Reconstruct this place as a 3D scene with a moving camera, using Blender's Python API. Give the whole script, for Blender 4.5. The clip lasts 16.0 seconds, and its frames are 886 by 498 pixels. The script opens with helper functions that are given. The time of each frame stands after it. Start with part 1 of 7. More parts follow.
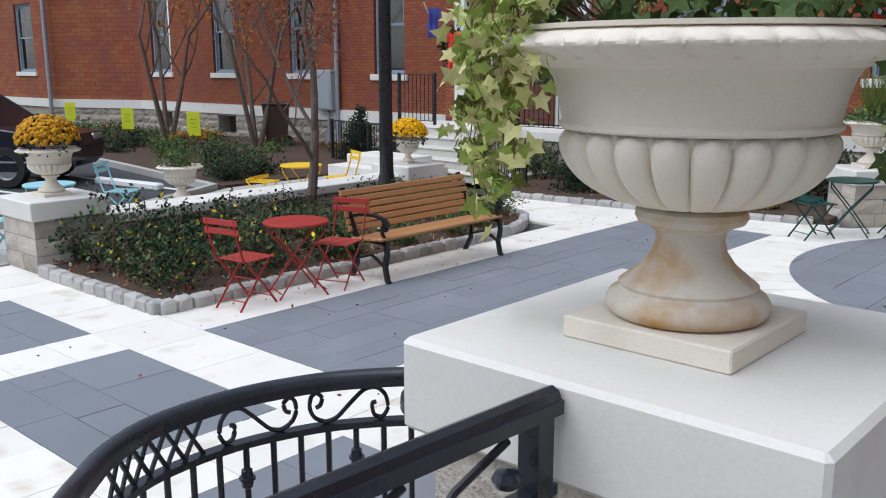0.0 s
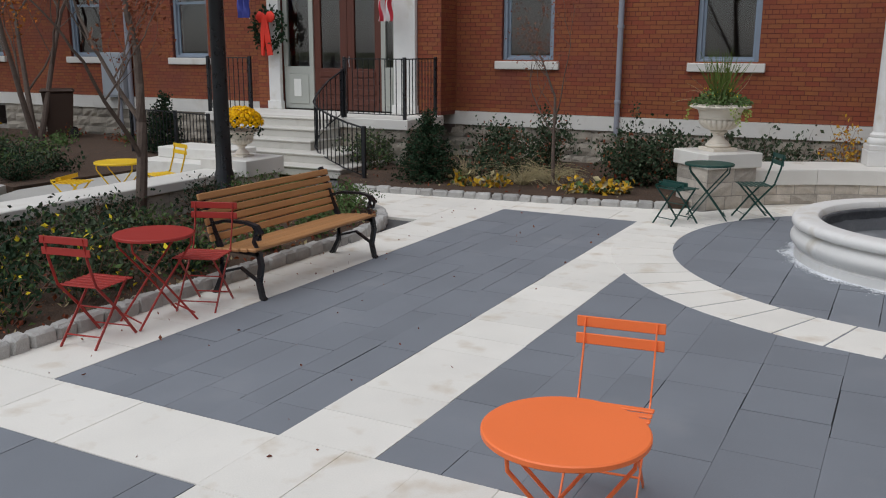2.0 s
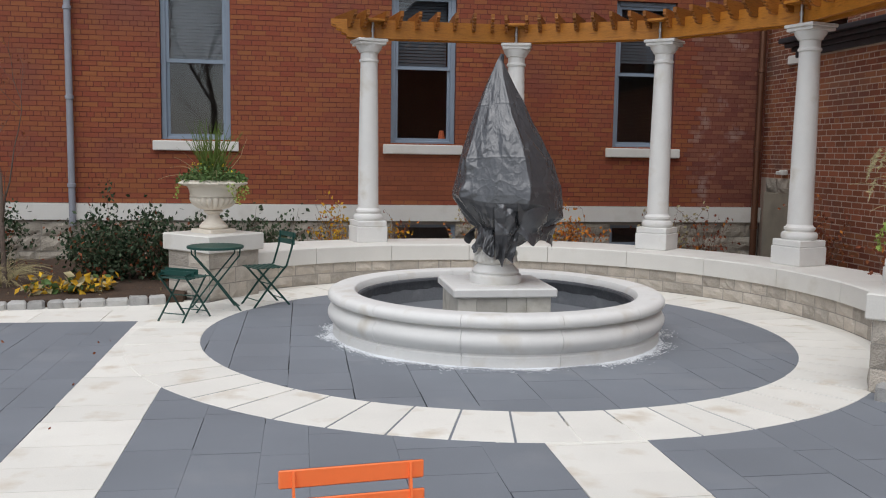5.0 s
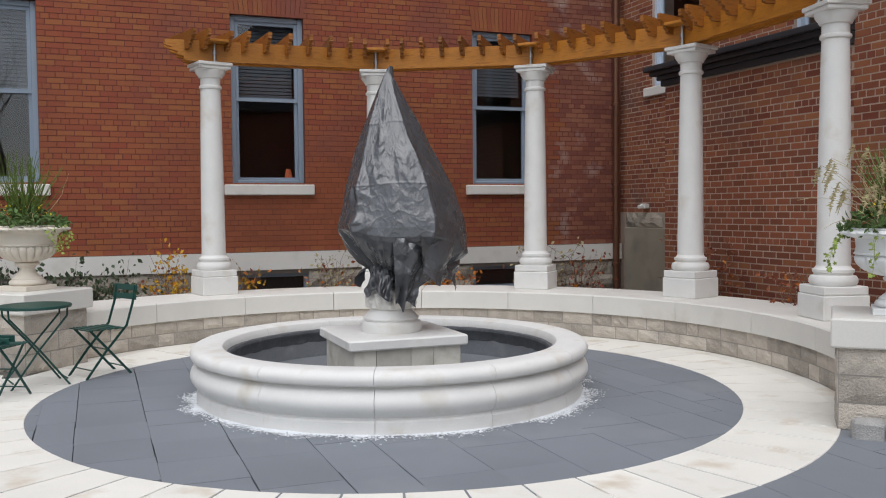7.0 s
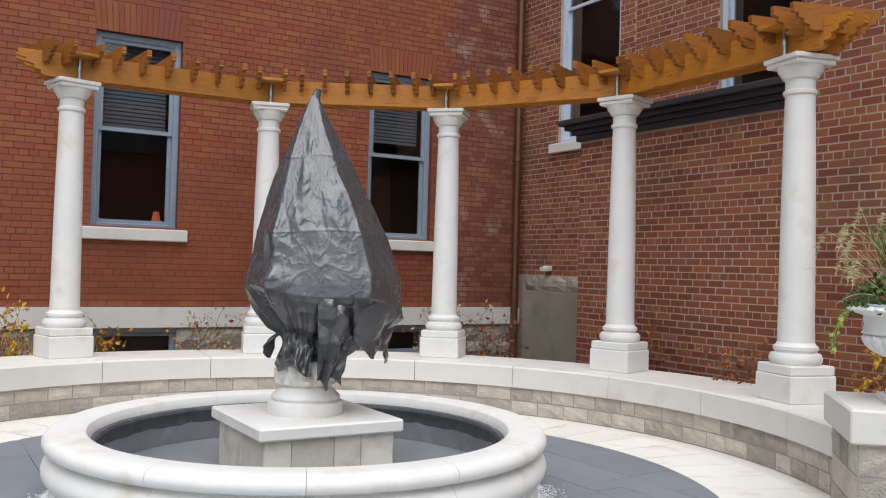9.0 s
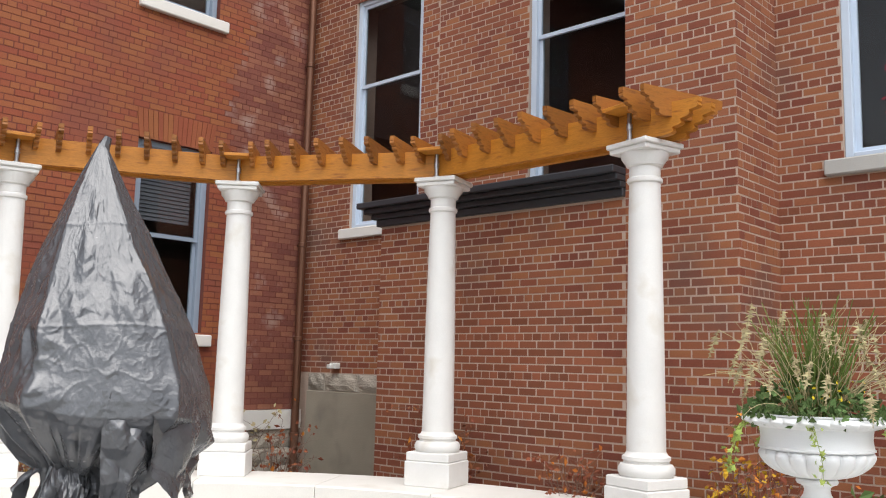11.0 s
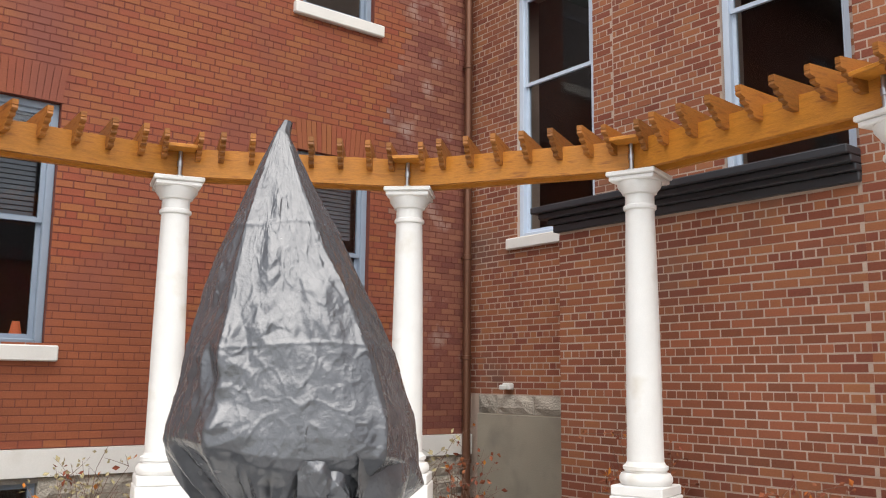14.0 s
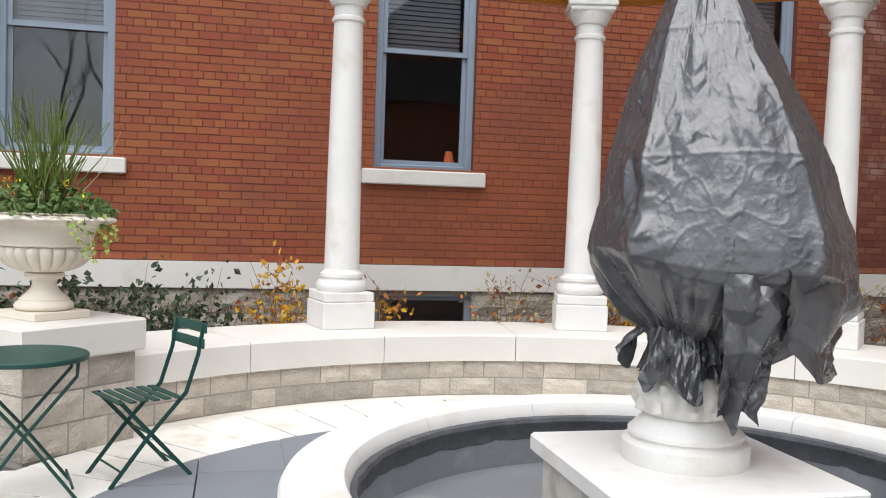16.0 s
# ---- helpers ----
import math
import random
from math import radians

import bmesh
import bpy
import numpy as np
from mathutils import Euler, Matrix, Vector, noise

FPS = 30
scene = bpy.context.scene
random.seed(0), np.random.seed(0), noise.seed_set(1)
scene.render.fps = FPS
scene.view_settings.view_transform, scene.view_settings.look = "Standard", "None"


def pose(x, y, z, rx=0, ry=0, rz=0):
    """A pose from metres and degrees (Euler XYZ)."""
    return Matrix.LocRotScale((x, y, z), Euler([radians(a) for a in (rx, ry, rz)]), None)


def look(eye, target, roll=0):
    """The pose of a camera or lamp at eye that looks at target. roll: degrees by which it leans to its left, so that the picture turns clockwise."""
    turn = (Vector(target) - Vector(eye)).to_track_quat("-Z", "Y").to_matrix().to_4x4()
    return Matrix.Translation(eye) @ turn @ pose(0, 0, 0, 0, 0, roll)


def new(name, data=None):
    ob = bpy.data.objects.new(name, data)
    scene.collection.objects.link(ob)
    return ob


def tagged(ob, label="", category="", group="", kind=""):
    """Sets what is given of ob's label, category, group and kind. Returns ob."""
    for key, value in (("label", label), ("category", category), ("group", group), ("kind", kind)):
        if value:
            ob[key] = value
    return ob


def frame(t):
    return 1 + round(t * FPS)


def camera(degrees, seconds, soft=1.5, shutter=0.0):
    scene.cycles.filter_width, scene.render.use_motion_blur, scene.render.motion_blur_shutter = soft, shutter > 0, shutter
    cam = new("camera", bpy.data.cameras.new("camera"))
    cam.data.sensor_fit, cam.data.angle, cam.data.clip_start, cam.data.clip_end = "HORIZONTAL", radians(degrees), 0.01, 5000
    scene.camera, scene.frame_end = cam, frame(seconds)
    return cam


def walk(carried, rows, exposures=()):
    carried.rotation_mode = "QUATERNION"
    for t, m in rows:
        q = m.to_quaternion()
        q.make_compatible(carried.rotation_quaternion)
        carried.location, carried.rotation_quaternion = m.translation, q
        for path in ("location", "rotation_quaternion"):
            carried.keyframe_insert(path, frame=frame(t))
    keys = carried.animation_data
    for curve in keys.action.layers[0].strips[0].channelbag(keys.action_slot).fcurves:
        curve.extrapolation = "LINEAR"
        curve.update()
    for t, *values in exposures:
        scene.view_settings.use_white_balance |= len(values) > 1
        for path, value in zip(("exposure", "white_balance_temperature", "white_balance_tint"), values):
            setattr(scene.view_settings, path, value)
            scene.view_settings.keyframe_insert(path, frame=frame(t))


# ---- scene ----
cam = camera(52.8, 16.0, 1.1)
PATH = [
    (0, (4.361, -3.927, 2.142), (3.051, -2.471, 1.736), -0.1),
    (0.5, (4.095, -4.029, 2.2), (2.682, -2.684, 1.76), 0.6),
    (1, (3.653, -3.958, 2.132), (2.273, -2.581, 1.684), 0.4),
    (1.5, (3.332, -3.861, 2.126), (2.128, -2.332, 1.665), -0.1),
    (2, (2.967, -3.686, 2.111), (2.06, -1.958, 1.673), 0.2),
    (2.5, (2.575, -3.457, 2.036), (1.99, -1.587, 1.637), 0.7),
    (3, (2.329, -3.127, 2.033), (1.979, -1.194, 1.657), 0.8),
    (3.5, (2.164, -2.845, 1.983), (1.97, -0.882, 1.652), 1.0),
    (4, (1.954, -2.614, 1.862), (1.94, -0.633, 1.587), 1.4),
    (4.5, (1.827, -2.377, 1.787), (1.978, -0.398, 1.547), 1.0),
    (5, (1.658, -2.147, 1.739), (1.97, -0.183, 1.529), 0.9),
    (7.5, (1.168, -0.358, 1.494), (1.963, 1.476, 1.423), -0.4),
    (8, (1.114, -0.007, 1.498), (1.982, 1.794, 1.436), 0.2),
    (10.5, (1.359, 1.761, 1.53), (2.694, 3.229, 1.78), 1.8),
    (11, (1.421, 2.048, 1.572), (2.879, 3.392, 1.832), 1.4),
    (11.5, (1.511, 2.26, 1.566), (3.077, 3.474, 1.841), 0.6),
    (12, (1.578, 2.373, 1.505), (3.227, 3.466, 1.801), -0.2),
    (12.5, (1.586, 2.535, 1.523), (3.27, 3.572, 1.821), -0.9),
    (13, (1.632, 2.782, 1.551), (3.281, 3.872, 1.853), -0.9),
    (13.5, (1.749, 2.96, 1.594), (3.229, 4.271, 1.894), -0.2),
    (14, (1.744, 3.019, 1.585), (2.974, 4.568, 1.88), 0.6),
    (14.5, (1.789, 3.075, 1.618), (2.759, 4.806, 1.866), 1.3),
    (15, (1.824, 3.073, 1.584), (2.57, 4.921, 1.745), 1.8),
    (15.5, (1.779, 3.099, 1.521), (2.397, 5.001, 1.558), 2.3),
    (16, (1.739, 3.123, 1.473), (2.187, 5.07, 1.392), 1.9),
]
walk(cam, [(t, look(eye, target, roll)) for t, eye, target, roll in PATH], [(0, 0.24, 5900, 10), (0.5, 0.18, 5920, 10), (1, 0.0, 6000, 10), (1.5, -0.24, 6200, 10), (2.5, -0.32, 6280, 10), (3.5, -0.18, 6300, 10), (5, 0.0, 6320, 10), (7.5, 0.13, 6300, 10), (8, 0.18, 6300, 10), (10.5, 0.82, 6480, 10), (11, 0.9, 6520, 10), (12.5, 0.97, 6620, 10), (13.5, 1.0, 6640, 10), (14.5, 0.95, 6620, 10), (16, 0.68, 6420, 10)])

# ---- light ----
world = bpy.data.worlds.new("overcast_sky")
scene.world = world
world.use_nodes = True
wn = world.node_tree
sky = wn.nodes.new("ShaderNodeTexSky")
sky.sky_type = "NISHITA"
sky.sun_disc = False
sky.sun_elevation, sky.sun_rotation = radians(65), radians(205)
sky.air_density, sky.dust_density, sky.ozone_density = 1.0, 1.0, 1.0
hsv = wn.nodes.new("ShaderNodeHueSaturation")
hsv.inputs["Saturation"].default_value = 0.3
wn.links.new(sky.outputs[0], hsv.inputs["Color"])
wn.links.new(hsv.outputs[0], wn.nodes["Background"].inputs[0])
wn.nodes["Background"].inputs[1].default_value = 0.15
sun = new("sun", bpy.data.lights.new("sun", "SUN"))
sun.data.energy, sun.data.angle, sun.data.color = 1.9, radians(68), (1.0, 0.98, 0.96)
sun.matrix_world = look((-4, -8.5, 20), (0, 0, 0))


# ---- materials ----
def surf(name, col, rough=0.7, var=0.18, scale=3.0, fine=60.0, bump=0.15, metal=0.0, rnd=0.0, island=False, stain=None, spec=0.4, stretch=(1, 1, 1), bscale=1.0):
    m = bpy.data.materials.new(name)
    m.use_nodes = True
    nt = m.node_tree
    N, L = nt.nodes, nt.links
    b = N["Principled BSDF"]
    b.inputs["Roughness"].default_value = rough
    b.inputs["Metallic"].default_value = metal
    b.inputs["Specular IOR Level"].default_value = spec
    geo = N.new("ShaderNodeNewGeometry")
    mp = N.new("ShaderNodeMapping")
    mp.inputs["Scale"].default_value = stretch
    L.new(geo.outputs["Position"], mp.inputs["Vector"])

    def noise_tex(s, detail=4):
        n = N.new("ShaderNodeTexNoise")
        n.inputs["Scale"].default_value = s
        n.inputs["Detail"].default_value = detail
        L.new(mp.outputs[0], n.inputs["Vector"])
        return n

    def mth(op, a, c):
        n = N.new("ShaderNodeMath")
        n.operation = op
        for i, v in enumerate((a, c)):
            if isinstance(v, (int, float)):
                n.inputs[i].default_value = v
            else:
                L.new(v, n.inputs[i])
        return n.outputs[0]
    big, small = noise_tex(scale), noise_tex(fine, 6)
    v = mth("ADD", mth("MULTIPLY", mth("SUBTRACT", big.outputs["Fac"], 0.5), var * 2.4), mth("MULTIPLY", mth("SUBTRACT", small.outputs["Fac"], 0.5), var * 1.6))
    if rnd:
        if island:
            r = geo.outputs["Random Per Island"]
        else:
            r = N.new("ShaderNodeObjectInfo").outputs["Random"]
        v = mth("ADD", v, mth("MULTIPLY", mth("SUBTRACT", r, 0.5), rnd))
    v = mth("ADD", v, 1.0)
    hs = N.new("ShaderNodeHueSaturation")
    hs.inputs["Color"].default_value = (*col, 1)
    L.new(v, hs.inputs["Value"])
    out = hs.outputs[0]
    if rnd and island:
        L.new(mth("ADD", mth("MULTIPLY", mth("SUBTRACT", r, 0.5), 0.02), 0.5), hs.inputs["Hue"])
    if stain:
        scol, lo, hi, sc = stain
        sn = noise_tex(sc, 5)
        ramp = N.new("ShaderNodeMapRange")
        ramp.inputs["From Min"].default_value, ramp.inputs["From Max"].default_value = lo, hi
        L.new(sn.outputs["Fac"], ramp.inputs["Value"])
        mx = N.new("ShaderNodeMix")
        mx.data_type = "RGBA"
        L.new(ramp.outputs[0], mx.inputs["Factor"])
        L.new(out, mx.inputs["A"])
        mx.inputs["B"].default_value = (*scol, 1)
        out = mx.outputs["Result"]
    L.new(out, b.inputs["Base Color"])
    if bump:
        bp = N.new("ShaderNodeBump")
        bp.inputs["Strength"].default_value = bump
        bp.inputs["Distance"].default_value = 0.01 * bscale
        L.new(small.outputs["Fac"], bp.inputs["Height"])
        L.new(bp.outputs[0], b.inputs["Normal"])
    L.new(mth("ADD", mth("MULTIPLY", mth("SUBTRACT", big.outputs["Fac"], 0.5), 0.25), rough), b.inputs["Roughness"])
    return m


def leafy(name, col, rnd=0.5):
    m = surf(name, col, 0.55, 0.25, 6, 40, 0.0, rnd=rnd, island=True, spec=0.12)
    m.node_tree.nodes["Principled BSDF"].inputs["Subsurface Weight"].default_value = 0.0
    return m


def glass_mat(name, ior, tint=(0.9, 0.95, 1.0)):
    m = bpy.data.materials.new(name)
    m.use_nodes = True
    nt = m.node_tree
    N, L = nt.nodes, nt.links
    N.remove(N["Principled BSDF"])
    tr, gl, mx, fr = N.new("ShaderNodeBsdfTransparent"), N.new("ShaderNodeBsdfGlossy"), N.new("ShaderNodeMixShader"), N.new("ShaderNodeFresnel")
    tr.inputs[0].default_value = (*tint, 1)
    gl.inputs["Roughness"].default_value = 0.02
    fr.inputs[0].default_value = ior
    L.new(fr.outputs[0], mx.inputs[0])
    L.new(tr.outputs[0], mx.inputs[1])
    L.new(gl.outputs[0], mx.inputs[2])
    L.new(mx.outputs[0], N["Material Output"].inputs[0])
    return m


BRICK_RED = surf("red_house_brick", (0.262, 0.077, 0.032), 0.8, 0.24, 0.7, 70, 0.35, rnd=0.15, island=True, stain=((0.20, 0.062, 0.042), 0.52, 0.78, 0.9))
BRICK_ONE = surf("red_house_brick_single", (0.262, 0.077, 0.032), 0.8, 0.24, 0.7, 70, 0.35, rnd=0.15, stain=((0.20, 0.062, 0.042), 0.52, 0.78, 0.9))
BRICK_OLD = surf("washed_out_red_brick", (0.215, 0.078, 0.050), 0.85, 0.3, 1.4, 60, 0.4, rnd=0.45, island=True, stain=((0.36, 0.25, 0.21), 0.56, 0.76, 2.6))
MORTAR_RED = surf("red_tinted_mortar", (0.155, 0.045, 0.030), 0.9, 0.2, 3, 90, 0.3)
BRICK_WING = surf("weathered_brown_red_brick", (0.250, 0.082, 0.040), 0.85, 0.2, 0.9, 60, 0.35, rnd=0.52, island=True, stain=((0.15, 0.075, 0.055), 0.55, 0.8, 1.1))
BRICK_WING_ONE = surf("weathered_brown_red_brick_single", (0.250, 0.082, 0.040), 0.85, 0.2, 0.9, 60, 0.35, rnd=0.52, stain=((0.15, 0.075, 0.055), 0.55, 0.8, 1.1))
MORTAR = surf("pale_lime_mortar", (0.46, 0.35, 0.28), 0.95, 0.2, 3, 90, 0.4)
LIME = surf("cream_limestone", (0.70, 0.68, 0.63), 0.75, 0.09, 2.2, 90, 0.06, stain=((0.52, 0.48, 0.41), 0.58, 0.86, 2.2))
PIER_STONE = surf("damp_stained_limestone", (0.60, 0.57, 0.50), 0.8, 0.14, 4, 90, 0.1, rnd=0.25, stain=((0.36, 0.33, 0.26), 0.5, 0.8, 5))
LIME_COL = surf("pale_cast_limestone", (0.74, 0.73, 0.70), 0.7, 0.09, 3.5, 120, 0.12, stain=((0.55, 0.50, 0.41), 0.56, 0.85, 3.5))
URN = surf("cast_stone_urn", (0.74, 0.675, 0.575), 0.8, 0.08, 3, 160, 0.2, stain=((0.52, 0.44, 0.34), 0.58, 0.9, 3))
URN_RUST = surf("iron_stained_cast_stone", (0.62, 0.56, 0.47), 0.8, 0.1, 5, 160, 0.2, stain=((0.46, 0.25, 0.08), 0.44, 0.68, 9))
URN_WHITE = surf("white_painted_cast_stone", (0.78, 0.79, 0.78), 0.6, 0.04, 3, 140, 0.1)
STONE = surf("rough_tan_ashlar", (0.50, 0.45, 0.385), 0.9, 0.3, 7, 70, 0.9, rnd=0.55, bscale=2.0)
RUBBLE = surf("grey_rubble_limestone", (0.38, 0.34, 0.28), 0.9, 0.3, 5, 45, 0.9, rnd=0.4, bscale=3.0)
STONE_BED = surf("grey_wall_mortar", (0.35, 0.325, 0.29), 0.95, 0.2, 4, 80, 0.4)
PAVE_DARK = surf("blue_grey_paving_slab", (0.200, 0.216, 0.240), 0.75, 0.13, 1.3, 130, 0.15, rnd=0.10, stain=((0.27, 0.28, 0.295), 0.58, 0.9, 1.2))
PAVE_LIGHT = surf("cream_paving_slab", (0.78, 0.755, 0.69), 0.8, 0.08, 1.8, 110, 0.15, rnd=0.10, stain=((0.55, 0.46, 0.34), 0.56, 0.82, 3.0))
JOINT = surf("dark_paving_joint", (0.10, 0.10, 0.10), 0.95, 0.2, 5, 90, 0.3)
COBBLE = surf("grey_granite_cobble", (0.43, 0.42, 0.40), 0.85, 0.22, 12, 90, 0.7, rnd=0.4, bscale=2)
SOIL = surf("mulched_soil", (0.075, 0.048, 0.032), 0.95, 0.4, 6, 40, 1.0, bscale=3, stain=((0.20, 0.10, 0.05), 0.6, 0.8, 14))
ASPHALT = surf("dark_asphalt", (0.05, 0.052, 0.056), 0.85, 0.2, 1.2, 150, 0.4)
STEP_STONE = surf("worn_step_limestone", (0.56, 0.54, 0.49), 0.8, 0.12, 2.5, 90, 0.1, rnd=0.1, stain=((0.36, 0.33, 0.28), 0.58, 0.85, 2.5))
CONCRETE = surf("grey_concrete", (0.42, 0.41, 0.38), 0.85, 0.12, 2, 90, 0.3)
CEMENT = surf("weathered_cement_render", (0.30, 0.265, 0.205), 0.9, 0.2, 1.6, 70, 0.3, stain=((0.20, 0.18, 0.15), 0.5, 0.8, 2.2))
LINE_PAINT = surf("white_road_paint", (0.7, 0.7, 0.68), 0.7, 0.1, 5, 80, 0.1)
GRASS = surf("autumn_grass_ground", (0.10, 0.12, 0.04), 0.95, 0.4, 0.8, 30, 0.6)
CEDAR = surf("honey_stained_cedar", (0.46, 0.180, 0.022), 0.45, 0.34, 5, 30, 0.2, stretch=(1, 1, 6), rnd=0.35, stain=((0.16, 0.045, 0.010), 0.56, 0.80, 5))
# same stained cedar, darkened in colour for the shade on the rafters
CEDAR_SHADE = surf("shaded_honey_cedar", (0.30, 0.110, 0.018), 0.5, 0.36, 6, 30, 0.2, stretch=(1, 1, 6), rnd=0.5, stain=((0.12, 0.035, 0.010), 0.52, 0.76, 6))
BENCH_WOOD = surf("oiled_teak_slat", (0.42, 0.21, 0.085), 0.45, 0.18, 5, 40, 0.15, rnd=0.2, stretch=(5, 1, 5))
IRON = surf("black_painted_iron", (0.012, 0.013, 0.016), 0.3, 0.2, 10, 120, 0.05, spec=0.5)
RAIL_IRON = surf("dark_blue_black_iron", (0.018, 0.021, 0.03), 0.28, 0.2, 10, 120, 0.06, spec=0.5)
TARP = surf("grey_plastic_tarp", (0.060, 0.062, 0.067), 0.24, 0.14, 6, 60, 0.2, spec=1.0, bscale=1.0)
ORANGE = surf("orange_powder_coat", (0.98, 0.215, 0.06), 0.45, 0.03, 3, 120, 0.02)
RED_METAL = surf("red_powder_coat", (0.36, 0.03, 0.022), 0.45, 0.06, 3, 120, 0.02)
GREEN_METAL = surf("dark_green_powder_coat", (0.012, 0.062, 0.050), 0.45, 0.06, 3, 120, 0.02)
BLUE_METAL = surf("pale_blue_powder_coat", (0.30, 0.60, 0.66), 0.45, 0.06, 3, 120, 0.02)
YELLOW_METAL = surf("yellow_powder_coat", (0.85, 0.55, 0.02), 0.45, 0.06, 3, 120, 0.02)
FRAME_BLUE = surf("blue_grey_window_paint", (0.25, 0.30, 0.365), 0.55, 0.08, 4, 90, 0.05)
FRAME_PALE = surf("pale_blue_window_paint", (0.52, 0.60, 0.70), 0.5, 0.05, 4, 90, 0.05)
GLASS = glass_mat("double_window_glass", 1.95)
GLASS_THIN = glass_mat("single_window_glass", 1.5, (0.75, 0.78, 0.80))
# indoor shade is put into this dark base colour
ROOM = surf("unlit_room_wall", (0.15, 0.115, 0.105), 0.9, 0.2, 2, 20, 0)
BLIND = surf("grey_window_blind", (0.16, 0.165, 0.175), 0.8, 0.05, 3, 40, 0)
COPPER = surf("brown_copper_pipe", (0.16, 0.075, 0.045), 0.4, 0.2, 3, 50, 0.05, metal=0.6)
ZINC = surf("grey_blue_downpipe", (0.30, 0.31, 0.35), 0.5, 0.15, 3, 50, 0.05)
DARK_TRIM = surf("charcoal_painted_cornice", (0.035, 0.037, 0.042), 0.45, 0.1, 4, 60, 0.05)
POND = surf("grey_basin_floor", (0.22, 0.23, 0.245), 0.4, 0.25, 2.5, 50, 0.1, stain=((0.36, 0.37, 0.38), 0.56, 0.8, 3))
LINER = surf("dark_basin_rubber", (0.085, 0.090, 0.098), 0.55, 0.35, 6, 40, 0.5, stain=((0.14, 0.145, 0.15), 0.55, 0.8, 9))
BARK = surf("grey_brown_bark", (0.14, 0.105, 0.085), 0.9, 0.3, 14, 60, 0.7)
TWIG = surf("brown_twig", (0.17, 0.10, 0.07), 0.85, 0.2, 14, 60, 0.3)
L_GREEN = leafy("green_leaf", (0.095, 0.15, 0.05))
L_DARK = leafy("dark_evergreen_leaf", (0.020, 0.042, 0.020))
L_ROSE = leafy("dull_rose_leaf", (0.062, 0.085, 0.048))
L_YEL = leafy("yellow_autumn_leaf", (0.55, 0.32, 0.03))
L_ORG = leafy("orange_autumn_leaf", (0.50, 0.17, 0.03))
L_RED = leafy("crimson_autumn_leaf", (0.36, 0.080, 0.10))
L_RUST = leafy("rust_autumn_leaf", (0.25, 0.08, 0.04))
L_IVY = leafy("cream_edged_ivy_leaf", (0.32, 0.40, 0.10), 0.8)
L_CREAM = leafy("pale_cream_ivy_leaf", (0.62, 0.60, 0.27), 0.5)
L_STRAW = leafy("dry_straw_blade", (0.40, 0.34, 0.19))
L_BLADE = leafy("green_grass_blade", (0.12, 0.17, 0.04))
MUM_YEL = leafy("golden_mum_petal", (0.80, 0.42, 0.0))
BLOOM_YEL = leafy("lemon_yellow_petal", (0.80, 0.62, 0.04), 0.3)
MUM_ORG = leafy("bronze_mum_petal", (0.50, 0.24, 0.01))
SIGN_YEL = surf("fluorescent_yellow_sign", (0.75, 0.80, 0.03), 0.6, 0.03, 3, 60, 0)
CAR_BLACK = surf("black_car_paint", (0.010, 0.011, 0.018), 0.12, 0.05, 3, 60, 0, spec=0.6)
RUBBER = surf("tyre_rubber", (0.02, 0.02, 0.02), 0.8, 0.1, 9, 60, 0.2)
STEEL = surf("brushed_steel", (0.45, 0.45, 0.46), 0.35, 0.1, 9, 60, 0.05, metal=0.9)
DOOR_WOOD = surf("dark_red_brown_door", (0.10, 0.030, 0.018), 0.4, 0.2, 5, 50, 0.1, stretch=(3, 3, 0.6))
WHITE_PAINT = surf("white_painted_wood", (0.72, 0.72, 0.68), 0.6, 0.05, 3, 60, 0.05)
GREY_PAINT = surf("grey_green_painted_wood", (0.40, 0.41, 0.37), 0.6, 0.05, 3, 60, 0.05)
BIN_BROWN = surf("brown_plastic_bin", (0.055, 0.032, 0.022), 0.5, 0.1, 4, 60, 0.05)
METER_GREY = surf("grey_meter_box", (0.34, 0.37, 0.40), 0.5, 0.1, 4, 60, 0.05)
RIBBON = surf("red_velvet_ribbon", (0.75, 0.04, 0.02), 0.6, 0.1, 8, 60, 0.1)
FLAG_WHITE = surf("white_flag_cloth", (0.7, 0.68, 0.68), 0.8, 0.05, 8, 60, 0.1)
FLAG_RED = surf("red_flag_cloth", (0.50, 0.03, 0.05), 0.8, 0.05, 8, 60, 0.1)
FLAG_BLUE = surf("blue_flag_cloth", (0.06, 0.07, 0.30), 0.8, 0.05, 8, 60, 0.1)
WHITE_MESH = surf("white_mineral_crust", (0.8, 0.82, 0.84), 0.6, 0.1, 9, 60, 0.4)
LAMP_SHADE = surf("orange_lamp_shade", (0.8, 0.2, 0.08), 0.7, 0.05, 5, 60, 0)
LAMP_SHADE.node_tree.nodes["Principled BSDF"].inputs["Emission Color"].default_value = (1.0, 0.2, 0.08, 1)
LAMP_SHADE.node_tree.nodes["Principled BSDF"].inputs["Emission Strength"].default_value = 0.1
ROOF_GREY = surf("grey_slate_roof", (0.09, 0.09, 0.10), 0.7, 0.25, 3, 40, 0.4)


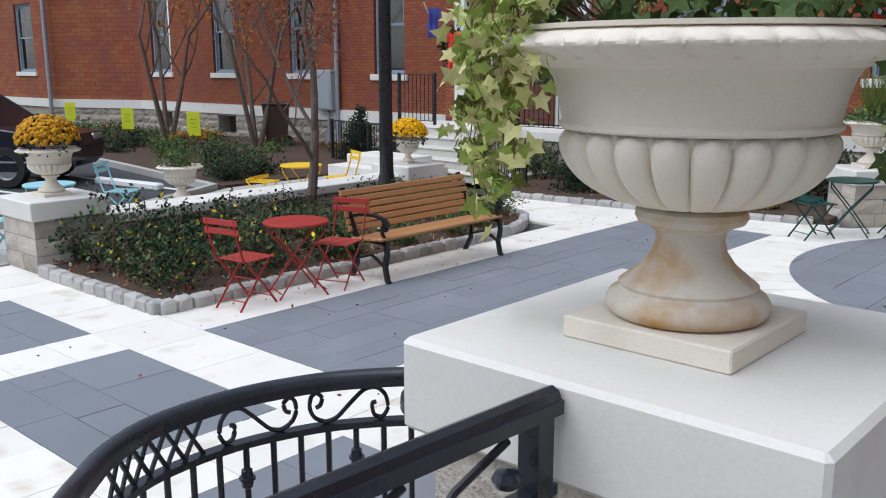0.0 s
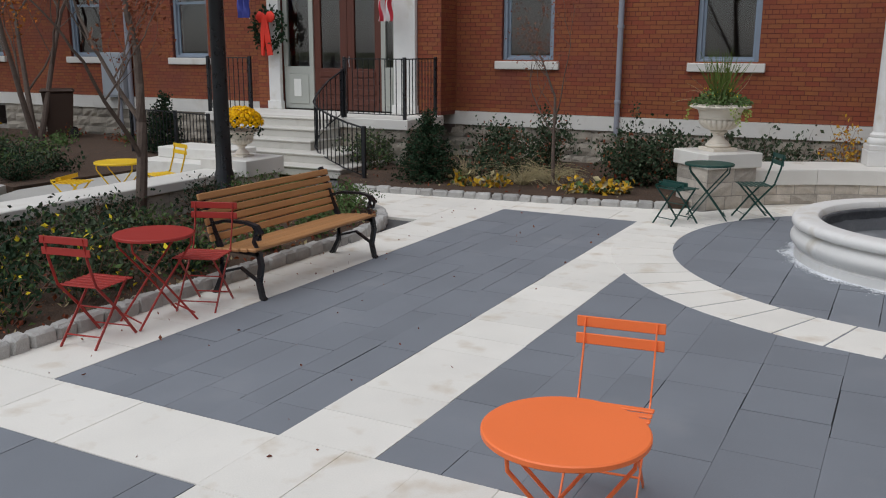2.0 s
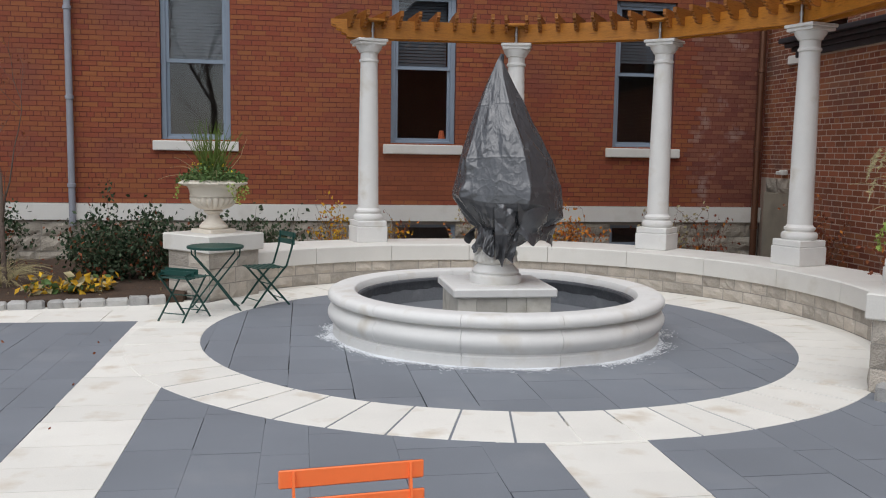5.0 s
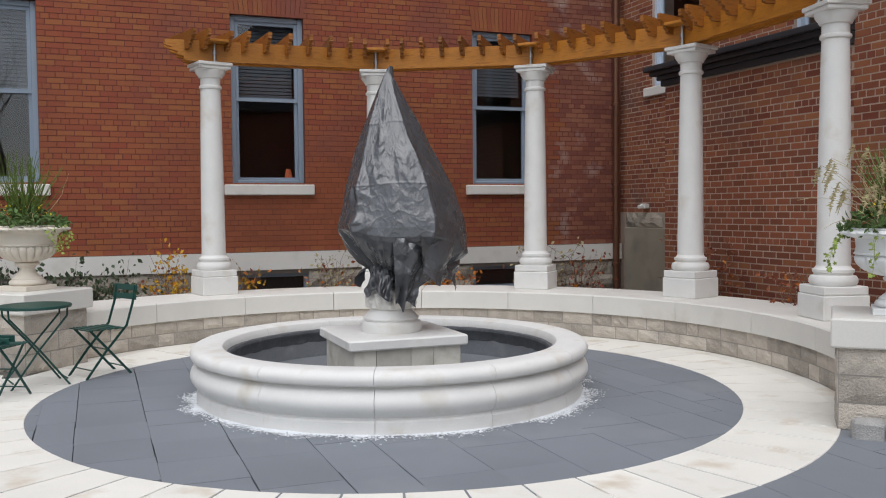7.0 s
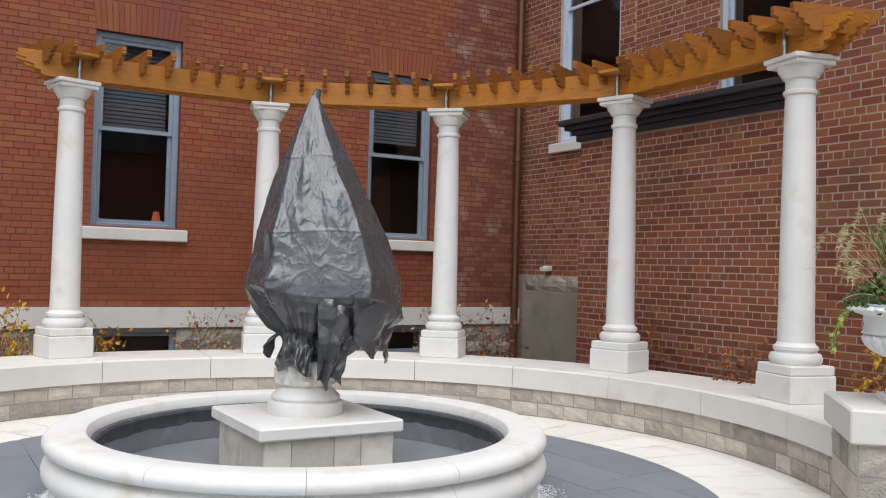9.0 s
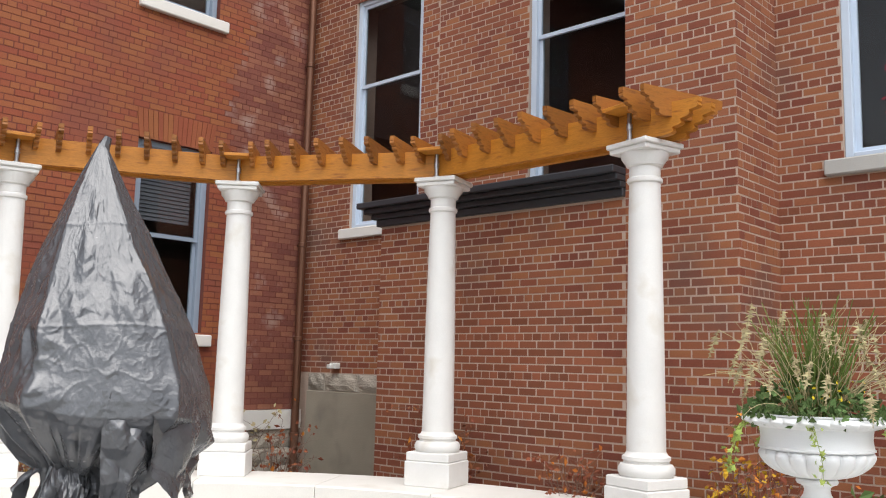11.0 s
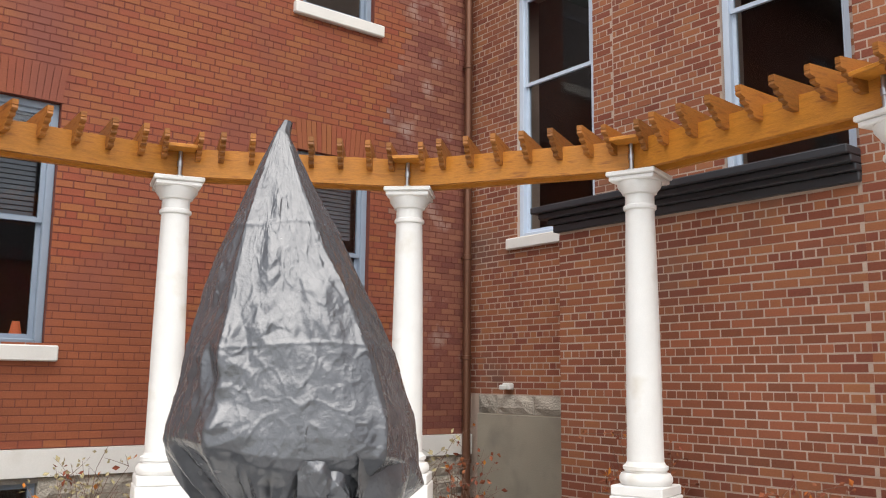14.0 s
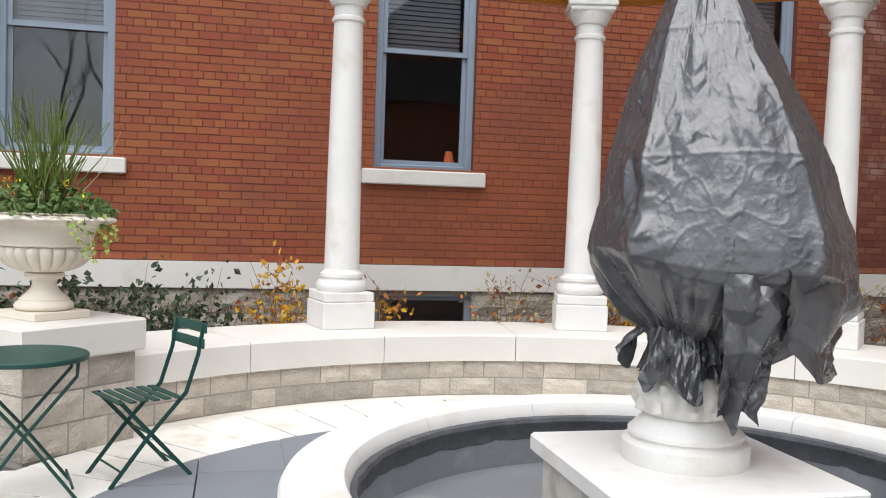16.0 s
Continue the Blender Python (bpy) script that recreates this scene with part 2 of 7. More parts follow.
# ---- mesh building ----
class M:
    """Vertices and faces of one mesh."""

    def __init__(self):
        self.v, self.f, self.smooth = [], [], []

    def add(self, verts, faces, smooth=False):
        o = len(self.v)
        self.v += [tuple(p) for p in verts]
        self.f += [tuple(o + i for i in fc) for fc in faces]
        self.smooth += [smooth] * len(faces)
        return self

    def box(self, x0, y0, z0, x1, y1, z1, m=None, bevel=0.0):
        if bevel:
            b = min(bevel, (x1 - x0) / 2.1, (y1 - y0) / 2.1, (z1 - z0) / 2.1)
            rings = []
            for z, i in ((z0, b), (z0 + b, 0), (z1 - b, 0), (z1, b)):
                a0, a1, c0, c1 = x0 + i, x1 - i, y0 + i, y1 - i
                k = b * 0.9 if i == 0 else b * 0.3
                rings.append([(a0 + k, c0, z), (a1 - k, c0, z), (a1, c0 + k, z), (a1, c1 - k, z), (a1 - k, c1, z), (a0 + k, c1, z), (a0, c1 - k, z), (a0, c0 + k, z)])
            p = [q for r in rings for q in r]
            f = [tuple(range(7, -1, -1)), tuple(range(24, 32))]
            for r in range(3):
                f += [(r * 8 + i, r * 8 + (i + 1) % 8, r * 8 + 8 + (i + 1) % 8, r * 8 + 8 + i) for i in range(8)]
        else:
            p = [(x0, y0, z0), (x1, y0, z0), (x1, y1, z0), (x0, y1, z0), (x0, y0, z1), (x1, y0, z1), (x1, y1, z1), (x0, y1, z1)]
            f = [(3, 2, 1, 0), (4, 5, 6, 7), (0, 1, 5, 4), (1, 2, 6, 5), (2, 3, 7, 6), (3, 0, 4, 7)]
        if m is not None:
            p = [m @ Vector(q) for q in p]
        return self.add(p, f)

    def lathe(self, prof, n=32, c=(0, 0, 0), m=None, a0=0.0, a1=360.0, flute=None):
        full = abs(a1 - a0) > 359.9
        k = n if full else n + 1
        p = []
        for r, z in prof:
            for i in range(k):
                a = radians(a0 + (a1 - a0) * i / n)
                rr = r if flute is None else flute(r, z, a)
                q = Vector((c[0] + rr * math.cos(a), c[1] + rr * math.sin(a), c[2] + z))
                p.append(m @ q if m is not None else q)
        f = []
        for j in range(len(prof) - 1):
            for i in range(n):
                i2 = (i + 1) % k
                f.append((j * k + i, j * k + i2, (j + 1) * k + i2, (j + 1) * k + i))
        return self.add(p, f, True)

    def tube(self, pts, r, n=8, closed=False, r1=None, caps=True):
        pts = [Vector(p) for p in pts]
        k = len(pts)
        rings, up = [], Vector((0, 0, 1))
        for i, p in enumerate(pts):
            a = pts[(i - 1) % k] if closed or i > 0 else p
            b = pts[(i + 1) % k] if closed or i < k - 1 else p
            d = (b - a)
            d = d.normalized() if d.length > 1e-9 else Vector((0, 0, 1))
            s = d.cross(up)
            s = s.normalized() if s.length > 0.05 else d.cross(Vector((1, 0, 0))).normalized()
            t = s.cross(d)
            rr = r if r1 is None else r + (r1 - r) * i / max(1, k - 1)
            rings += [p + rr * (math.cos(2 * math.pi * j / n) * s + math.sin(2 * math.pi * j / n) * t) for j in range(n)]
        f = []
        for i in range(k if closed else k - 1):
            i2 = (i + 1) % k
            f += [(i * n + j, i * n + (j + 1) % n, i2 * n + (j + 1) % n, i2 * n + j) for j in range(n)]
        if caps and not closed:
            f += [tuple(range(n - 1, -1, -1)), tuple((k - 1) * n + j for j in range(n))]
        return self.add(rings, f, n > 5)

    def bar(self, pts, w, h):
        """A flat bar swept along pts: w across, h upwards."""
        pts = [Vector(p) for p in pts]
        k, p = len(pts), []
        for i, q in enumerate(pts):
            d = (pts[min(i + 1, k - 1)] - pts[max(i - 1, 0)]).normalized()
            s = d.cross(Vector((0, 0, 1)))
            s = s.normalized() if s.length > 0.05 else Vector((1, 0, 0))
            t = s.cross(d)
            p += [q + a * w / 2 * s + b * h / 2 * t for a, b in ((-1, -1), (1, -1), (1, 1), (-1, 1))]
        f = [(3, 2, 1, 0), tuple((k - 1) * 4 + j for j in range(4))]
        for i in range(k - 1):
            f += [(i * 4 + j, i * 4 + (j + 1) % 4, i * 4 + 4 + (j + 1) % 4, i * 4 + 4 + j) for j in range(4)]
        return self.add(p, f)

    def prism(self, poly, z0, z1, m=None, inset=0.0):
        n = len(poly)
        c = Vector((sum(p[0] for p in poly) / n, sum(p[1] for p in poly) / n))
        top = [(c + (Vector(p) - c) * (1 - inset)) if inset else Vector(p) for p in poly]
        p = [Vector((q[0], q[1], z0)) for q in poly] + [Vector((q[0], q[1], z1 - (0.006 if inset else 0))) for q in poly]
        f = [tuple(range(n - 1, -1, -1))] + [(i, (i + 1) % n, n + (i + 1) % n, n + i) for i in range(n)]
        if inset:
            p += [Vector((q[0], q[1], z1)) for q in top]
            f += [(n + i, n + (i + 1) % n, 2 * n + (i + 1) % n, 2 * n + i) for i in range(n)] + [tuple(range(2 * n, 3 * n))]
        else:
            f.append(tuple(range(n, 2 * n)))
        if m is not None:
            p = [m @ q for q in p]
        return self.add(p, f)

    def leaf(self, p, size, rng, flat=0.0, lobes=False):
        """A small folded leaf at p."""
        d = Vector((rng.gauss(0, 1), rng.gauss(0, 1), rng.gauss(0, 1) * (1 - flat) + 0.2)).normalized()
        u = d.orthogonal().normalized()
        u = Matrix.Rotation(rng.random() * 6.283, 3, d) @ u
        w = d.cross(u)
        s = size * rng.uniform(0.6, 1.25)
        if lobes:
            ring = ((0, -0.1), (0.42, -0.25), (0.36, 0.12), (0.62, 0.38), (0.24, 0.46), (0, 1.0), (-0.24, 0.46), (-0.62, 0.38), (-0.36, 0.12), (-0.42, -0.25))
            q = [p + s * (a * w + b * u) + d * s * 0.18 * (abs(a) - 0.3) for a, b in ring]
            return self.add([p + u * s * 0.25] + q, [(0, i + 1, (i + 1) % 10 + 1) for i in range(10)])
        q = [p, p + s * (0.5 * u + 0.3 * w) + d * s * 0.1, p + s * u, p + s * (0.5 * u - 0.3 * w) + d * s * 0.1]
        return self.add(q, [(0, 1, 2), (0, 2, 3)])

    def mesh(self, name, mat):
        me = bpy.data.meshes.new(name)
        me.from_pydata([tuple(p) for p in self.v], [], self.f)
        me.polygons.foreach_set("use_smooth", self.smooth)
        me.materials.append(mat)
        if True in self.smooth:
            me.set_sharp_from_angle(angle=radians(36))
        me.update()
        return me


def part(name, mb, material, parent=None, label="", kind=""):
    ob = new(name, mb.mesh(name, material))
    if parent is not None:
        ob.parent = parent
    return tagged(ob, label, kind=kind)


def thing(name, label, category, group="", at=None):
    ob = tagged(new(name), label, category, group)
    ob.empty_display_size = 0.1
    if at is not None:
        ob.matrix_world = at
    return ob


def setting(name, mb, material, label, category=""):
    return tagged(new(name, mb.mesh(name, material)), label, category or name.split("_")[0], kind="structure")


def shared(name, me, parent, m=None):
    ob = bpy.data.objects.new(name, me)
    scene.collection.objects.link(ob)
    ob.parent = parent
    if m is not None:
        ob.matrix_basis = m
    return ob


RNG = random.Random(7)
CX, CY = 3.55, 6.44          # centre of the fountain
YW, XW, XB = 12.0, 9.35, 8.5  # main wall, wing wall, front of the low bay


def polar(r, a, z=0.0):
    return Vector((CX + r * math.cos(radians(a)), CY + r * math.sin(radians(a)), z))


# ---- ground ----
g = M()
g.add([(-400, -400, -0.10), (400, -400, -0.10), (400, 400, -0.10), (-400, 400, -0.10)], [(0, 1, 2, 3)])
setting("ground", g, GRASS, "dull autumn ground reaching to the horizon")
g = M()
g.box(-5.6, -9, -0.09, 12, 12.0, -0.035)
setting("pavement", g, JOINT, "sand bed and dark joints under the courtyard paving")


# ---- walls with openings, and their bricks ----
def wall_boxes(mb, u0, u1, z0, z1, holes, thick, frm):
    """Boxes of a wall in the plane of frm (u along, depth inwards), left open at the holes (u0, u1, z0, z1)."""
    us = sorted({u0, u1, *[h[0] for h in holes], *[h[1] for h in holes]})
    zs = sorted({z0, z1, *[h[2] for h in holes], *[h[3] for h in holes]})
    us, zs = [u for u in us if u0 <= u <= u1], [z for z in zs if z0 <= z <= z1]
    for a, b in zip(us, us[1:]):
        run = None
        for c, d in zip(zs, zs[1:]):
            um, zm = (a + b) / 2, (c + d) / 2
            if any(h[0] < um < h[1] and h[2] < zm < h[3] for h in holes):
                if run:
                    mb.box(a, 0, run[0], b, thick, run[1], frm)
                run = None
            else:
                run = (run[0], d) if run else (c, d)
        if run:
            mb.box(a, 0, run[0], b, thick, run[1], frm)


def brick_rows(u0, u1, z0, z1, holes, course, length, rng, header=5, gap=0.008):
    """The bricks of a wall face: (u0, u1, z0, z1) of each, cut at the holes and ends."""
    out, row, z = [], 0, z0
    while z + course <= z1 + 1e-6:
        step = length / 2 if header and row % header == header - 1 else length
        u = u0 - (length / 2 if row % 2 else 0) - (length * 0.25 if step < length else 0)
        while u < u1:
            a, b = max(u, u0) + gap / 2, min(u + step, u1) - gap / 2
            c, d = z + gap / 2, z + course - gap / 2
            for h in holes:
                if h[2] < (c + d) / 2 < h[3] and a < h[1] and b > h[0]:
                    if a < h[0]:
                        b = min(b, h[0])
                    elif b > h[1]:
                        a = max(a, h[1])
                    else:
                        b = a
            if b - a > 0.03:
                out.append((a, b, c, d))
            u += step
        z += course
        row += 1
    return out


def brick_face(wall, bricks, frm, mat_many, mat_one, near, proud, rng, limit=290):
    """Lays bricks on a wall: those inside near (u0, u1, z0, z1) as parts, the rest joined."""
    rest, cache, count = M(), {}, 0
    for a, b, c, d in bricks:
        j = proud + rng.uniform(-0.0015, 0.0025)
        um, zm = (a + b) / 2, (c + d) / 2
        if near and near[0] < um < near[1] and near[2] < zm < near[3] and count < limit:
            key = (round(b - a, 2), round(d - c, 3))
            if key not in cache:
                k = M()
                k.box(-key[0] / 2, -proud, -key[1] / 2, key[0] / 2, 0.004, key[1] / 2, None, 0.003)
                cache[key] = k.mesh("brick", mat_one)
            shared("brick", cache[key], wall, frm @ pose(um, 0, zm, 0, 0, rng.uniform(-0.3, 0.3)))
            count += 1
        else:
            y, w = -j, 0.004
            e = [rng.uniform(-0.0022, 0.0022) for _ in range(4)]
            a, b, c, d = a + e[0], b + e[1], c + e[2], d + e[3]
            p = [frm @ Vector(q) for q in ((a, w, c), (b, w, c), (b, w, d), (a, w, d), (a + 0.002, y, c + 0.002), (b - 0.002, y, c + 0.002), (b - 0.002, y, d - 0.002), (a + 0.002, y, d - 0.002))]
            rest.add(p, [(4, 5, 6, 7), (0, 1, 5, 4), (1, 2, 6, 5), (2, 3, 7, 6), (3, 0, 4, 7)])
    if rest.v:
        part("brickwork", rest, mat_many, wall, "", "stuff")


def sash_window(name, frm, w, z0, z1, meet, paint, depth=0.10, label="", blind=0.0, sill=None, sill_over=0.12, sill_mat=None, sill_h=0.15, glass=GLASS):
    """A sash window in an opening of width w (centred), with frame, two sashes, panes and a stone sill."""
    win = tagged(new(name), label or "tall double-hung sash window with blue-grey frame", "window", kind="structure")
    win.matrix_world = frm
    fr = M()
    t = 0.075
    fr.box(-w / 2, depth - 0.03, z0, -w / 2 + t, depth + 0.09, z1, None, 0.008)
    fr.box(w / 2 - t, depth - 0.03, z0, w / 2, depth + 0.09, z1, None, 0.008)
    fr.box(-w / 2 + t, depth - 0.03, z1 - t, w / 2 - t, depth + 0.09, z1, None, 0.008)
    fr.box(-w / 2 + t, depth - 0.04, z0, w / 2 - t, depth + 0.09, z0 + 0.06, None, 0.008)
    part("window_frame", fr, paint, win)
    for nm, a, b, dy in (("lower_sash", z0 + 0.06, meet + 0.03, 0.035), ("upper_sash", meet - 0.03, z1 - t, 0.0)):
        s = M()
        h = 0.045
        x0, x1 = -w / 2 + t, w / 2 - t
        s.box(x0, depth + dy, a, x0 + h, depth + dy + 0.035, b)
        s.box(x1 - h, depth + dy, a, x1, depth + dy + 0.035, b)
        s.box(x0 + h, depth + dy, a, x1 - h, depth + dy + 0.035, a + h)
        s.box(x0 + h, depth + dy, b - h, x1 - h, depth + dy + 0.035, b)
        so = part(nm, s, paint, win)
        p = M()
        p.add([(x0 + h, depth + dy + 0.017, a + h), (x1 - h, depth + dy + 0.017, a + h), (x1 - h, depth + dy + 0.017, b - h), (x0 + h, depth + dy + 0.017, b - h)], [(0, 1, 2, 3)])
        part("pane", p, glass, so).visible_shadow = False
    if blind:
        bl = M()
        n = int(blind / 0.05)
        for i in range(n):
            z = z1 - t - i * 0.05
            bl.box(-w / 2 + 0.13, depth + 0.14, z - 0.042, w / 2 - 0.13, depth + 0.165, z - 0.004)
        part("blind", bl, BLIND, win, "pale slatted blind, half lowered")
    if sill_mat:
        sl = M()
        sl.box(-w / 2 - sill_over, -0.07, z0 - sill_h, w / 2 + sill_over, depth + 0.02, z0, None, 0.012)
        part("window_sill", sl, sill_mat, win, "thick pale stone sill")
    return win


def block_courses(parent, rng, pos, u_len, rows, mat, name="stone", depth=0.16, lmin=0.18, lmax=0.42, rough=0.012, gap=0.0115):
    """Rough blocks in courses. pos(u, z, out) gives a place on the wall; rows are (z0, z1)."""
    for z0, z1 in rows:
        u = 0.0
        while u < u_len - 0.02:
            ln = min(rng.uniform(lmin, lmax), u_len - u)
            if u_len - u - ln < lmin * 0.6:
                ln = u_len - u
            k = M()
            nu, nz = 4, 3
            grid = []
            for j in range(nz + 1):
                for i in range(nu + 1):
                    uu = u + gap / 2 + (ln - gap) * i / nu
                    zz = z0 + gap / 2 + (z1 - z0 - gap) * j / nz
                    edge = i in (0, nu) or j in (0, nz)
                    out = 0.004 if edge else rng.uniform(0.5, 1.6) * rough
                    grid.append(pos(uu, zz, out))
            f = [(j * (nu + 1) + i, j * (nu + 1) + i + 1, (j + 1) * (nu + 1) + i + 1, (j + 1) * (nu + 1) + i) for j in range(nz) for i in range(nu)]
            k.add(grid, f, False)
            ring = [i for i in range(nu + 1)] + [j * (nu + 1) + nu for j in range(1, nz + 1)] + [nz * (nu + 1) + i for i in range(nu - 1, -1, -1)] + [j * (nu + 1) for j in range(nz - 1, 0, -1)]
            uz = [(u + gap / 2 + (ln - gap) * (q % (nu + 1)) / nu, z0 + gap / 2 + (z1 - z0 - gap) * (q // (nu + 1)) / nz) for q in ring]
            inner = [pos(a, b, -0.03) for a, b in uz]
            n = len(ring)
            k.add([grid[q] for q in ring] + inner, [(i, n + i, n + (i + 1) % n, (i + 1) % n) for i in range(n)])
            part(name, k, mat, parent)
            u += ln


# ---- the brick house: main wall ----
FM = pose(0, YW, 0)                       # u = x, depth = +y
WINDOWS = [(-3.52, 1.03), (0.065, 1.03), (3.555, 1.03), (7.21, 1.03)]
Z0, Z1, MEET = 1.89, 4.26, 3.10
up = [(x - w / 2, x + w / 2, 6.04, 8.3) for x, w in WINDOWS]
holes = [(x - w / 2, x + w / 2, Z0, Z1) for x, w in WINDOWS] + up
mb = M()
wall_boxes(mb, -5.55, XW + 0.3, 0.935, 9.2, holes, 0.35, FM)
wall_main = setting("wall_main", mb, MORTAR_RED, "red brick house wall with thin tinted joints")
bricks = brick_rows(-5.55, XW, 0.935, 7.6, holes, 0.0755, 0.215, RNG, header=6, gap=0.009)
# the stretch beside the corner was never cleaned: its bricks are paler and pinker
old = [q for q in bricks if q[0] > 7.95 + 0.35 * noise.noise(Vector((q[2] * 0.9, 3.0, 1.0))) + 0.12 * RNG.random()]
worn = set(old)
brick_face(wall_main, [q for q in bricks if q not in worn], FM, BRICK_RED, BRICK_ONE, (2.3, 5.2, 1.0, 2.7), 0.003, RNG)
brick_face(wall_main, old, FM, BRICK_OLD, BRICK_OLD, None, 0.003, RNG)
# flat arches of upright bricks over the windows
for x, w in WINDOWS:
    k = M()
    n = 16
    for i in range(n):
        t0, t1 = -1 + 2 * i / n + 0.008, -1 + 2 * (i + 1) / n - 0.008
        k.prism([(x + t0 * 0.56, -Z1 - 0.36), (x + t1 * 0.56, -Z1 - 0.36), (x + t1 * 0.515, -Z1), (x + t0 * 0.515, -Z1)][::-1], -0.012, 0.0, FM @ Matrix(((1, 0, 0, 0), (0, 0, 1, 0), (0, -1, 0, 0), (0, 0, 0, 1))))
    part("flat_arch", k, BRICK_RED, wall_main, "flat arch of upright bricks", "stuff")
mb = M()
wall_boxes(mb, -5.55, XW - 0.02, 0.68, 0.93, [], 0.2, pose(0, YW - 0.07, 0))
setting("trim_water_table", mb, LIME, "smooth pale limestone band along the house", "stone band")
bhole = [(x - 0.5, x + 0.5, 0.28, 0.62) for x in (3.6, 7.2)]
mb = M()
wall_boxes(mb, -5.55, XW - 0.02, -0.1, 0.68, bhole, 0.4, pose(0, YW - 0.005, 0))
wall_base = setting("wall_base", mb, STONE_BED, "grey rubble stone foundation under the brick", "stone wall")
for a, b in ((-5.5, 3.1), (4.1, 6.7), (7.7, 9.3)):
    block_courses(wall_base, RNG, lambda u, z, o, a=a: Vector((a + u, YW - 0.01 - o, z)), b - a, [(0.0, 0.2), (0.2, 0.43), (0.43, 0.68)], RUBBLE, rough=0.03, lmin=0.22, lmax=0.6)
for x in (3.6, 7.2):
    win = tagged(new("window_basement"), "low dark basement window in the stone foundation", "window", kind="structure")
    k = M()
    for q in ((x - 0.5, 0.28, x - 0.44, 0.62), (x + 0.44, 0.28, x + 0.5, 0.62), (x - 0.44, 0.28, x + 0.44, 0.33), (x - 0.44, 0.57, x + 0.44, 0.62)):
        k.box(q[0], YW + 0.06, q[1], q[2], YW + 0.12, q[3])
    part("window_frame", k, FRAME_BLUE, win)
    k = M()
    k.add([(x - 0.44, YW + 0.1, 0.33), (x + 0.44, YW + 0.1, 0.33), (x + 0.44, YW + 0.1, 0.57), (x - 0.44, YW + 0.1, 0.57)], [(0, 1, 2, 3)])
    part("pane", k, GLASS, win)
for i, (x, w) in enumerate(WINDOWS):
    sash_window(f"window_{i + 1}", pose(x, YW, 0), w, Z0, Z1, MEET, FRAME_BLUE, blind=(0.0, 1.05, 1.05, 0.9)[i], sill_mat=LIME)
    sash_window(f"window_upper_{i + 1}", pose(x, YW, 0), w, 6.04, 8.3, 7.2, FRAME_BLUE, sill_mat=LIME, label="upper-storey sash window with pale stone sill")
# rooms behind the windows, their walls coloured dark to stand for indoor shade
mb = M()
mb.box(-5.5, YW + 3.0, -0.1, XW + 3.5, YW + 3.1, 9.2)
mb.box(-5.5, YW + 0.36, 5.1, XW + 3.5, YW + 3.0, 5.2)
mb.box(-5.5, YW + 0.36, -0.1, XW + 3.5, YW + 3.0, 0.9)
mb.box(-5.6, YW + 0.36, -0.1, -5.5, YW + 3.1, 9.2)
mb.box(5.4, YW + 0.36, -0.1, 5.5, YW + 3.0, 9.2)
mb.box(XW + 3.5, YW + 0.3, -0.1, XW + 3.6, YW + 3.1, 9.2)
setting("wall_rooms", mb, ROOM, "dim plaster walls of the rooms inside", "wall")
mb = M()
mb.box(-6.2, YW - 0.5, 9.2, XW + 4, YW + 4, 9.4)
mb.add([(-6.2, YW - 0.5, 9.4), (XW + 4, YW - 0.5, 9.4), (XW + 4, YW + 4, 12), (-6.2, YW + 4, 12)], [(0, 1, 2, 3)])
setting("roof", mb, ROOF_GREY, "grey slate roof above the brick walls")

WIN_BACK = (-4.95, -4.37, 4.40, 5.14)      # opening in the far wall of the wing's room

# ---- the older wing at right angles, with its low bay ----
FW = pose(XW, 0, 0, 0, 0, -90)            # u = -y, depth = +x
w1, w2, w3 = (9.80, 11.10), (6.74, 8.08), (3.05, 4.64)
holes = [(-w1[1], -w1[0], 3.38, 6.6), (-w2[1], -w2[0], 3.38, 6.6), (-w3[1], -w3[0], 3.44, 6.6)]
mb = M()
wall_boxes(mb, -YW - 0.0, 2.5, -0.1, 9.2, holes, 0.4, FW)
wall_wing = setting("wall_wing", mb, MORTAR, "weathered old brick wing wall with pale joints")
bricks = brick_rows(-YW, -9.5, 1.44, 7.6, holes, 0.0766, 0.215, RNG, gap=0.0115)
bricks += brick_rows(-9.5, -6.3, 3.3, 7.6, holes, 0.0766, 0.215, RNG, gap=0.0115)
bricks += brick_rows(-5.3, 2.0, 0.0, 7.6, holes, 0.0766, 0.215, RNG, gap=0.0115)
brick_face(wall_wing, bricks, FW, BRICK_WING, BRICK_WING_ONE, (-5.3, -2.9, 1.4, 3.5), 0.003, RNG)
FB = pose(XB, 0, 0, 0, 0, -90)
mb = M()
wall_boxes(mb, -9.55, -6.3, -0.1, 3.2, [], XW - XB + 0.01, FB)
wall_bay = setting("wall_bay", mb, MORTAR, "projecting low brick bay with pale mortar joints", "brick wall")
brick_face(wall_bay, brick_rows(-9.556, -6.294, 0.0, 3.2, [], 0.0766, 0.215, RNG, gap=0.0115), FB, BRICK_WING, BRICK_WING_ONE, (-9.0, -6.6, 0.9, 2.2), 0.003, RNG)
mb = M()
wall_boxes(mb, -6.3, -5.22, -0.1, 9.2, [], XW - XB + 0.01, FB)
wall_pier = setting("wall_pier", mb, MORTAR, "tall projecting brick pier of the old wing", "brick wall")
brick_face(wall_pier, brick_rows(-6.306, -5.212, 0.0, 7.6, [], 0.0766, 0.215, RNG, gap=0.0115), FB, BRICK_WING, BRICK_WING_ONE, None, 0.003, RNG)
FP = pose(XB, 5.22, 0, 0, 0, 0)           # the pier's flank
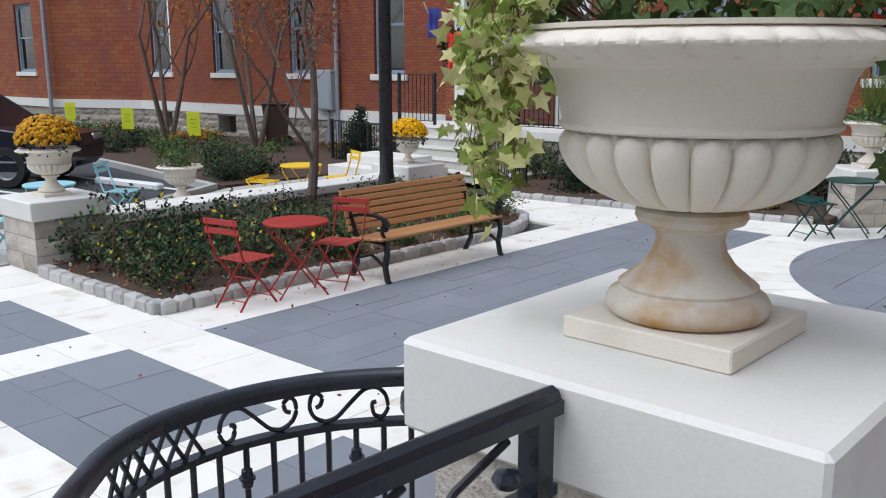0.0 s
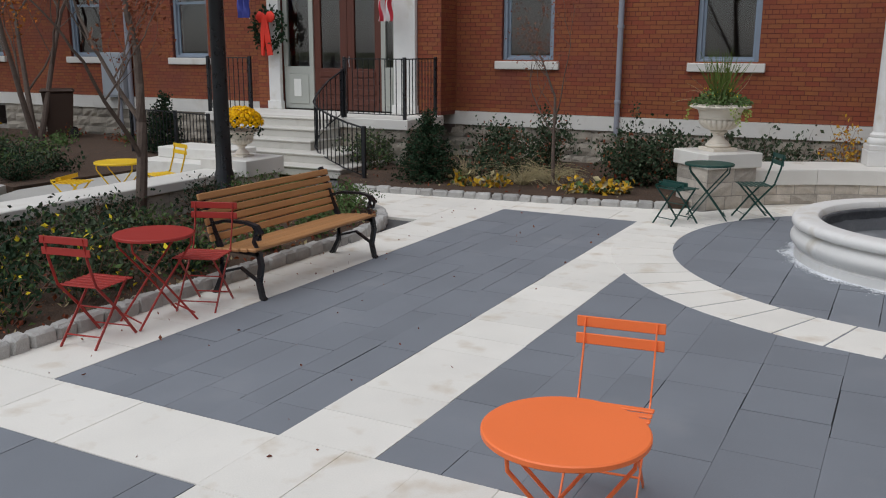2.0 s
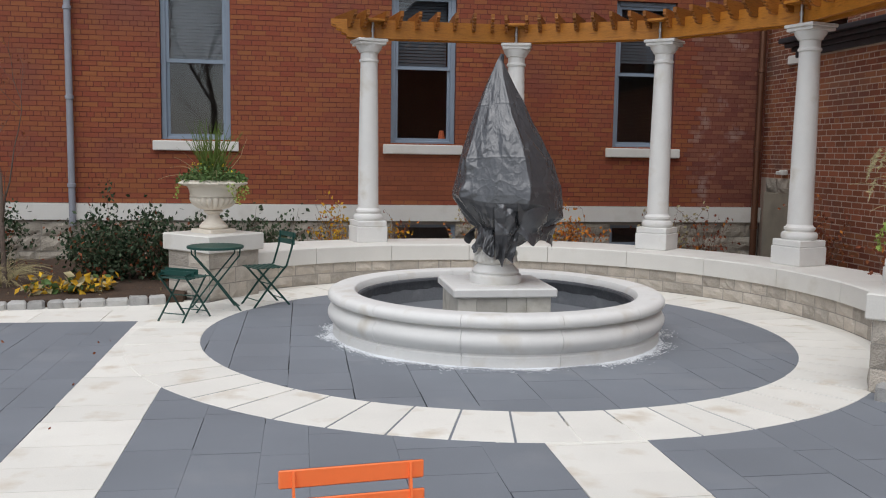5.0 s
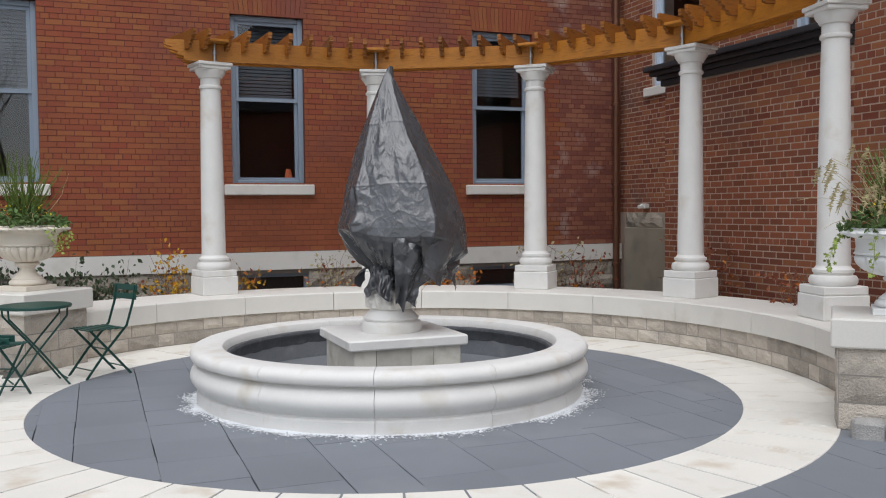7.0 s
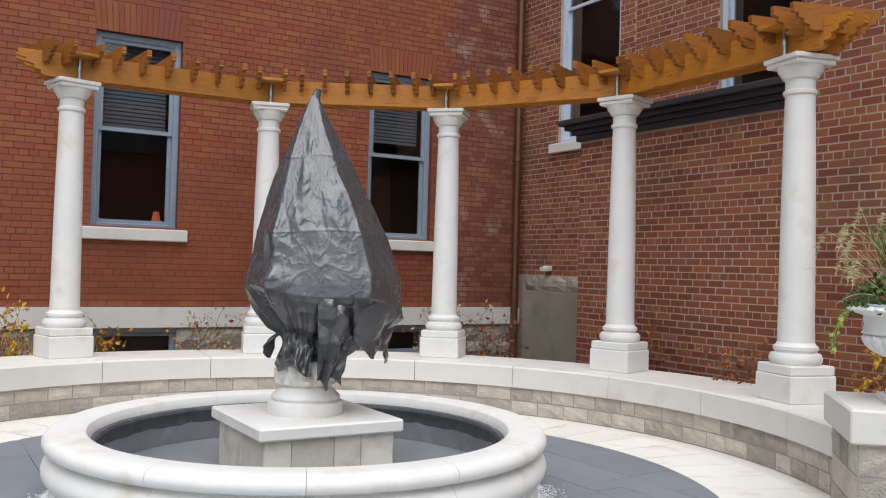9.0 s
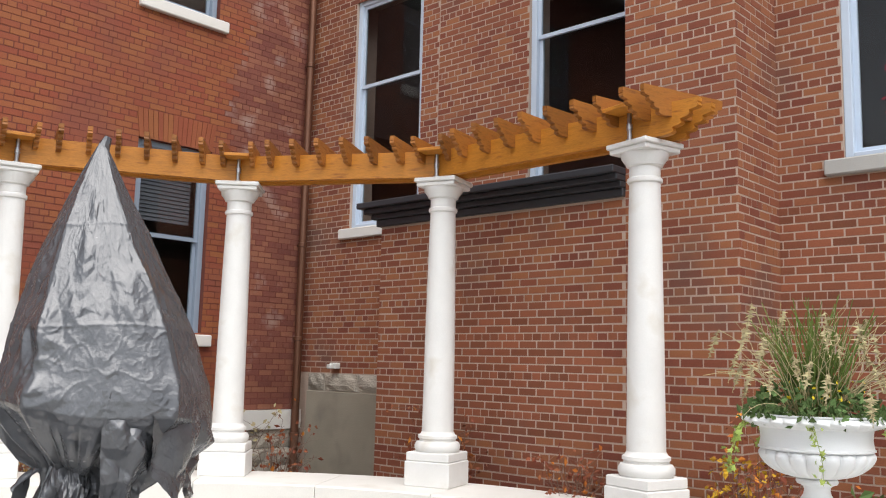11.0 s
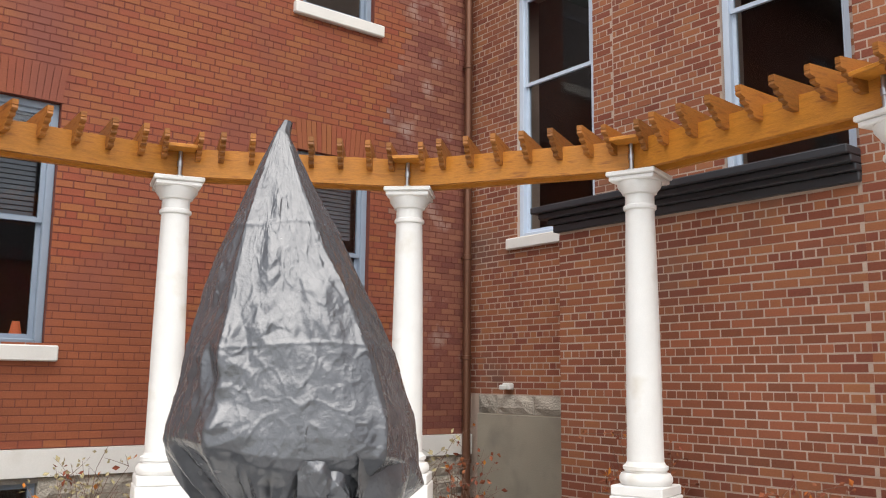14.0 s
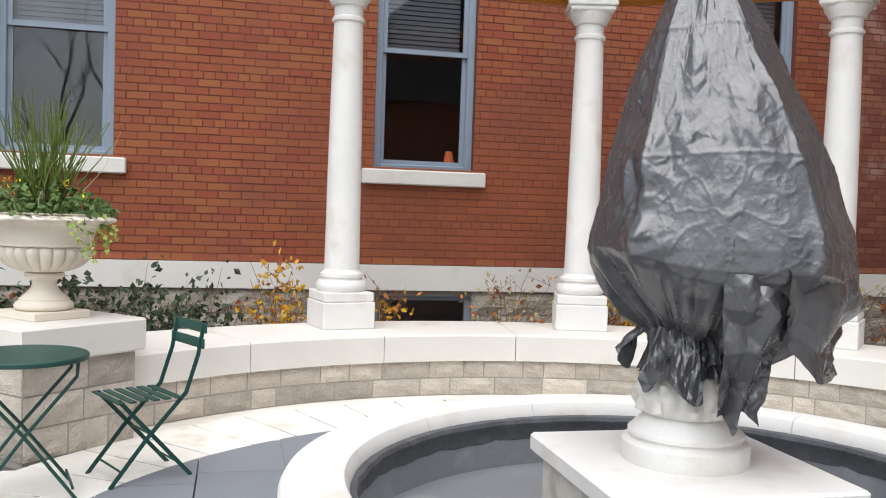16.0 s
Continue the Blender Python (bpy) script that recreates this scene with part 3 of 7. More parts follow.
brick_face(wall_pier, brick_rows(-0.006, XW - XB + 0.006, 0.0, 7.6, [], 0.0766, 0.215, RNG, gap=0.0115), FP, BRICK_WING, BRICK_WING_ONE, None, 0.003, RNG)
# moulded dark cornice over the bay
mb = M()
for o, z0, z1 in ((0.05, 3.16, 3.24), (0.09, 3.24, 3.30), (0.16, 3.30, 3.36), (0.22, 3.36, 3.43)):
    mb.box(XB - o, 6.3, z0, XW + 0.02, 9.55 + o, z1, None, 0.01)
setting("trim_bay_cornice", mb, DARK_TRIM, "dark painted stepped cornice on the low bay", "cornice")
mb = M()
mb.box(XW - 0.05, 9.6, 0.0, XW - 0.004, YW - 0.2, 1.2, None, 0.01)
setting("wall_cement_patch", mb, CEMENT, "grey cement render at the foot of the wing", "render")
k = tagged(new("wall_patch_stones"), "row of rough grey stones over the render", "stone wall", kind="structure")
block_courses(k, RNG, lambda u, z, o: Vector((XW - 0.02 - o, 9.6 + u, z)), 2.2, [(1.2, 1.44)], RUBBLE, rough=0.03, lmin=0.3, lmax=0.7)
for i, (w, zz) in enumerate(((w1, 3.38), (w2, 3.38), (w3, 3.44))):
    sash_window(f"window_wing_{i + 1}", FW @ pose(-(w[0] + w[1]) / 2, 0, 0), w[1] - w[0], zz, 6.6, 5.37, FRAME_PALE, depth=0.07, label="tall wing window with pale blue frame", sill_mat=LIME if i < 2 else CONCRETE, sill_h=0.14, sill_over=0.15, glass=GLASS_THIN)
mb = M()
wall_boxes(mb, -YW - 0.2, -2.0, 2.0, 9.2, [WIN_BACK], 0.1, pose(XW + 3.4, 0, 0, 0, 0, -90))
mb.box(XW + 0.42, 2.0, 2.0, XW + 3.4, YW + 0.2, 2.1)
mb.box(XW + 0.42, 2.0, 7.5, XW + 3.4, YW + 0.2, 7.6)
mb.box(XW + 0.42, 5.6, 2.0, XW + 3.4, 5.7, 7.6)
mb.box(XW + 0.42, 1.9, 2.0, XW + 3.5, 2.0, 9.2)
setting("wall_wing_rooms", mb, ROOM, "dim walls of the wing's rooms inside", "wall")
mb = M()
for q in (WIN_BACK[3] - 0.05, (WIN_BACK[2] + WIN_BACK[3]) / 2 - 0.03, WIN_BACK[2]):
    mb.box(WIN_BACK[0], 0.02, q, WIN_BACK[1], 0.07, q + 0.05, pose(XW + 3.4, 0, 0, 0, 0, -90))
setting("trim_back_window", mb, ROOM, "dark bars of the window across the wing room", "window bars")
# pipes
def downpipe(name, x, y, z0, z1, r, mat, label):
    t = thing(name, label, "downpipe")
    k = M()
    k.tube([(x, y, z0), (x, y, z1)], r, 12)
    part("pipe", k, mat, t)
    for z in [z0 + 0.6 + i * 1.3 for i in range(int((z1 - z0 - 0.5) / 1.3))]:
        k = M()
        k.lathe([(r, -0.03), (r + 0.012, -0.025), (r + 0.012, 0.025), (r, 0.03)], 12, (x, y, z))
        k.box(x - 0.02, y, z - 0.015, x + 0.02, y + r + 0.05, z + 0.015)
        part("bracket", k, mat, t)


downpipe("downpipe", -1.74, YW - 0.09, 0.6, 9.2, 0.05, ZINC, "blue-grey metal downpipe fixed to the brick house")
downpipe("downpipe", XW - 0.16, YW - 0.12, 0.0, 9.2, 0.055, COPPER, "brown copper downpipe in the corner of the walls")
t = thing("wall_light", "small white floodlight on the brick wing", "light")
k = M()
k.box(XW - 0.10, 11.15, 1.50, XW - 0.01, 11.28, 1.58, None, 0.01)
k.box(XW - 0.16, 11.19, 1.50, XW - 0.10, 11.27, 1.56, None, 0.01)
part("housing", k, WHITE_PAINT, t)

t = thing("table_lamp", "small lamp with a glowing orange shade inside the window", "lamp", at=pose(3.93, YW + 0.52, 1.846) @ Matrix.Diagonal((0.7, 0.7, 0.8, 1)))
k = M()
k.lathe([(0.0, 0.0), (0.06, 0.0), (0.06, 0.015), (0.015, 0.03), (0.012, 0.2)], 14)
part("stand", k, DARK_TRIM, t)
k = M()
k.lathe([(0.09, 0.18), (0.05, 0.36)], 18)
part("shade", k, LAMP_SHADE, t)
k = M()
k.box(3.5, YW + 0.37, 1.80, 4.2, YW + 0.75, 1.846, None, 0.004)
setting("trim_inner_sill", k, DARK_TRIM, "dark inner window board under the lamp", "window board")

# ---- seat wall round the fountain ----
A0, A1 = -38.0, 135.5
k = M()
k.lathe([(3.65, -0.05), (3.65, 0.285), (4.42, 0.285), (4.42, -0.05)], 72, (CX, CY, 0), None, A0, A1)
seat_wall = setting("wall_seat", k, STONE_BED, "low curved stone seat wall round the fountain", "seat wall")
arc = radians(A1 - A0) * 3.65
block_courses(seat_wall, RNG, lambda u, z, o: polar(3.65 - o, A0 + math.degrees(u / 3.65), z), arc, [(0.005, 0.145), (0.145, 0.283)], STONE, rough=0.018, lmin=0.16, lmax=0.40)
seg = 10
for i in range(seg):
    a, b = A0 + (A1 - A0) * i / seg, A0 + (A1 - A0) * (i + 1) / seg
    k = M()
    k.lathe([(3.61, 0.285), (3.61, 0.485), (3.625, 0.5), (4.48, 0.5), (4.50, 0.485), (4.50, 0.285), (3.61, 0.285)], 10, (CX, CY, 0), None, a + 0.05, b - 0.05)
    for s in (a + 0.05, b - 0.05):
        q = [polar(r, s, z) for r, z in ((3.61, 0.285), (3.61, 0.485), (3.625, 0.5), (4.48, 0.5), (4.50, 0.485), (4.50, 0.285))]
        k.add(q, [tuple(range(6))])
    for j in range(len(k.smooth)):
        k.smooth[j] = False
    part("coping_slab", k, LIME, seat_wall)


# ---- pedestals ----
def pedestal(x, y, z0, top, half, rot, label, cap_h=0.2):
    t = thing("stone_pedestal", label, "pedestal", at=pose(x, y, z0, 0, 0, rot))
    h = half - 0.05
    k = M()
    k.box(-h, -h, -0.05, h, h, top - z0 - cap_h)
    core = part("core", k, STONE_BED, t)
    n = max(2, int((top - z0 - cap_h) / 0.18 + 0.5))
    hh = (top - z0 - cap_h) / n
    rows = [(i * hh, (i + 1) * hh) for i in range(n)]
    for s in range(4):
        r = Matrix.Rotation(s * math.pi / 2, 4, "Z")
        block_courses(core, RNG, lambda u, z, o, r=r: r @ Vector((-h + u, -h - o, z)), 2 * h, rows, STONE, lmin=0.25, lmax=0.5, rough=0.015)
    k = M()
    k.box(-half, -half, top - z0 - cap_h, half, half, top - z0, None, 0.012)
    part("cap", k, LIME, t, "smooth pale limestone cap")
    return t


pedestal(0.6, 8.93, 0, 0.76, 0.425, 45, "stone pedestal with limestone cap ending the seat wall")
pedestal(6.45, 3.89, 0, 0.76, 0.44, 45, "stone pedestal with limestone cap beside the courtyard")
pedestal(3.545, -2.235, 0, 1.589, 0.435, 0, "tall stone pedestal with limestone cap beside the steps")
pedestal(-5.2, 0.37, 0, 0.76, 0.435, 0, "stone pedestal with limestone cap at the flower bed")


# ---- columns and pergola ----
def column(x, y, a):
    t = thing("stone_column", "white limestone column standing on the curved seat wall", "column", "columns of the pergola", pose(x, y, 0.5, 0, 0, a) @ Matrix.Diagonal((0.94, 0.94, 1, 1)))
    k = M()
    k.box(-0.235, -0.235, 0, 0.235, 0.235, 0.22, None, 0.008)
    part("plinth", k, LIME_COL, t)
    k = M()
    k.box(-0.225, -0.225, 0.222, 0.225, 0.225, 0.30, None, 0.008)
    part("upper_plinth", k, LIME_COL, t)
    k = M()
    k.lathe([(0.15, 0.30), (0.205, 0.302), (0.222, 0.33), (0.222, 0.36), (0.205, 0.388), (0.178, 0.394), (0.176, 0.41), (0.19, 0.42), (0.19, 0.445), (0.17, 0.455), (0.155, 0.48)], 40)
    part("base_moulding", k, LIME_COL, t)
    k = M()
    k.lathe([(0.155, 0.475), (0.151, 0.8), (0.147, 1.3), (0.140, 1.8), (0.131, 2.3), (0.126, 2.51)], 40)
    part("shaft", k, LIME_COL, t)
    k = M()
    k.lathe([(0.126, 2.50), (0.142, 2.51), (0.146, 2.525), (0.142, 2.54), (0.127, 2.55), (0.127, 2.63), (0.15, 2.64), (0.155, 2.655), (0.19, 2.70), (0.197, 2.735)], 40)
    part("capital", k, LIME_COL, t)
    k = M()
    k.box(-0.205, -0.205, 2.735, 0.205, 0.205, 2.775, None, 0.008)
    k.box(-0.225, -0.225, 2.775, 0.225, 0.225, 2.815, None, 0.008)
    part("abacus", k, LIME_COL, t)
    return t


COLS = [(2.585, 10.53), (4.68, 10.48), (6.48, 9.48), (7.53, 7.69), (7.45, 5.5)]
for x, y in COLS:
    column(x, y, math.degrees(math.atan2(y - CY, x - CX)))
pergola = thing("pergola", "curved honey-stained cedar pergola on stone columns", "pergola")
ZP = 3.325
ends = [Vector((x, y, 0)) for x, y in COLS]
def ogee(x0, x1, low, high, steps=4):
    """The stepped scroll cut on a timber's end, from its top at x1 down to its underside at x0."""
    out = []
    for i in range(steps):
        f0, f1 = i / steps, (i + 1) / steps
        xa, xb = x0 + (x1 - x0) * f0, x0 + (x1 - x0) * f1
        za, zb = low + (high - low) * f0, low + (high - low) * f1
        out += [(xa, za), (xa + (xb - xa) * 0.72, za + (zb - za) * 0.16), (xb, za + (zb - za) * 0.42), (xb - (xb - xa) * 0.12, zb - (zb - za) * 0.12)]
    return out + [(x1, high)]


UPRIGHT = Matrix(((1, 0, 0, 0), (0, 0, -1, 0), (0, 1, 0, 0), (0, 0, 0, 1)))
BEAM_H = 0.245


def rafter(p, radial, w, out, name="rafter"):
    """A rafter notched over both beams, with scroll-cut ends."""
    right = ogee(out * 0.52, out, 0.13, BEAM_H + 0.055)
    top = [(out, BEAM_H + 0.095), (-out, BEAM_H + 0.095)]
    left = [(-x, z) for x, z in reversed(right)]
    k = M()
    k.prism(right + top + left, -w / 2, w / 2, pose(p.x, p.y, ZP, 0, 0, radial) @ UPRIGHT)
    part(name, k, CEDAR_SHADE, pergola)


for i in range(4):
    a, b = ends[i], ends[i + 1]
    d = (b - a).normalized()
    s = Vector((-d.y, d.x, 0))
    if s.dot(a - Vector((CX, CY, 0))) < 0:
        s = -s
    ang = math.degrees(math.atan2(d.y, d.x))
    ln = (b - a).length
    for off in (-0.10, 0.10):
        x0, x1 = -0.03, ln + 0.03
        head = ogee(x1 + 0.22, x1 + 0.50, 0.0, BEAM_H - 0.03) if i == 3 else [(x1, 0.0)]
        tail = [(x0 - (q - x1), z) for q, z in reversed(ogee(x1 + 0.22, x1 + 0.50, 0.0, BEAM_H - 0.03))] if i == 0 else [(x0, 0.0)]
        k = M()
        k.prism(head + [(head[-1][0], BEAM_H), (tail[0][0], BEAM_H)] + tail, -0.03, 0.03, pose(*(a + s * off), 0, 0, ang) @ pose(0, 0, ZP) @ UPRIGHT)
        part("beam", k, CEDAR, pergola)
    n = 6
    for j in range(n):
        p = a + d * (0.22 + (ln - 0.44) * (j + 0.5) / n)
        rafter(p, math.degrees(math.atan2(p.y - CY, p.x - CX)), 0.045, 0.40)
for i, p in enumerate(ends):
    radial = math.degrees(math.atan2(p.y - CY, p.x - CX))
    inn = (p - Vector((CX, CY, 0))).normalized() * -0.165
    k = M()
    k.tube([(p.x + inn.x, p.y + inn.y, 3.31), (p.x + inn.x, p.y + inn.y, ZP + 0.21)], 0.018, 10)
    k.lathe([(0.0, 0.012), (0.03, 0.012), (0.03, 0.0), (0.0, 0.0)], 12, (p.x + inn.x, p.y + inn.y, 3.315))
    k.lathe([(0.018, 0.0), (0.024, 0.004), (0.024, 0.05), (0.018, 0.054)], 12, (p.x + inn.x, p.y + inn.y, 3.40))
    part("steel_rod", k, STEEL, pergola, "steel rod fixing the beam to the column")
    side = Vector((-math.sin(radians(radial)), math.cos(radians(radial)), 0))
    for off in (-0.14, 0.14):
        rafter(p + side * off, radial, 0.042, 0.40, "cross_board")
    k = M()
    k.box(-0.34, -0.118, ZP + 0.21, 0.34, 0.118, ZP + 0.24, pose(p.x, p.y, 0, 0, 0, radial), 0.004)
    part("bearing_plate", k, CEDAR, pergola)
# the last rafter over each scrolled end
for p, q in ((ends[0], ends[1]), (ends[-1], ends[-2])):
    p = p + (p - q).normalized() * 0.33
    rafter(p, math.degrees(math.atan2(p.y - CY, p.x - CX)), 0.042, 0.40)

# ---- fountain ----
f = thing("fountain", "round pale stone fountain basin, empty of water", "fountain")
for i in range(12):
    a, b = i * 30 + 8.0, i * 30 + 38.0
    k = M()
    prof = [(1.60, -0.03), (1.595, 0.085), (1.58, 0.098), (1.58, 0.108)] + [(1.577 + 0.070 * math.sin(math.pi * j / 9) ** 0.8, 0.112 + 0.2 * j / 9) for j in range(10)] + [(1.567, 0.318), (1.567, 0.326), (1.60, 0.332), (1.635, 0.345), (1.645, 0.365), (1.645, 0.39), (1.63, 0.418), (1.60, 0.433), (1.565, 0.437), (1.42, 0.437), (1.39, 0.425), (1.375, 0.40), (1.365, 0.36), (1.365, 0.02)]
    k.lathe(prof, 10, (CX, CY, 0), None, a + 0.06, b - 0.06)
    for s in (a + 0.06, b - 0.06):
        k.add([polar(r, s, z) for r, z in prof], [tuple(range(len(prof)))])
    part("rim_section", k, LIME_COL, f)
k = M()
k.lathe([(0.0, 0.10), (1.358, 0.10), (1.358, 0.25)], 64, (CX, CY, 0))
part("basin_floor", k, POND, f, "damp grey basin floor with pale stains")
k = M()
k.lathe([(1.362, 0.235), (1.352, 0.245), (1.346, 0.30), (1.336, 0.315), (1.33, 0.335), (1.338, 0.355), (1.368, 0.362)], 180, (CX, CY, 0), None, 0, 360, lambda r, z, a: r + (0.007 * math.sin(31 * a) * math.sin(13 * a + 2) if z > 0.2 else 0))
part("basin_lining", k, LINER, f, "dark rough rubber lining with a wavy edge")
k = M()
k.box(CX - 0.44, CY - 0.44, 0.06, CX + 0.44, CY + 0.44, 0.41, None, 0.01)
pier = part("pier", k, STONE_BED, f)
for side in range(4):
    turn = Matrix.Rotation(side * math.pi / 2, 4, "Z")
    cuts = (-0.448, -0.27, 0.02, 0.21, 0.448)
    for a, b in zip(cuts, cuts[1:]):
        k = M()
        k.box(a + 0.002, -0.452, 0.10, b - 0.002, -0.438, 0.408, pose(CX, CY, 0) @ turn, 0.003)
        part("cladding_slab", k, PIER_STONE, pier)
k = M()
k.box(CX - 0.50, CY - 0.50, 0.41, CX + 0.50, CY + 0.50, 0.495, None, 0.012)
part("pier_slab", k, LIME_COL, f)
k = M()
k.lathe([(0.0, 0.495), (0.255, 0.495), (0.258, 0.50), (0.258, 0.570), (0.25, 0.580), (0.224, 0.585), (0.224, 0.594), (0.234, 0.602), (0.234, 0.616), (0.218, 0.630), (0.200, 0.650), (0.178, 0.672), (0.160, 0.69)], 40, (CX, CY, 0))
part("statue_base", k, LIME_COL, f)
k = M()
k.lathe([(0.155, 0.68), (0.182, 0.690), (0.196, 0.705), (0.204, 0.73), (0.206, 0.76), (0.20, 0.79), (0.185, 0.82), (0.155, 0.87), (0.12, 0.95)], 160, (CX, CY, 0), None, 0, 360, lambda r, z, a: r + (0.034 * (abs(math.sin(7 * a + 12 * z)) * abs(math.cos(5 * a - 26 * z)) - 0.35) if 0.69 < z < 0.84 else 0))
part("scroll_collar", k, LIME, f, "carved scrolled stone collar")
# white mineral splash round the foot
k = M()
R8 = random.Random(19)
lumps = [(R8.uniform(165, 372), R8.uniform(0.4, 1.0)) for _ in range(44)]
for i in range(7000):
    if i % 4 == 0:
        a, reach = R8.uniform(160, 375), 0.022
    else:
        c, big = R8.choice(lumps)
        a, reach = c + R8.gauss(0, 2.0 + 1.6 * big), 0.085 * big
    p = polar(1.598 + abs(R8.gauss(0, reach)), a, 0.0065)
    s0, turn = R8.uniform(0.002, 0.0075) * (1.6 if i % 9 == 0 else 1.0), radians(a) + R8.gauss(1.2, 0.8)
    u, w = Vector((math.cos(turn), math.sin(turn), 0)) * s0 * R8.uniform(0.9, 2.6), Vector((-math.sin(turn), math.cos(turn), 0)) * s0 * R8.uniform(0.4, 0.9)
    rim = [p + u * math.cos(q) * R8.uniform(0.7, 1.2) + w * math.sin(q) * R8.uniform(0.6, 1.2) for q in (0, 1.0, 2.1, 3.1, 4.2, 5.2)]
    k.add([p + Vector((0, 0, R8.uniform(0.001, 0.005)))] + rim, [(0, 1 + j, 1 + (j + 1) % 6) for j in range(6)])
tagged(part("mineral_crust", k, WHITE_MESH), "white mineral crust round the fountain's foot", "crust", kind="stuff")


# the tarpaulin over the statue
def facet(u, w, wrap, seed):
    """A height field of flat triangles that meet in straight creases."""
    def h(i, j):
        return noise.cell(Vector((i % wrap + 0.5, j + 0.5, seed + 0.5))) * 2 - 1
    i, j = math.floor(u), math.floor(w)
    x, y = u - i, w - j
    if (i + j) % 2 == 0:
        x, i0, i1 = 1 - x, i + 1, i
    else:
        i0, i1 = i, i + 1
    if x + y < 1:
        return h(i0, j) * (1 - x - y) + h(i1, j) * x + h(i0, j + 1) * y
    return h(i1, j + 1) * (x + y - 1) + h(i1, j) * (1 - y) + h(i0, j + 1) * (1 - x)


def crumple(a, z):
    """Inward set of the film: broad flat panels, with small creases in crushed stretches."""
    v = Vector((math.cos(a), math.sin(a), z))
    wa, wz = a + 0.16 * noise.noise(v * 2.1), z + 0.10 * noise.noise(v * 2.7 + Vector((4, 2, 1)))
    t = wa / (2 * math.pi)
    m = max(0.18, min(1.0, 0.25 + 1.7 * noise.noise(v * 1.9 + Vector((1, 7, 3))) + max(0.0, 1.85 - z) * 0.9))
    crease = 0.0
    for fr, off, w, h in ((3.4, 0.0, 0.030, 0.0050), (5.6, 5.0, 0.040, 0.0042), (9.5, 11.0, 0.055, 0.0030)):
        q = noise.noise(Vector((v.x * fr, v.y * fr, z * fr * 1.3 + off)))
        crease += h * math.exp(-(q / w) ** 2)
    return 0.004 * facet(t * 18, wz * 4.2, 18, 3) - 0.4 * crease + m * (0.0080 * facet(t * 36 + wz * 3, wz * 10, 36, 11) + 0.0036 * facet(t * 76 - wz * 5, wz * 21, 76, 23))


def cloth(name, grid, nu, nv, parent):
    k = M()
    f = []
    for j in range(nv):
        for i in range(nu):
            a, b, c, d = j * (nu + 1) + i, j * (nu + 1) + i + 1, (j + 1) * (nu + 1) + i + 1, (j + 1) * (nu + 1) + i
            f += [(a, b, c), (a, c, d)] if (i * 7 + j * 5) % 3 else [(a, b, d), (b, c, d)]
    k.add(grid, f, True)
    return part(name, k, TARP, parent)


RIDGES = [(-194, 0.97), (-150, 1.02), (-76, 1.03), (-24, 1.06), (28, 1.0), (78, 0.98), (124, 1.0)]


def tent(deg):
    """Radius factor of a film stretched flat between a few long ridges."""
    deg = (deg + 194) % 360 - 194
    ring = RIDGES + [(RIDGES[0][0] + 360, RIDGES[0][1])]
    for (a0, r0), (a1, r1) in zip(ring, ring[1:]):
        if a0 <= deg <= a1:
            p0 = Vector((r0 * math.cos(radians(a0)), r0 * math.sin(radians(a0))))
            p1 = Vector((r1 * math.cos(radians(a1)), r1 * math.sin(radians(a1))))
            dv = Vector((math.cos(radians(deg)), math.sin(radians(deg))))
            e = p1 - p0
            chord = (p0.x * e.y - p0.y * e.x) / (dv.x * e.y - dv.y * e.x)
            f = (deg - a0) / (a1 - a0)
            return 0.72 * chord + 0.28 * (r0 + (r1 - r0) * f)
    return 1.0


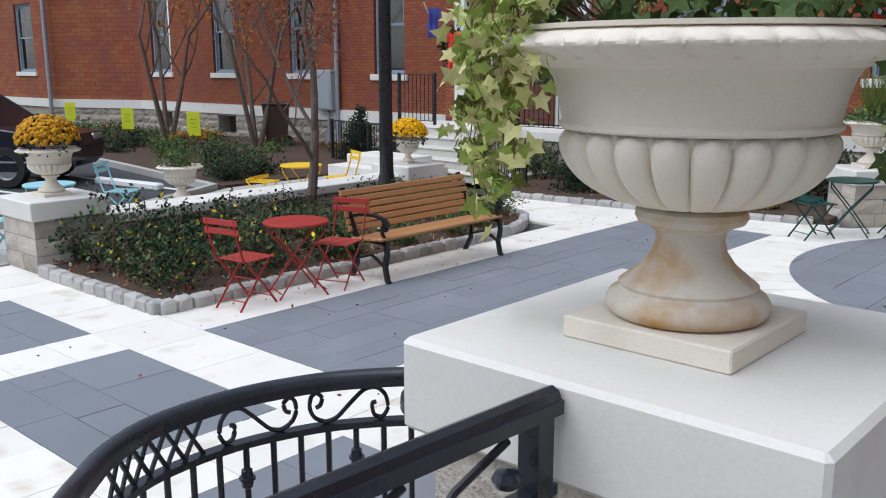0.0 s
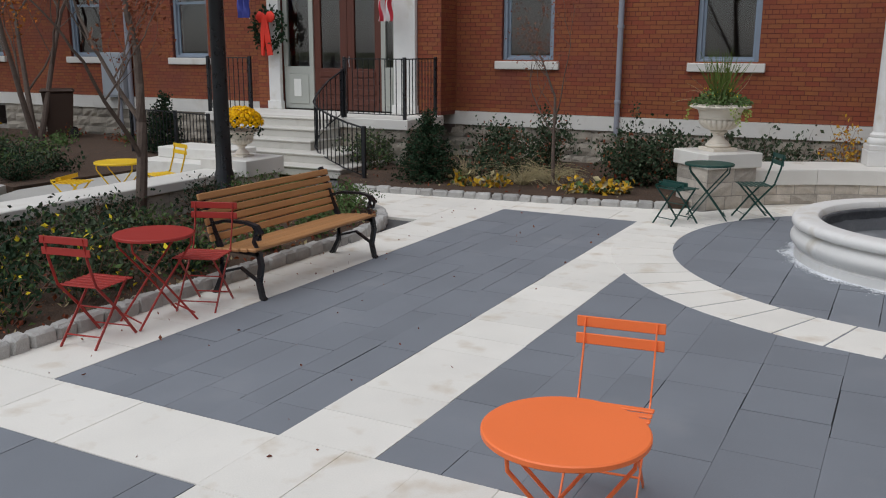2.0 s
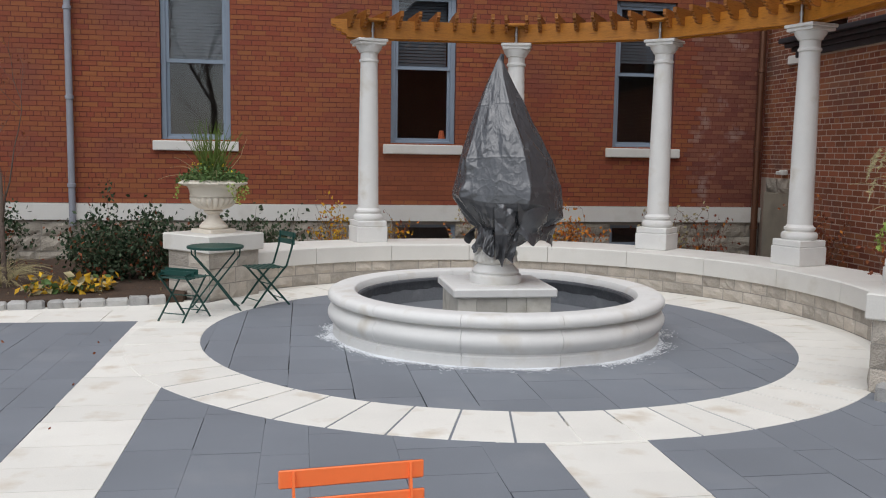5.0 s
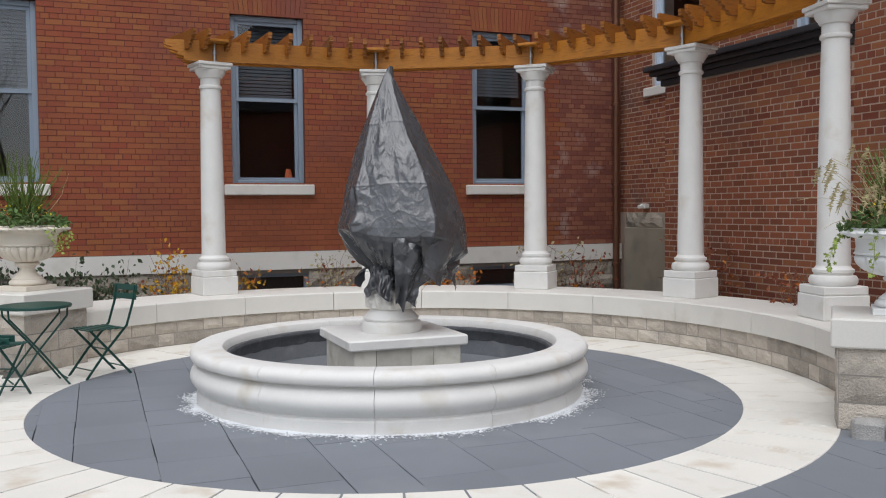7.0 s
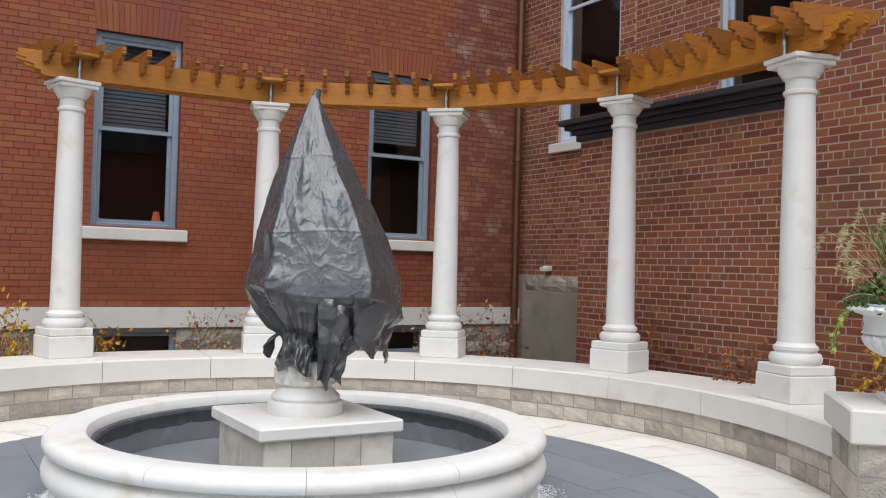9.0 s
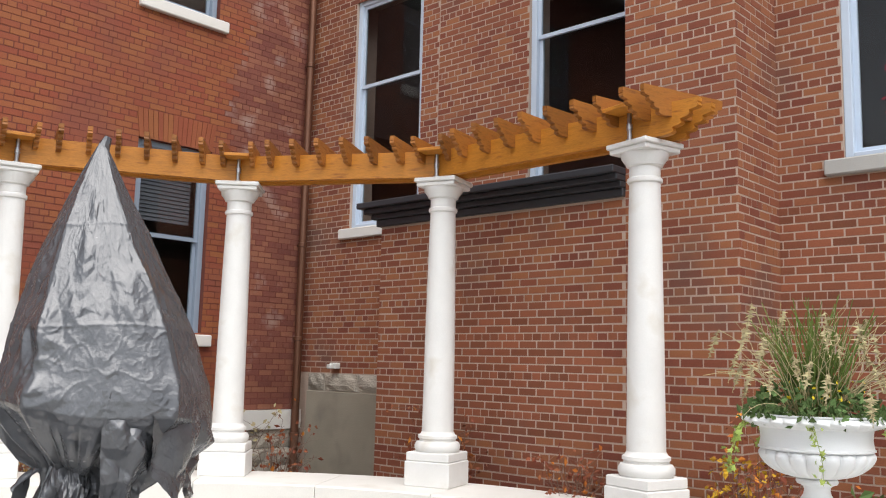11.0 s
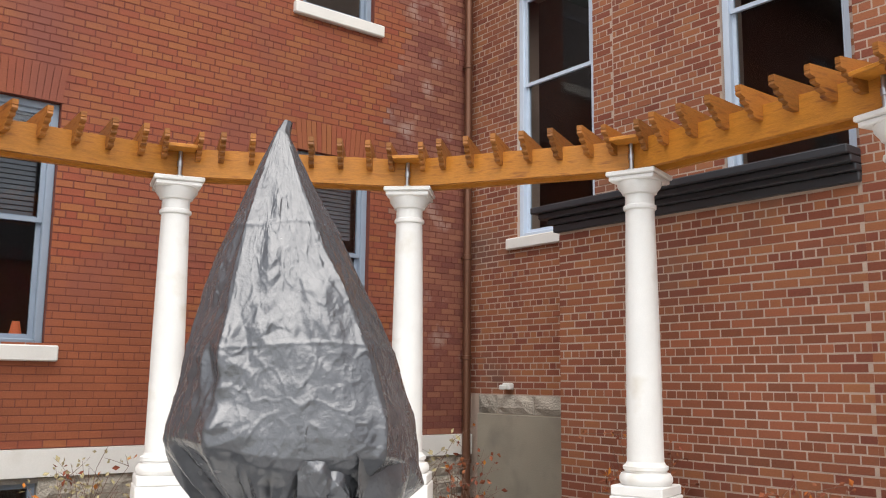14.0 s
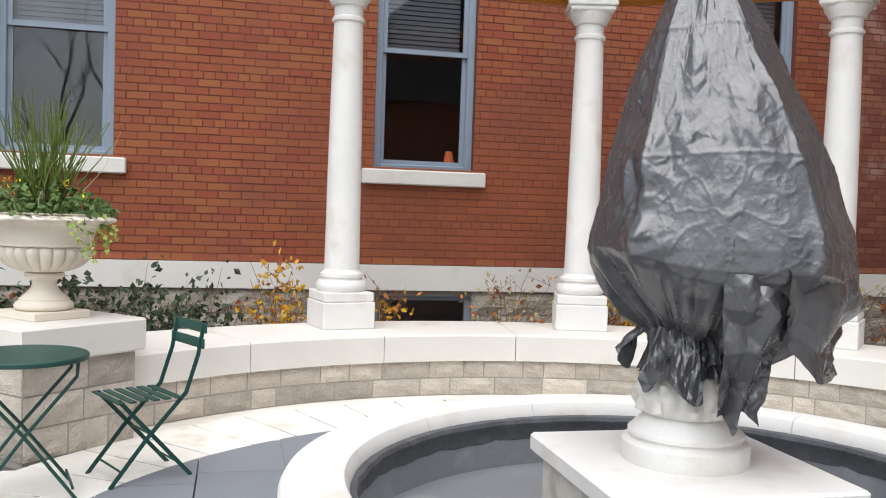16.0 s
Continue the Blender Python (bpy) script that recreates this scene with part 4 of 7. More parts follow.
def tarp():
    k = M()
    n, rings = 420, 300
    prof = [(2.675, 0.016), (2.62, 0.042), (2.5, 0.095), (2.23, 0.215), (2.0, 0.315), (1.71, 0.425), (1.5, 0.488), (1.40, 0.518), (1.335, 0.525), (1.30, 0.50), (1.22, 0.40), (1.13, 0.285), (1.06, 0.195), (1.02, 0.155), (0.97, 0.155), (0.88, 0.185), (0.78, 0.215)]
    p = []
    for j in range(rings):
        for i in range(n):
            a = 2 * math.pi * i / n
            z = 2.675 + (0.86 - 2.675) * j / (rings - 1)
            # the film is pulled out and sags lower on one side
            one = max(0.0, math.cos(a - radians(-34)))
            zq = z + 0.20 * one ** 3 * max(0.0, min(1.0, (1.45 - z) / 0.3)) + 0.035 * math.sin(3 * a + 1.0) * max(0.0, min(1.0, (1.6 - z) / 0.3)) * max(0.0, min(1.0, (z - 1.0) / 0.2))
            for (za, ra), (zb, rb) in zip(prof, prof[1:]):
                if za >= zq >= zb:
                    r = ra + (rb - ra) * (za - zq) / (za - zb)
                    break
            low = max(0.0, min(1.0, (1.33 - zq) / 0.22))
            deg = math.degrees(a) + 5 * math.sin(z * 3)
            form = tent(deg)
            # pleats gathered into the tie
            ple = abs(math.sin(5.5 * a + 1.1 + 1.5 * z)) * 0.6 + abs(math.sin(9.5 * a + 0.4)) * 0.4
            rr = r * (form * (1 - low) + low * (0.98 + 0.46 * (ple - 0.60)))
            rr *= 1 + 0.16 * math.cos(a - radians(-28)) * max(0.0, min(1.0, (2.6 - z) / 0.9)) * (1 - 0.6 * low)
            rr -= crumple(a, z) * min(1.0, r * 4 + 0.1)
            for zc in (2.23, 1.72):
                rr += 0.003 * math.exp(-((z - zc - 0.012 * math.sin(3 * a)) / 0.008) ** 2)
            # long upright creases near the ridges
            for rd, _ in RIDGES:
                da = (deg - rd - 4 * math.sin(z * 5 + rd) + 180) % 360 - 180
                rr += 0.007 * math.exp(-(da / 2.2) ** 2) * (1 - low) * min(1.0, r * 3)
            zz = z + low * 0.04 * math.sin(4 * a + 0.4) * max(0.0, min(1.0, (z - 0.95) / 0.15))
            p.append((CX + rr * math.cos(a), CY + rr * math.sin(a), zz))
    f = []
    for j in range(rings - 1):
        for i in range(n):
            q0, q1, q2, q3 = j * n + i, j * n + (i + 1) % n, (j + 1) * n + (i + 1) % n, (j + 1) * n + i
            f += [(q0, q1, q3), (q1, q2, q3)] if j % 2 == 0 else [(q0, q1, q2), (q0, q2, q3)]
    k.add(p, f, True)
    ob = part("statue_cover", k, TARP)
    tagged(ob, "wrinkled grey plastic tarpaulin tied over a statue", "tarpaulin")
    # loose flaps that hang over the tie: angle from, to, top, bottom at each end, radius at top and foot
    for a0, a1, z0, b0, b1, r0, r1, sd in ((-106, -62, 1.42, 0.72, 0.74, 0.46, 0.36, 1), (-84, -16, 1.40, 0.98, 0.86, 0.50, 0.53, 2), (196, 250, 1.05, 0.84, 0.80, 0.17, 0.24, 3), (255, 280, 1.03, 0.90, 0.87, 0.17, 0.21, 4), (150, 192, 1.04, 0.90, 0.92, 0.17, 0.27, 5)):
        nu, nv, g = 70, 90, []
        for j in range(nv + 1):
            for i in range(nu + 1):
                u, w = i / nu, j / nv
                a = radians(a0 + (a1 - a0) * (u + 0.10 * w * math.sin(5 * u + sd)) + (-14 if sd == 1 else 0) * w * u)
                z = z0 - (z0 - (b0 + (b1 - b0) * u + 0.04 * math.sin(9 * u + sd))) * w
                r = r0 + (r1 - r0) * w + 0.07 * math.sin(math.pi * min(1.0, w * 1.3)) * (0.4 + 0.6 * math.sin(math.pi * u)) * (1 if sd < 3 else 0.2)
                r += (0.045 * abs(math.sin(5 * u + 1.2 * w + sd)) - 0.03) * min(1.0, 0.25 + w) - 1.5 * crumple(a * 1.0 + sd, z)
                g.append((CX + r * math.cos(a), CY + r * math.sin(a), z))
        cloth("loose_flap", g, nu, nv, ob)
    k = M()
    k.tube([(CX, CY, 2.60), (CX + 0.012, CY, 2.67), (CX + 0.025, CY - 0.01, 2.715)], 0.04, 8, r1=0.02)
    part("knotted_tip", k, TARP, ob)


tarp()

# unseen plain house, added to close the place behind and darken window reflections
mb = M()
wall_boxes(mb, -14, -4, -0.1, 5.6, [], 0.35, pose(0, -12.0, 0, 0, 0, 180))
setting("wall_behind", mb, BRICK_RED, "plain red brick house wall behind the porch")
mb = M()
mb.add([(3.6, -11.6, 5.6), (14.4, -11.6, 5.6), (14.4, -17, 5.6), (3.6, -17, 5.6), (9, -11.6, 10.5), (9, -17, 10.5)], [(0, 1, 4), (2, 3, 5), (1, 2, 5, 4), (3, 0, 4, 5), (3, 2, 1, 0)])
setting("roof_behind", mb, ROOF_GREY, "dark slate gable roof of the house behind the porch", "roof")


# ---- porch and steps under the walker ----
k = M()
k.box(1.0, -7.8, -0.1, 8.0, -2.95, 0.60, None, 0.01)
setting("floor_porch", k, CONCRETE, "pale stone porch floor above the courtyard", "porch")
k = M()
for i, z in enumerate((0.45, 0.30, 0.15)):
    k.box(1.15, -2.95 + i * 0.42, -0.1, 2.86, -2.53 + i * 0.42, z, None, 0.01)
setting("stairs", k, LIME, "three broad stone steps down to the courtyard", "steps")


def scroll(k, c, ax, up, r0, turns, r, start=0.0, flip=1):
    """A spiral of iron bar in the plane of ax and up."""
    pts = []
    n = int(18 * turns)
    for i in range(n + 1):
        a = start + flip * i / 18 * 2 * math.pi
        rr = r0 * (1 - 0.75 * i / n)
        pts.append(c + ax * (rr * math.cos(a)) + up * (rr * math.sin(a)))
    k.tube(pts, r, 6)


def stair_rail():
    t = thing("iron_railing", "black wrought-iron railing with scrolls, curving beside the steps", "railing")
    ctrl = [(3.46, -3.40, 1.55), (3.22, -3.42, 1.46), (3.0, -3.37, 1.38), (2.83, -3.28, 1.33), (2.71, -3.18, 1.31), (2.61, -3.07, 1.305), (2.545, -2.92, 1.305), (2.54, -2.70, 1.305), (2.60, -2.50, 1.305), (2.68, -2.37, 1.305), (2.77, -2.27, 1.305), (2.87, -2.21, 1.305), (2.93, -2.205, 1.305)]
    pts = []
    C = [Vector(c) for c in ctrl]
    for i in range(len(C) - 1):
        p0, p1, p2, p3 = C[max(i - 1, 0)], C[i], C[i + 1], C[min(i + 2, len(C) - 1)]
        for j in range(6):
            u = j / 6
            pts.append(0.5 * (2 * p1 + (p2 - p0) * u + (2 * p0 - 5 * p1 + 4 * p2 - p3) * u * u + (3 * p1 - p0 - 3 * p2 + p3) * u ** 3))
    pts.append(C[-1])
    top = list(pts)
    vc = Vector((2.91, -2.32, 1.30))
    for i in range(1, 22):
        a = radians(80 - i * 20)
        r = 0.118 * (1 - 0.028 * i)
        top.append(vc + Vector((r * math.cos(a), r * math.sin(a), -0.0004 * i)))
    k = M()
    k.bar(top, 0.048, 0.022)
    k.tube([p + Vector((0, 0, 0.010)) for p in top], 0.025, 14)
    part("handrail", k, RAIL_IRON, t)
    k = M()
    k.lathe([(0.0, 0.02), (0.02, 0.019), (0.03, 0.012), (0.036, -0.002), (0.05, 0.004), (0.066, 0.0), (0.074, -0.012), (0.07, -0.03), (0.0, -0.03)], 28, vc)
    part("volute_boss", k, RAIL_IRON, t)
    k = M()
    k.bar([p - Vector((0, 0, 0.118)) for p in pts], 0.034, 0.018)
    part("middle_rail", k, RAIL_IRON, t)
    ln = [0.0]
    for a, b in zip(pts, pts[1:]):
        ln.append(ln[-1] + (b - a).length)

    def at(d):
        for i in range(len(pts) - 1):
            if ln[i] <= d <= ln[i + 1]:
                return pts[i].lerp(pts[i + 1], (d - ln[i]) / max(1e-6, ln[i + 1] - ln[i])), (pts[i + 1] - pts[i]).normalized()
        return pts[-1], (pts[-1] - pts[-2]).normalized()
    total = ln[-1]

    def foot(p):
        return 0.60 if p.y < -2.95 else 0.45 if p.y < -2.53 else 0.30 if p.y < -2.11 else 0.15
    n = 27
    for i in range(n):
        p, d = at(0.06 + (total - 0.1) * i / (n - 1))
        k = M()
        z0 = foot(p)
        if i == n - 1:
            k.box(p.x - 0.022, p.y - 0.022, z0, p.x + 0.022, p.y + 0.022, p.z - 0.01)
            part("newel_post", k, RAIL_IRON, t)
            continue
        k.tube([(p.x, p.y, z0), (p.x, p.y, p.z - 0.12)], 0.0085, 8)
        if i % 4 == 2:
            for dz, r in ((-0.195, 0.015), (-0.215, 0.022), (-0.235, 0.015)):
                k.lathe([(0.008, 0.007), (r, 0.003), (r, -0.003), (0.008, -0.007)], 10, (p.x, p.y, p.z + dz))
            k.lathe([(0.008, 0.03), (0.016, 0.015), (0.016, -0.015), (0.008, -0.03)], 10, (p.x, p.y, p.z - 0.215))
        part("baluster", k, RAIL_IRON, t)
    upv = Vector((0, 0, 1))
    ess = [(0.16, 0.52), (0.22, 0.5), (0.2, 0.12), (0.09, 0.02), (0.01, 0.3), (0.04, 0.72), (0.14, 0.97), (0.3, 0.96), (0.48, 0.55), (0.65, 0.12), (0.79, 0.03), (0.93, 0.2), (0.99, 0.5), (0.97, 0.85), (0.9, 0.97), (0.82, 0.8), (0.85, 0.55), (0.91, 0.5)]
    for i, d0 in enumerate((total - 0.72, total - 0.47, total - 0.22)):
        k, line2 = M(), []
        for j in range((len(ess) - 1) * 4 + 1):
            s0, f0 = divmod(j, 4)
            (u0, v0), (u1, v1) = ess[s0], ess[min(s0 + 1, len(ess) - 1)]
            u, v = u0 + (u1 - u0) * f0 / 4, v0 + (v1 - v0) * f0 / 4
            q, _ = at(min(total, d0 + 0.22 * (1 - u if i == 1 else u)))
            line2.append(q - upv * (0.108 - 0.094 * v))
        for _ in range(2):
            line2 = [line2[0]] + [(x + y * 2 + z) / 4 for x, y, z in zip(line2, line2[1:], line2[2:])] + [line2[-1]]
        k.tube(line2, 0.0062, 6)
        part("scroll", k, RAIL_IRON, t)
    for j in range(6):
        d0 = total - 1.08 + j * 0.052
        a, _ = at(d0)
        b, _ = at(d0 + 0.058)
        for p0, p1 in ((a - upv * 0.012, b - upv * 0.112), (b - upv * 0.012, a - upv * 0.112)):
            k = M()
            k.tube([p0, p1], 0.006, 6)
            part("lattice_bar", k, RAIL_IRON, t)


stair_rail()


def porch_rail():
    t = thing("porch_railing", "black iron porch railing fixed to the stone pedestal", "railing")
    a, b = Vector((3.50, -2.68, 1.55)), Vector((3.46, -3.40, 1.55))
    k = M()
    k.bar([a, b], 0.055, 0.026)
    k.tube([a + Vector((0, 0, 0.012)), b + Vector((0, 0, 0.012))], 0.022, 8)
    part("handrail", k, RAIL_IRON, t)
    k = M()
    k.bar([a - Vector((0, 0, 0.16)), b - Vector((0, 0, 0.16))], 0.034, 0.02)
    part("middle_rail", k, RAIL_IRON, t)
    k = M()
    k.box(3.475, -2.745, 0.6, 3.52, -2.70, 1.54)
    part("post", k, RAIL_IRON, t)
    k = M()
    d = (b - a).normalized()
    for i in range(3):
        c = a + d * (0.12 + i * 0.24) - Vector((0, 0, 0.085))
        k.tube([c + Vector((0, 0, 0.05)), c + d * 0.13, c + d * 0.2 - Vector((0, 0, 0.06))], 0.008, 6)
        k.lathe([(0.0, 0.02), (0.02, 0.014), (0.028, 0), (0.02, -0.014), (0.0, -0.02)], 12, c - Vector((0, 0, 0.02)))
    part("scrollwork", k, RAIL_IRON, t)
    for i in range(6):
        p = a + d * (0.12 + i * 0.105)
        k = M()
        k.tube([(p.x, p.y, 0.6), (p.x, p.y, p.z - 0.17)], 0.0085, 8)
        part("baluster", k, RAIL_IRON, t)


porch_rail()


# ---- urns ----
def urn(x, y, z, s, mat, label, foot_mat=None, rot=0.0, n=22, belly=1.0):
    t = thing("stone_urn", label, "urn", at=pose(x, y, z, 0, 0, rot) @ Matrix.Diagonal((s, s, s, 1)))
    foot_mat = foot_mat or mat
    k = M()
    k.box(-0.176, -0.176, 0, 0.176, 0.176, 0.045, None, 0.004)
    part("base_plate", k, mat, t)
    k = M()
    k.lathe([(0.135, 0.045), (0.150, 0.049), (0.159, 0.060), (0.160, 0.074), (0.152, 0.088), (0.138, 0.096), (0.134, 0.102), (0.136, 0.108), (0.118, 0.122), (0.090, 0.146), (0.072, 0.172), (0.066, 0.196), (0.070, 0.214), (0.084, 0.224), (0.102, 0.230), (0.109, 0.242), (0.106, 0.254), (0.090, 0.262), (0.05, 0.268)], 36)
    part("stem", k, foot_mat, t)

    def lift(prof):
        return [(r, 0.262 + (q - 0.241) * 0.89) for r, q in prof]

    def flute(r, zz, a):
        zz = 0.241 + (zz - 0.262) / 0.89
        x = 2 * ((n * a / 6.28318) % 1.0) - 1
        q = 1 - x * x
        if zz > 0.36:
            q -= ((zz - 0.36) / 0.048) ** 2
        return r + 0.026 * (math.sqrt(max(0.0, q)) - 0.62) * min(1.0, r / 0.2)
    k = M()
    k.lathe(lift([(0.07 + (0.257 * belly - 0.07) * math.sin(radians(5.6 * i)), 0.241 + 0.165 * (1 - math.cos(radians(5.6 * i)))) for i in range(17)] + [(0.254 * belly, 0.413)]), n * 14, (0, 0, 0), None, 0, 360, flute)
    part("fluted_bowl", k, mat, t)
    k = M()
    k.lathe(lift([(r * belly, q) for r, q in ((0.254, 0.408), (0.262, 0.413), (0.262, 0.422), (0.256, 0.427))] + [(0.262 + 0.16 * (belly - 1), 0.47), (0.274 + 0.1 * (belly - 1), 0.515), (0.292, 0.545), (0.30, 0.55)]), 64)
    part("neck", k, mat, t)

    def egg(r, zz, a):
        zz = 0.241 + (zz - 0.262) / 0.89
        f = (zz - 0.553) / 0.056
        if not 0.0 < f < 1.0:
            return r
        x = abs(((n * 1.5 * a / 6.28318 + 0.35 * f) % 1.0) * 2 - 1)
        tongue = math.sqrt(max(0.0, 1 - (x / 0.82) ** 2)) * math.sin(math.pi * min(1.0, f * 1.08)) ** 0.6
        return r - 0.010 + 0.020 * tongue
    k = M()
    roll = [(0.330 + 0.046 * math.sin(math.pi * (0.05 + 0.85 * j / 11)), 0.551 + 0.058 * j / 11) for j in range(12)]
    k.lathe(lift([(0.285, 0.535), (0.318, 0.547)] + roll + [(0.345, 0.611), (0.346, 0.62), (0.31, 0.62), (0.285, 0.57), (0.27, 0.53)]), n * 18, (0, 0, 0), None, 0, 360, egg)
    part("rim", k, mat, t, "rim carved with egg moulding")
    k = M()
    k.lathe([(0.0, 0.556), (0.28, 0.548)], 32)
    part("potting_soil", k, SOIL, t)
    return t


def sprig(k, p, d, ln, rng, droop=0.0, r=0.003, steps=5):
    """A thin bent stem; returns its points."""
    pts = [Vector(p)]
    d = Vector(d).normalized()
    for i in range(steps):
        d = (d + Vector((rng.gauss(0, 0.12), rng.gauss(0, 0.12), -droop / steps))).normalized()
        pts.append(pts[-1] + d * ln / steps)
    k.tube(pts, r, 4, r1=r * 0.4, caps=False)
    return pts


def bush(name, label, category, x, y, z, rx, ry, h, leaf_mat, n, size, rng, stem_n=14, stem_mat=None, lobes=False, extra=(), group="", fill=0.35, cone=False):
    """A plant: branching stems and a crown of single leaves gathered along them, with gaps."""
    t = thing(name, label, category, group, pose(x, y, z))
    st, lf = M(), M()
    tips = []
    for i in range(stem_n):
        a = rng.random() * 6.283
        rr = math.sqrt(rng.random())
        tgt = Vector((rx * rr * math.cos(a), ry * rr * math.sin(a), h * (rng.uniform(0.55, 1.0) * (1 - 0.35 * rr))))
        if cone:
            f = 1 - math.sqrt(rng.random())
            tgt = Vector((rx * (1 - f) * math.cos(a), ry * (1 - f) * math.sin(a), h * f + 0.05))
        base = Vector((tgt.x * 0.12, tgt.y * 0.12, -0.02 if not cone else tgt.z * 0.8))
        d = tgt - base
        pts = sprig(st, base, d, d.length, rng, 0.1, 0.005, 5)
        tips += pts[1:]
        for q in range(2):
            s = rng.choice(pts[1:])
            tips += sprig(st, s, Vector((rng.gauss(0, 1), rng.gauss(0, 1), rng.uniform(0.1, 0.9))), (0.05 if cone else 0.25) * h, rng, 0.15, 0.003, 3)[1:]
    mats = [(leaf_mat, n, lf)] + [(m, c, M()) for m, c in extra]
    for m, c, mb in mats:
        for i in range(c):
            b = rng.choice(tips)
            s = fill * min(rx, h) * 0.5
            p = b + Vector((rng.gauss(0, s), rng.gauss(0, s), rng.gauss(0, s * 0.8)))
            p.z = max(p.z, 0.01)
            mb.leaf(p, size, rng, 0.3, lobes)
        if mb.v:
            part("foliage" if mb is lf else "blossom" if m in (MUM_YEL, MUM_ORG, BLOOM_YEL) else "leaves", mb, m, t, "", "stuff")
    part("stem_tangle", st, stem_mat or TWIG, t, "", "stuff")
    return t


def mum(x, y, z, r, mat, label, rng):
    """A dense cushion of small flowers over a dark leafy base."""
    t = thing("potted_mum", label, "flowers", at=pose(x, y, z))
    fl, lv = M(), M()
    for i in range(900):
        a, e = rng.random() * 6.283, math.asin(rng.random() ** 0.8)
        rr = r * rng.uniform(0.9, 1.05)
        c = Vector((rr * math.cos(e) * math.cos(a), rr * math.cos(e) * math.sin(a), rr * 0.85 * math.sin(e) + 0.05))
        nrm = c.normalized()
        u = nrm.orthogonal().normalized()
        w = nrm.cross(u)
        s = r * rng.uniform(0.05, 0.085)
        fl.add([c + nrm * s * 0.5] + [c + s * (u * math.cos(q) + w * math.sin(q)) for q in [j * 1.047 for j in range(6)]], [(0, j + 1, (j + 1) % 6 + 1) for j in range(6)])
    for i in range(500):
        a, e = rng.random() * 6.283, rng.uniform(-0.35, 1.3)
        rr = r * rng.uniform(0.8, 0.98)
        lv.leaf(Vector((rr * math.cos(e) * math.cos(a), rr * math.cos(e) * math.sin(a), max(-0.06, rr * 0.85 * math.sin(e)))), r * 0.16, rng)
    part("blossom", fl, mat, t, "", "stuff")
    part("foliage", lv, L_DARK, t, "", "stuff")


def grass_pot(x, y, z, label, rng, h=0.55, straw=60, seeds=True, spread=0.35):
    """Grasses, flowers and trailing leaves planted in an urn."""
    t = thing("potted_plants", label, "plants", at=pose(x, y, z))
    bl, st, lf, hd, yl = M(), M(), M(), M(), M()
    for i in range(120):
        a = rng.random() * 6.283
        p = Vector((0.10 * rng.random() * math.cos(a), 0.10 * rng.random() * math.sin(a), 0))
        sprig(bl, p, (0.25 * math.cos(a) * rng.random(), 0.25 * math.sin(a) * rng.random(), 1), h * rng.uniform(0.5, 1.0), rng, 0.15, 0.006)
    for i in range(straw):
        a = rng.random() * 6.283
        out = spread * rng.uniform(1.0, 5.0)
        pts = sprig(st, (0.1 * math.cos(a), 0.1 * math.sin(a), 0), (math.cos(a) * out, math.sin(a) * out, 1.0), h * rng.uniform(0.6, 1.0), rng, rng.uniform(0.3, 1.5), 0.0032, 8)
        if seeds and i % 2 == 0:
            e, d = pts[-1], (pts[-1] - pts[-2]).normalized()
            d = (d * 0.35 + Vector((0, 0, -1.0))).normalized()
            for j in range(70):
                f = j / 70
                q, wd = e + d * (0.17 * f), 0.016 * math.sin(math.pi * min(1.0, 0.15 + f)) + 0.003
                hd.add([q, q + Vector((rng.gauss(0, wd), rng.gauss(0, wd), rng.gauss(-0.012, 0.006))), q + d * 0.014], [(0, 1, 2)])
    for i in range(900):
        a, rr = rng.random() * 6.283, 0.40 * math.sqrt(rng.random())
        lf.leaf(Vector((rr * math.cos(a), rr * math.sin(a), 0.02 + (0.34 if seeds else 0.28) * rng.random() * (1.15 - rr / 0.40))), 0.056, rng)
    for i in range(60):
        a, rr = rng.random() * 6.283, 0.26 * math.sqrt(rng.random())
        yl.leaf(Vector((rr * math.cos(a), rr * math.sin(a), 0.14 + 0.1 * rng.random())), 0.03, rng)
    part("grass_tuft", bl, L_BLADE, t, "", "stuff")
    part("dry_grass", st, L_STRAW, t, "", "stuff")
    if hd.v:
        part("seed_plume", hd, L_STRAW, t, "", "stuff")
    part("foliage", lf, L_GREEN, t, "", "stuff")
    part("blossom", yl, BLOOM_YEL, t, "small yellow blossoms")
    tr = M()
    for i in range(6):
        a = rng.random() * 6.283
        pts = sprig(tr, (0.30 * math.cos(a), 0.30 * math.sin(a), 0.03), (math.cos(a), math.sin(a), 0.1), rng.uniform(0.2, 0.45), rng, 2.6, 0.003, 7)
        for p in pts[1:]:
            for q in range(4):
                tr.leaf(p + Vector((rng.gauss(0, 0.015), rng.gauss(0, 0.015), rng.gauss(0, 0.015))), 0.028, rng, 0, True)
    part("trailing_ivy", tr, L_IVY, t, "", "stuff")


PX, PY, PZ = 3.54, -2.26, 1.589
urn(PX, PY, PZ, 1.04, URN, "large carved cast-stone urn with rust-stained stem", URN_RUST)
urn(0.6, 8.93, 0.76, 1.06, URN, "carved cast-stone urn on the pedestal of the seat wall", None, 45)
urn(6.45, 3.89, 0.76, 1.0, URN_WHITE, "white carved urn on the pedestal beside the seat wall", None, 45, 20, 1.14)
urn(-5.2, 0.37, 0.76, 0.86, URN, "weathered carved urn on the flower-bed pedestal")
R3 = random.Random(11)
grass_pot(0.6, 8.93, 0.76 + 0.60, "upright grasses and green foliage planted in the urn", R3, 0.78, 10, False, 0.25)
grass_pot(6.45, 3.89, 0.76 + 0.54, "drooping seeded grasses, green leaves and yellow flowers in the urn", R3, 0.74, 90, True, 0.13)
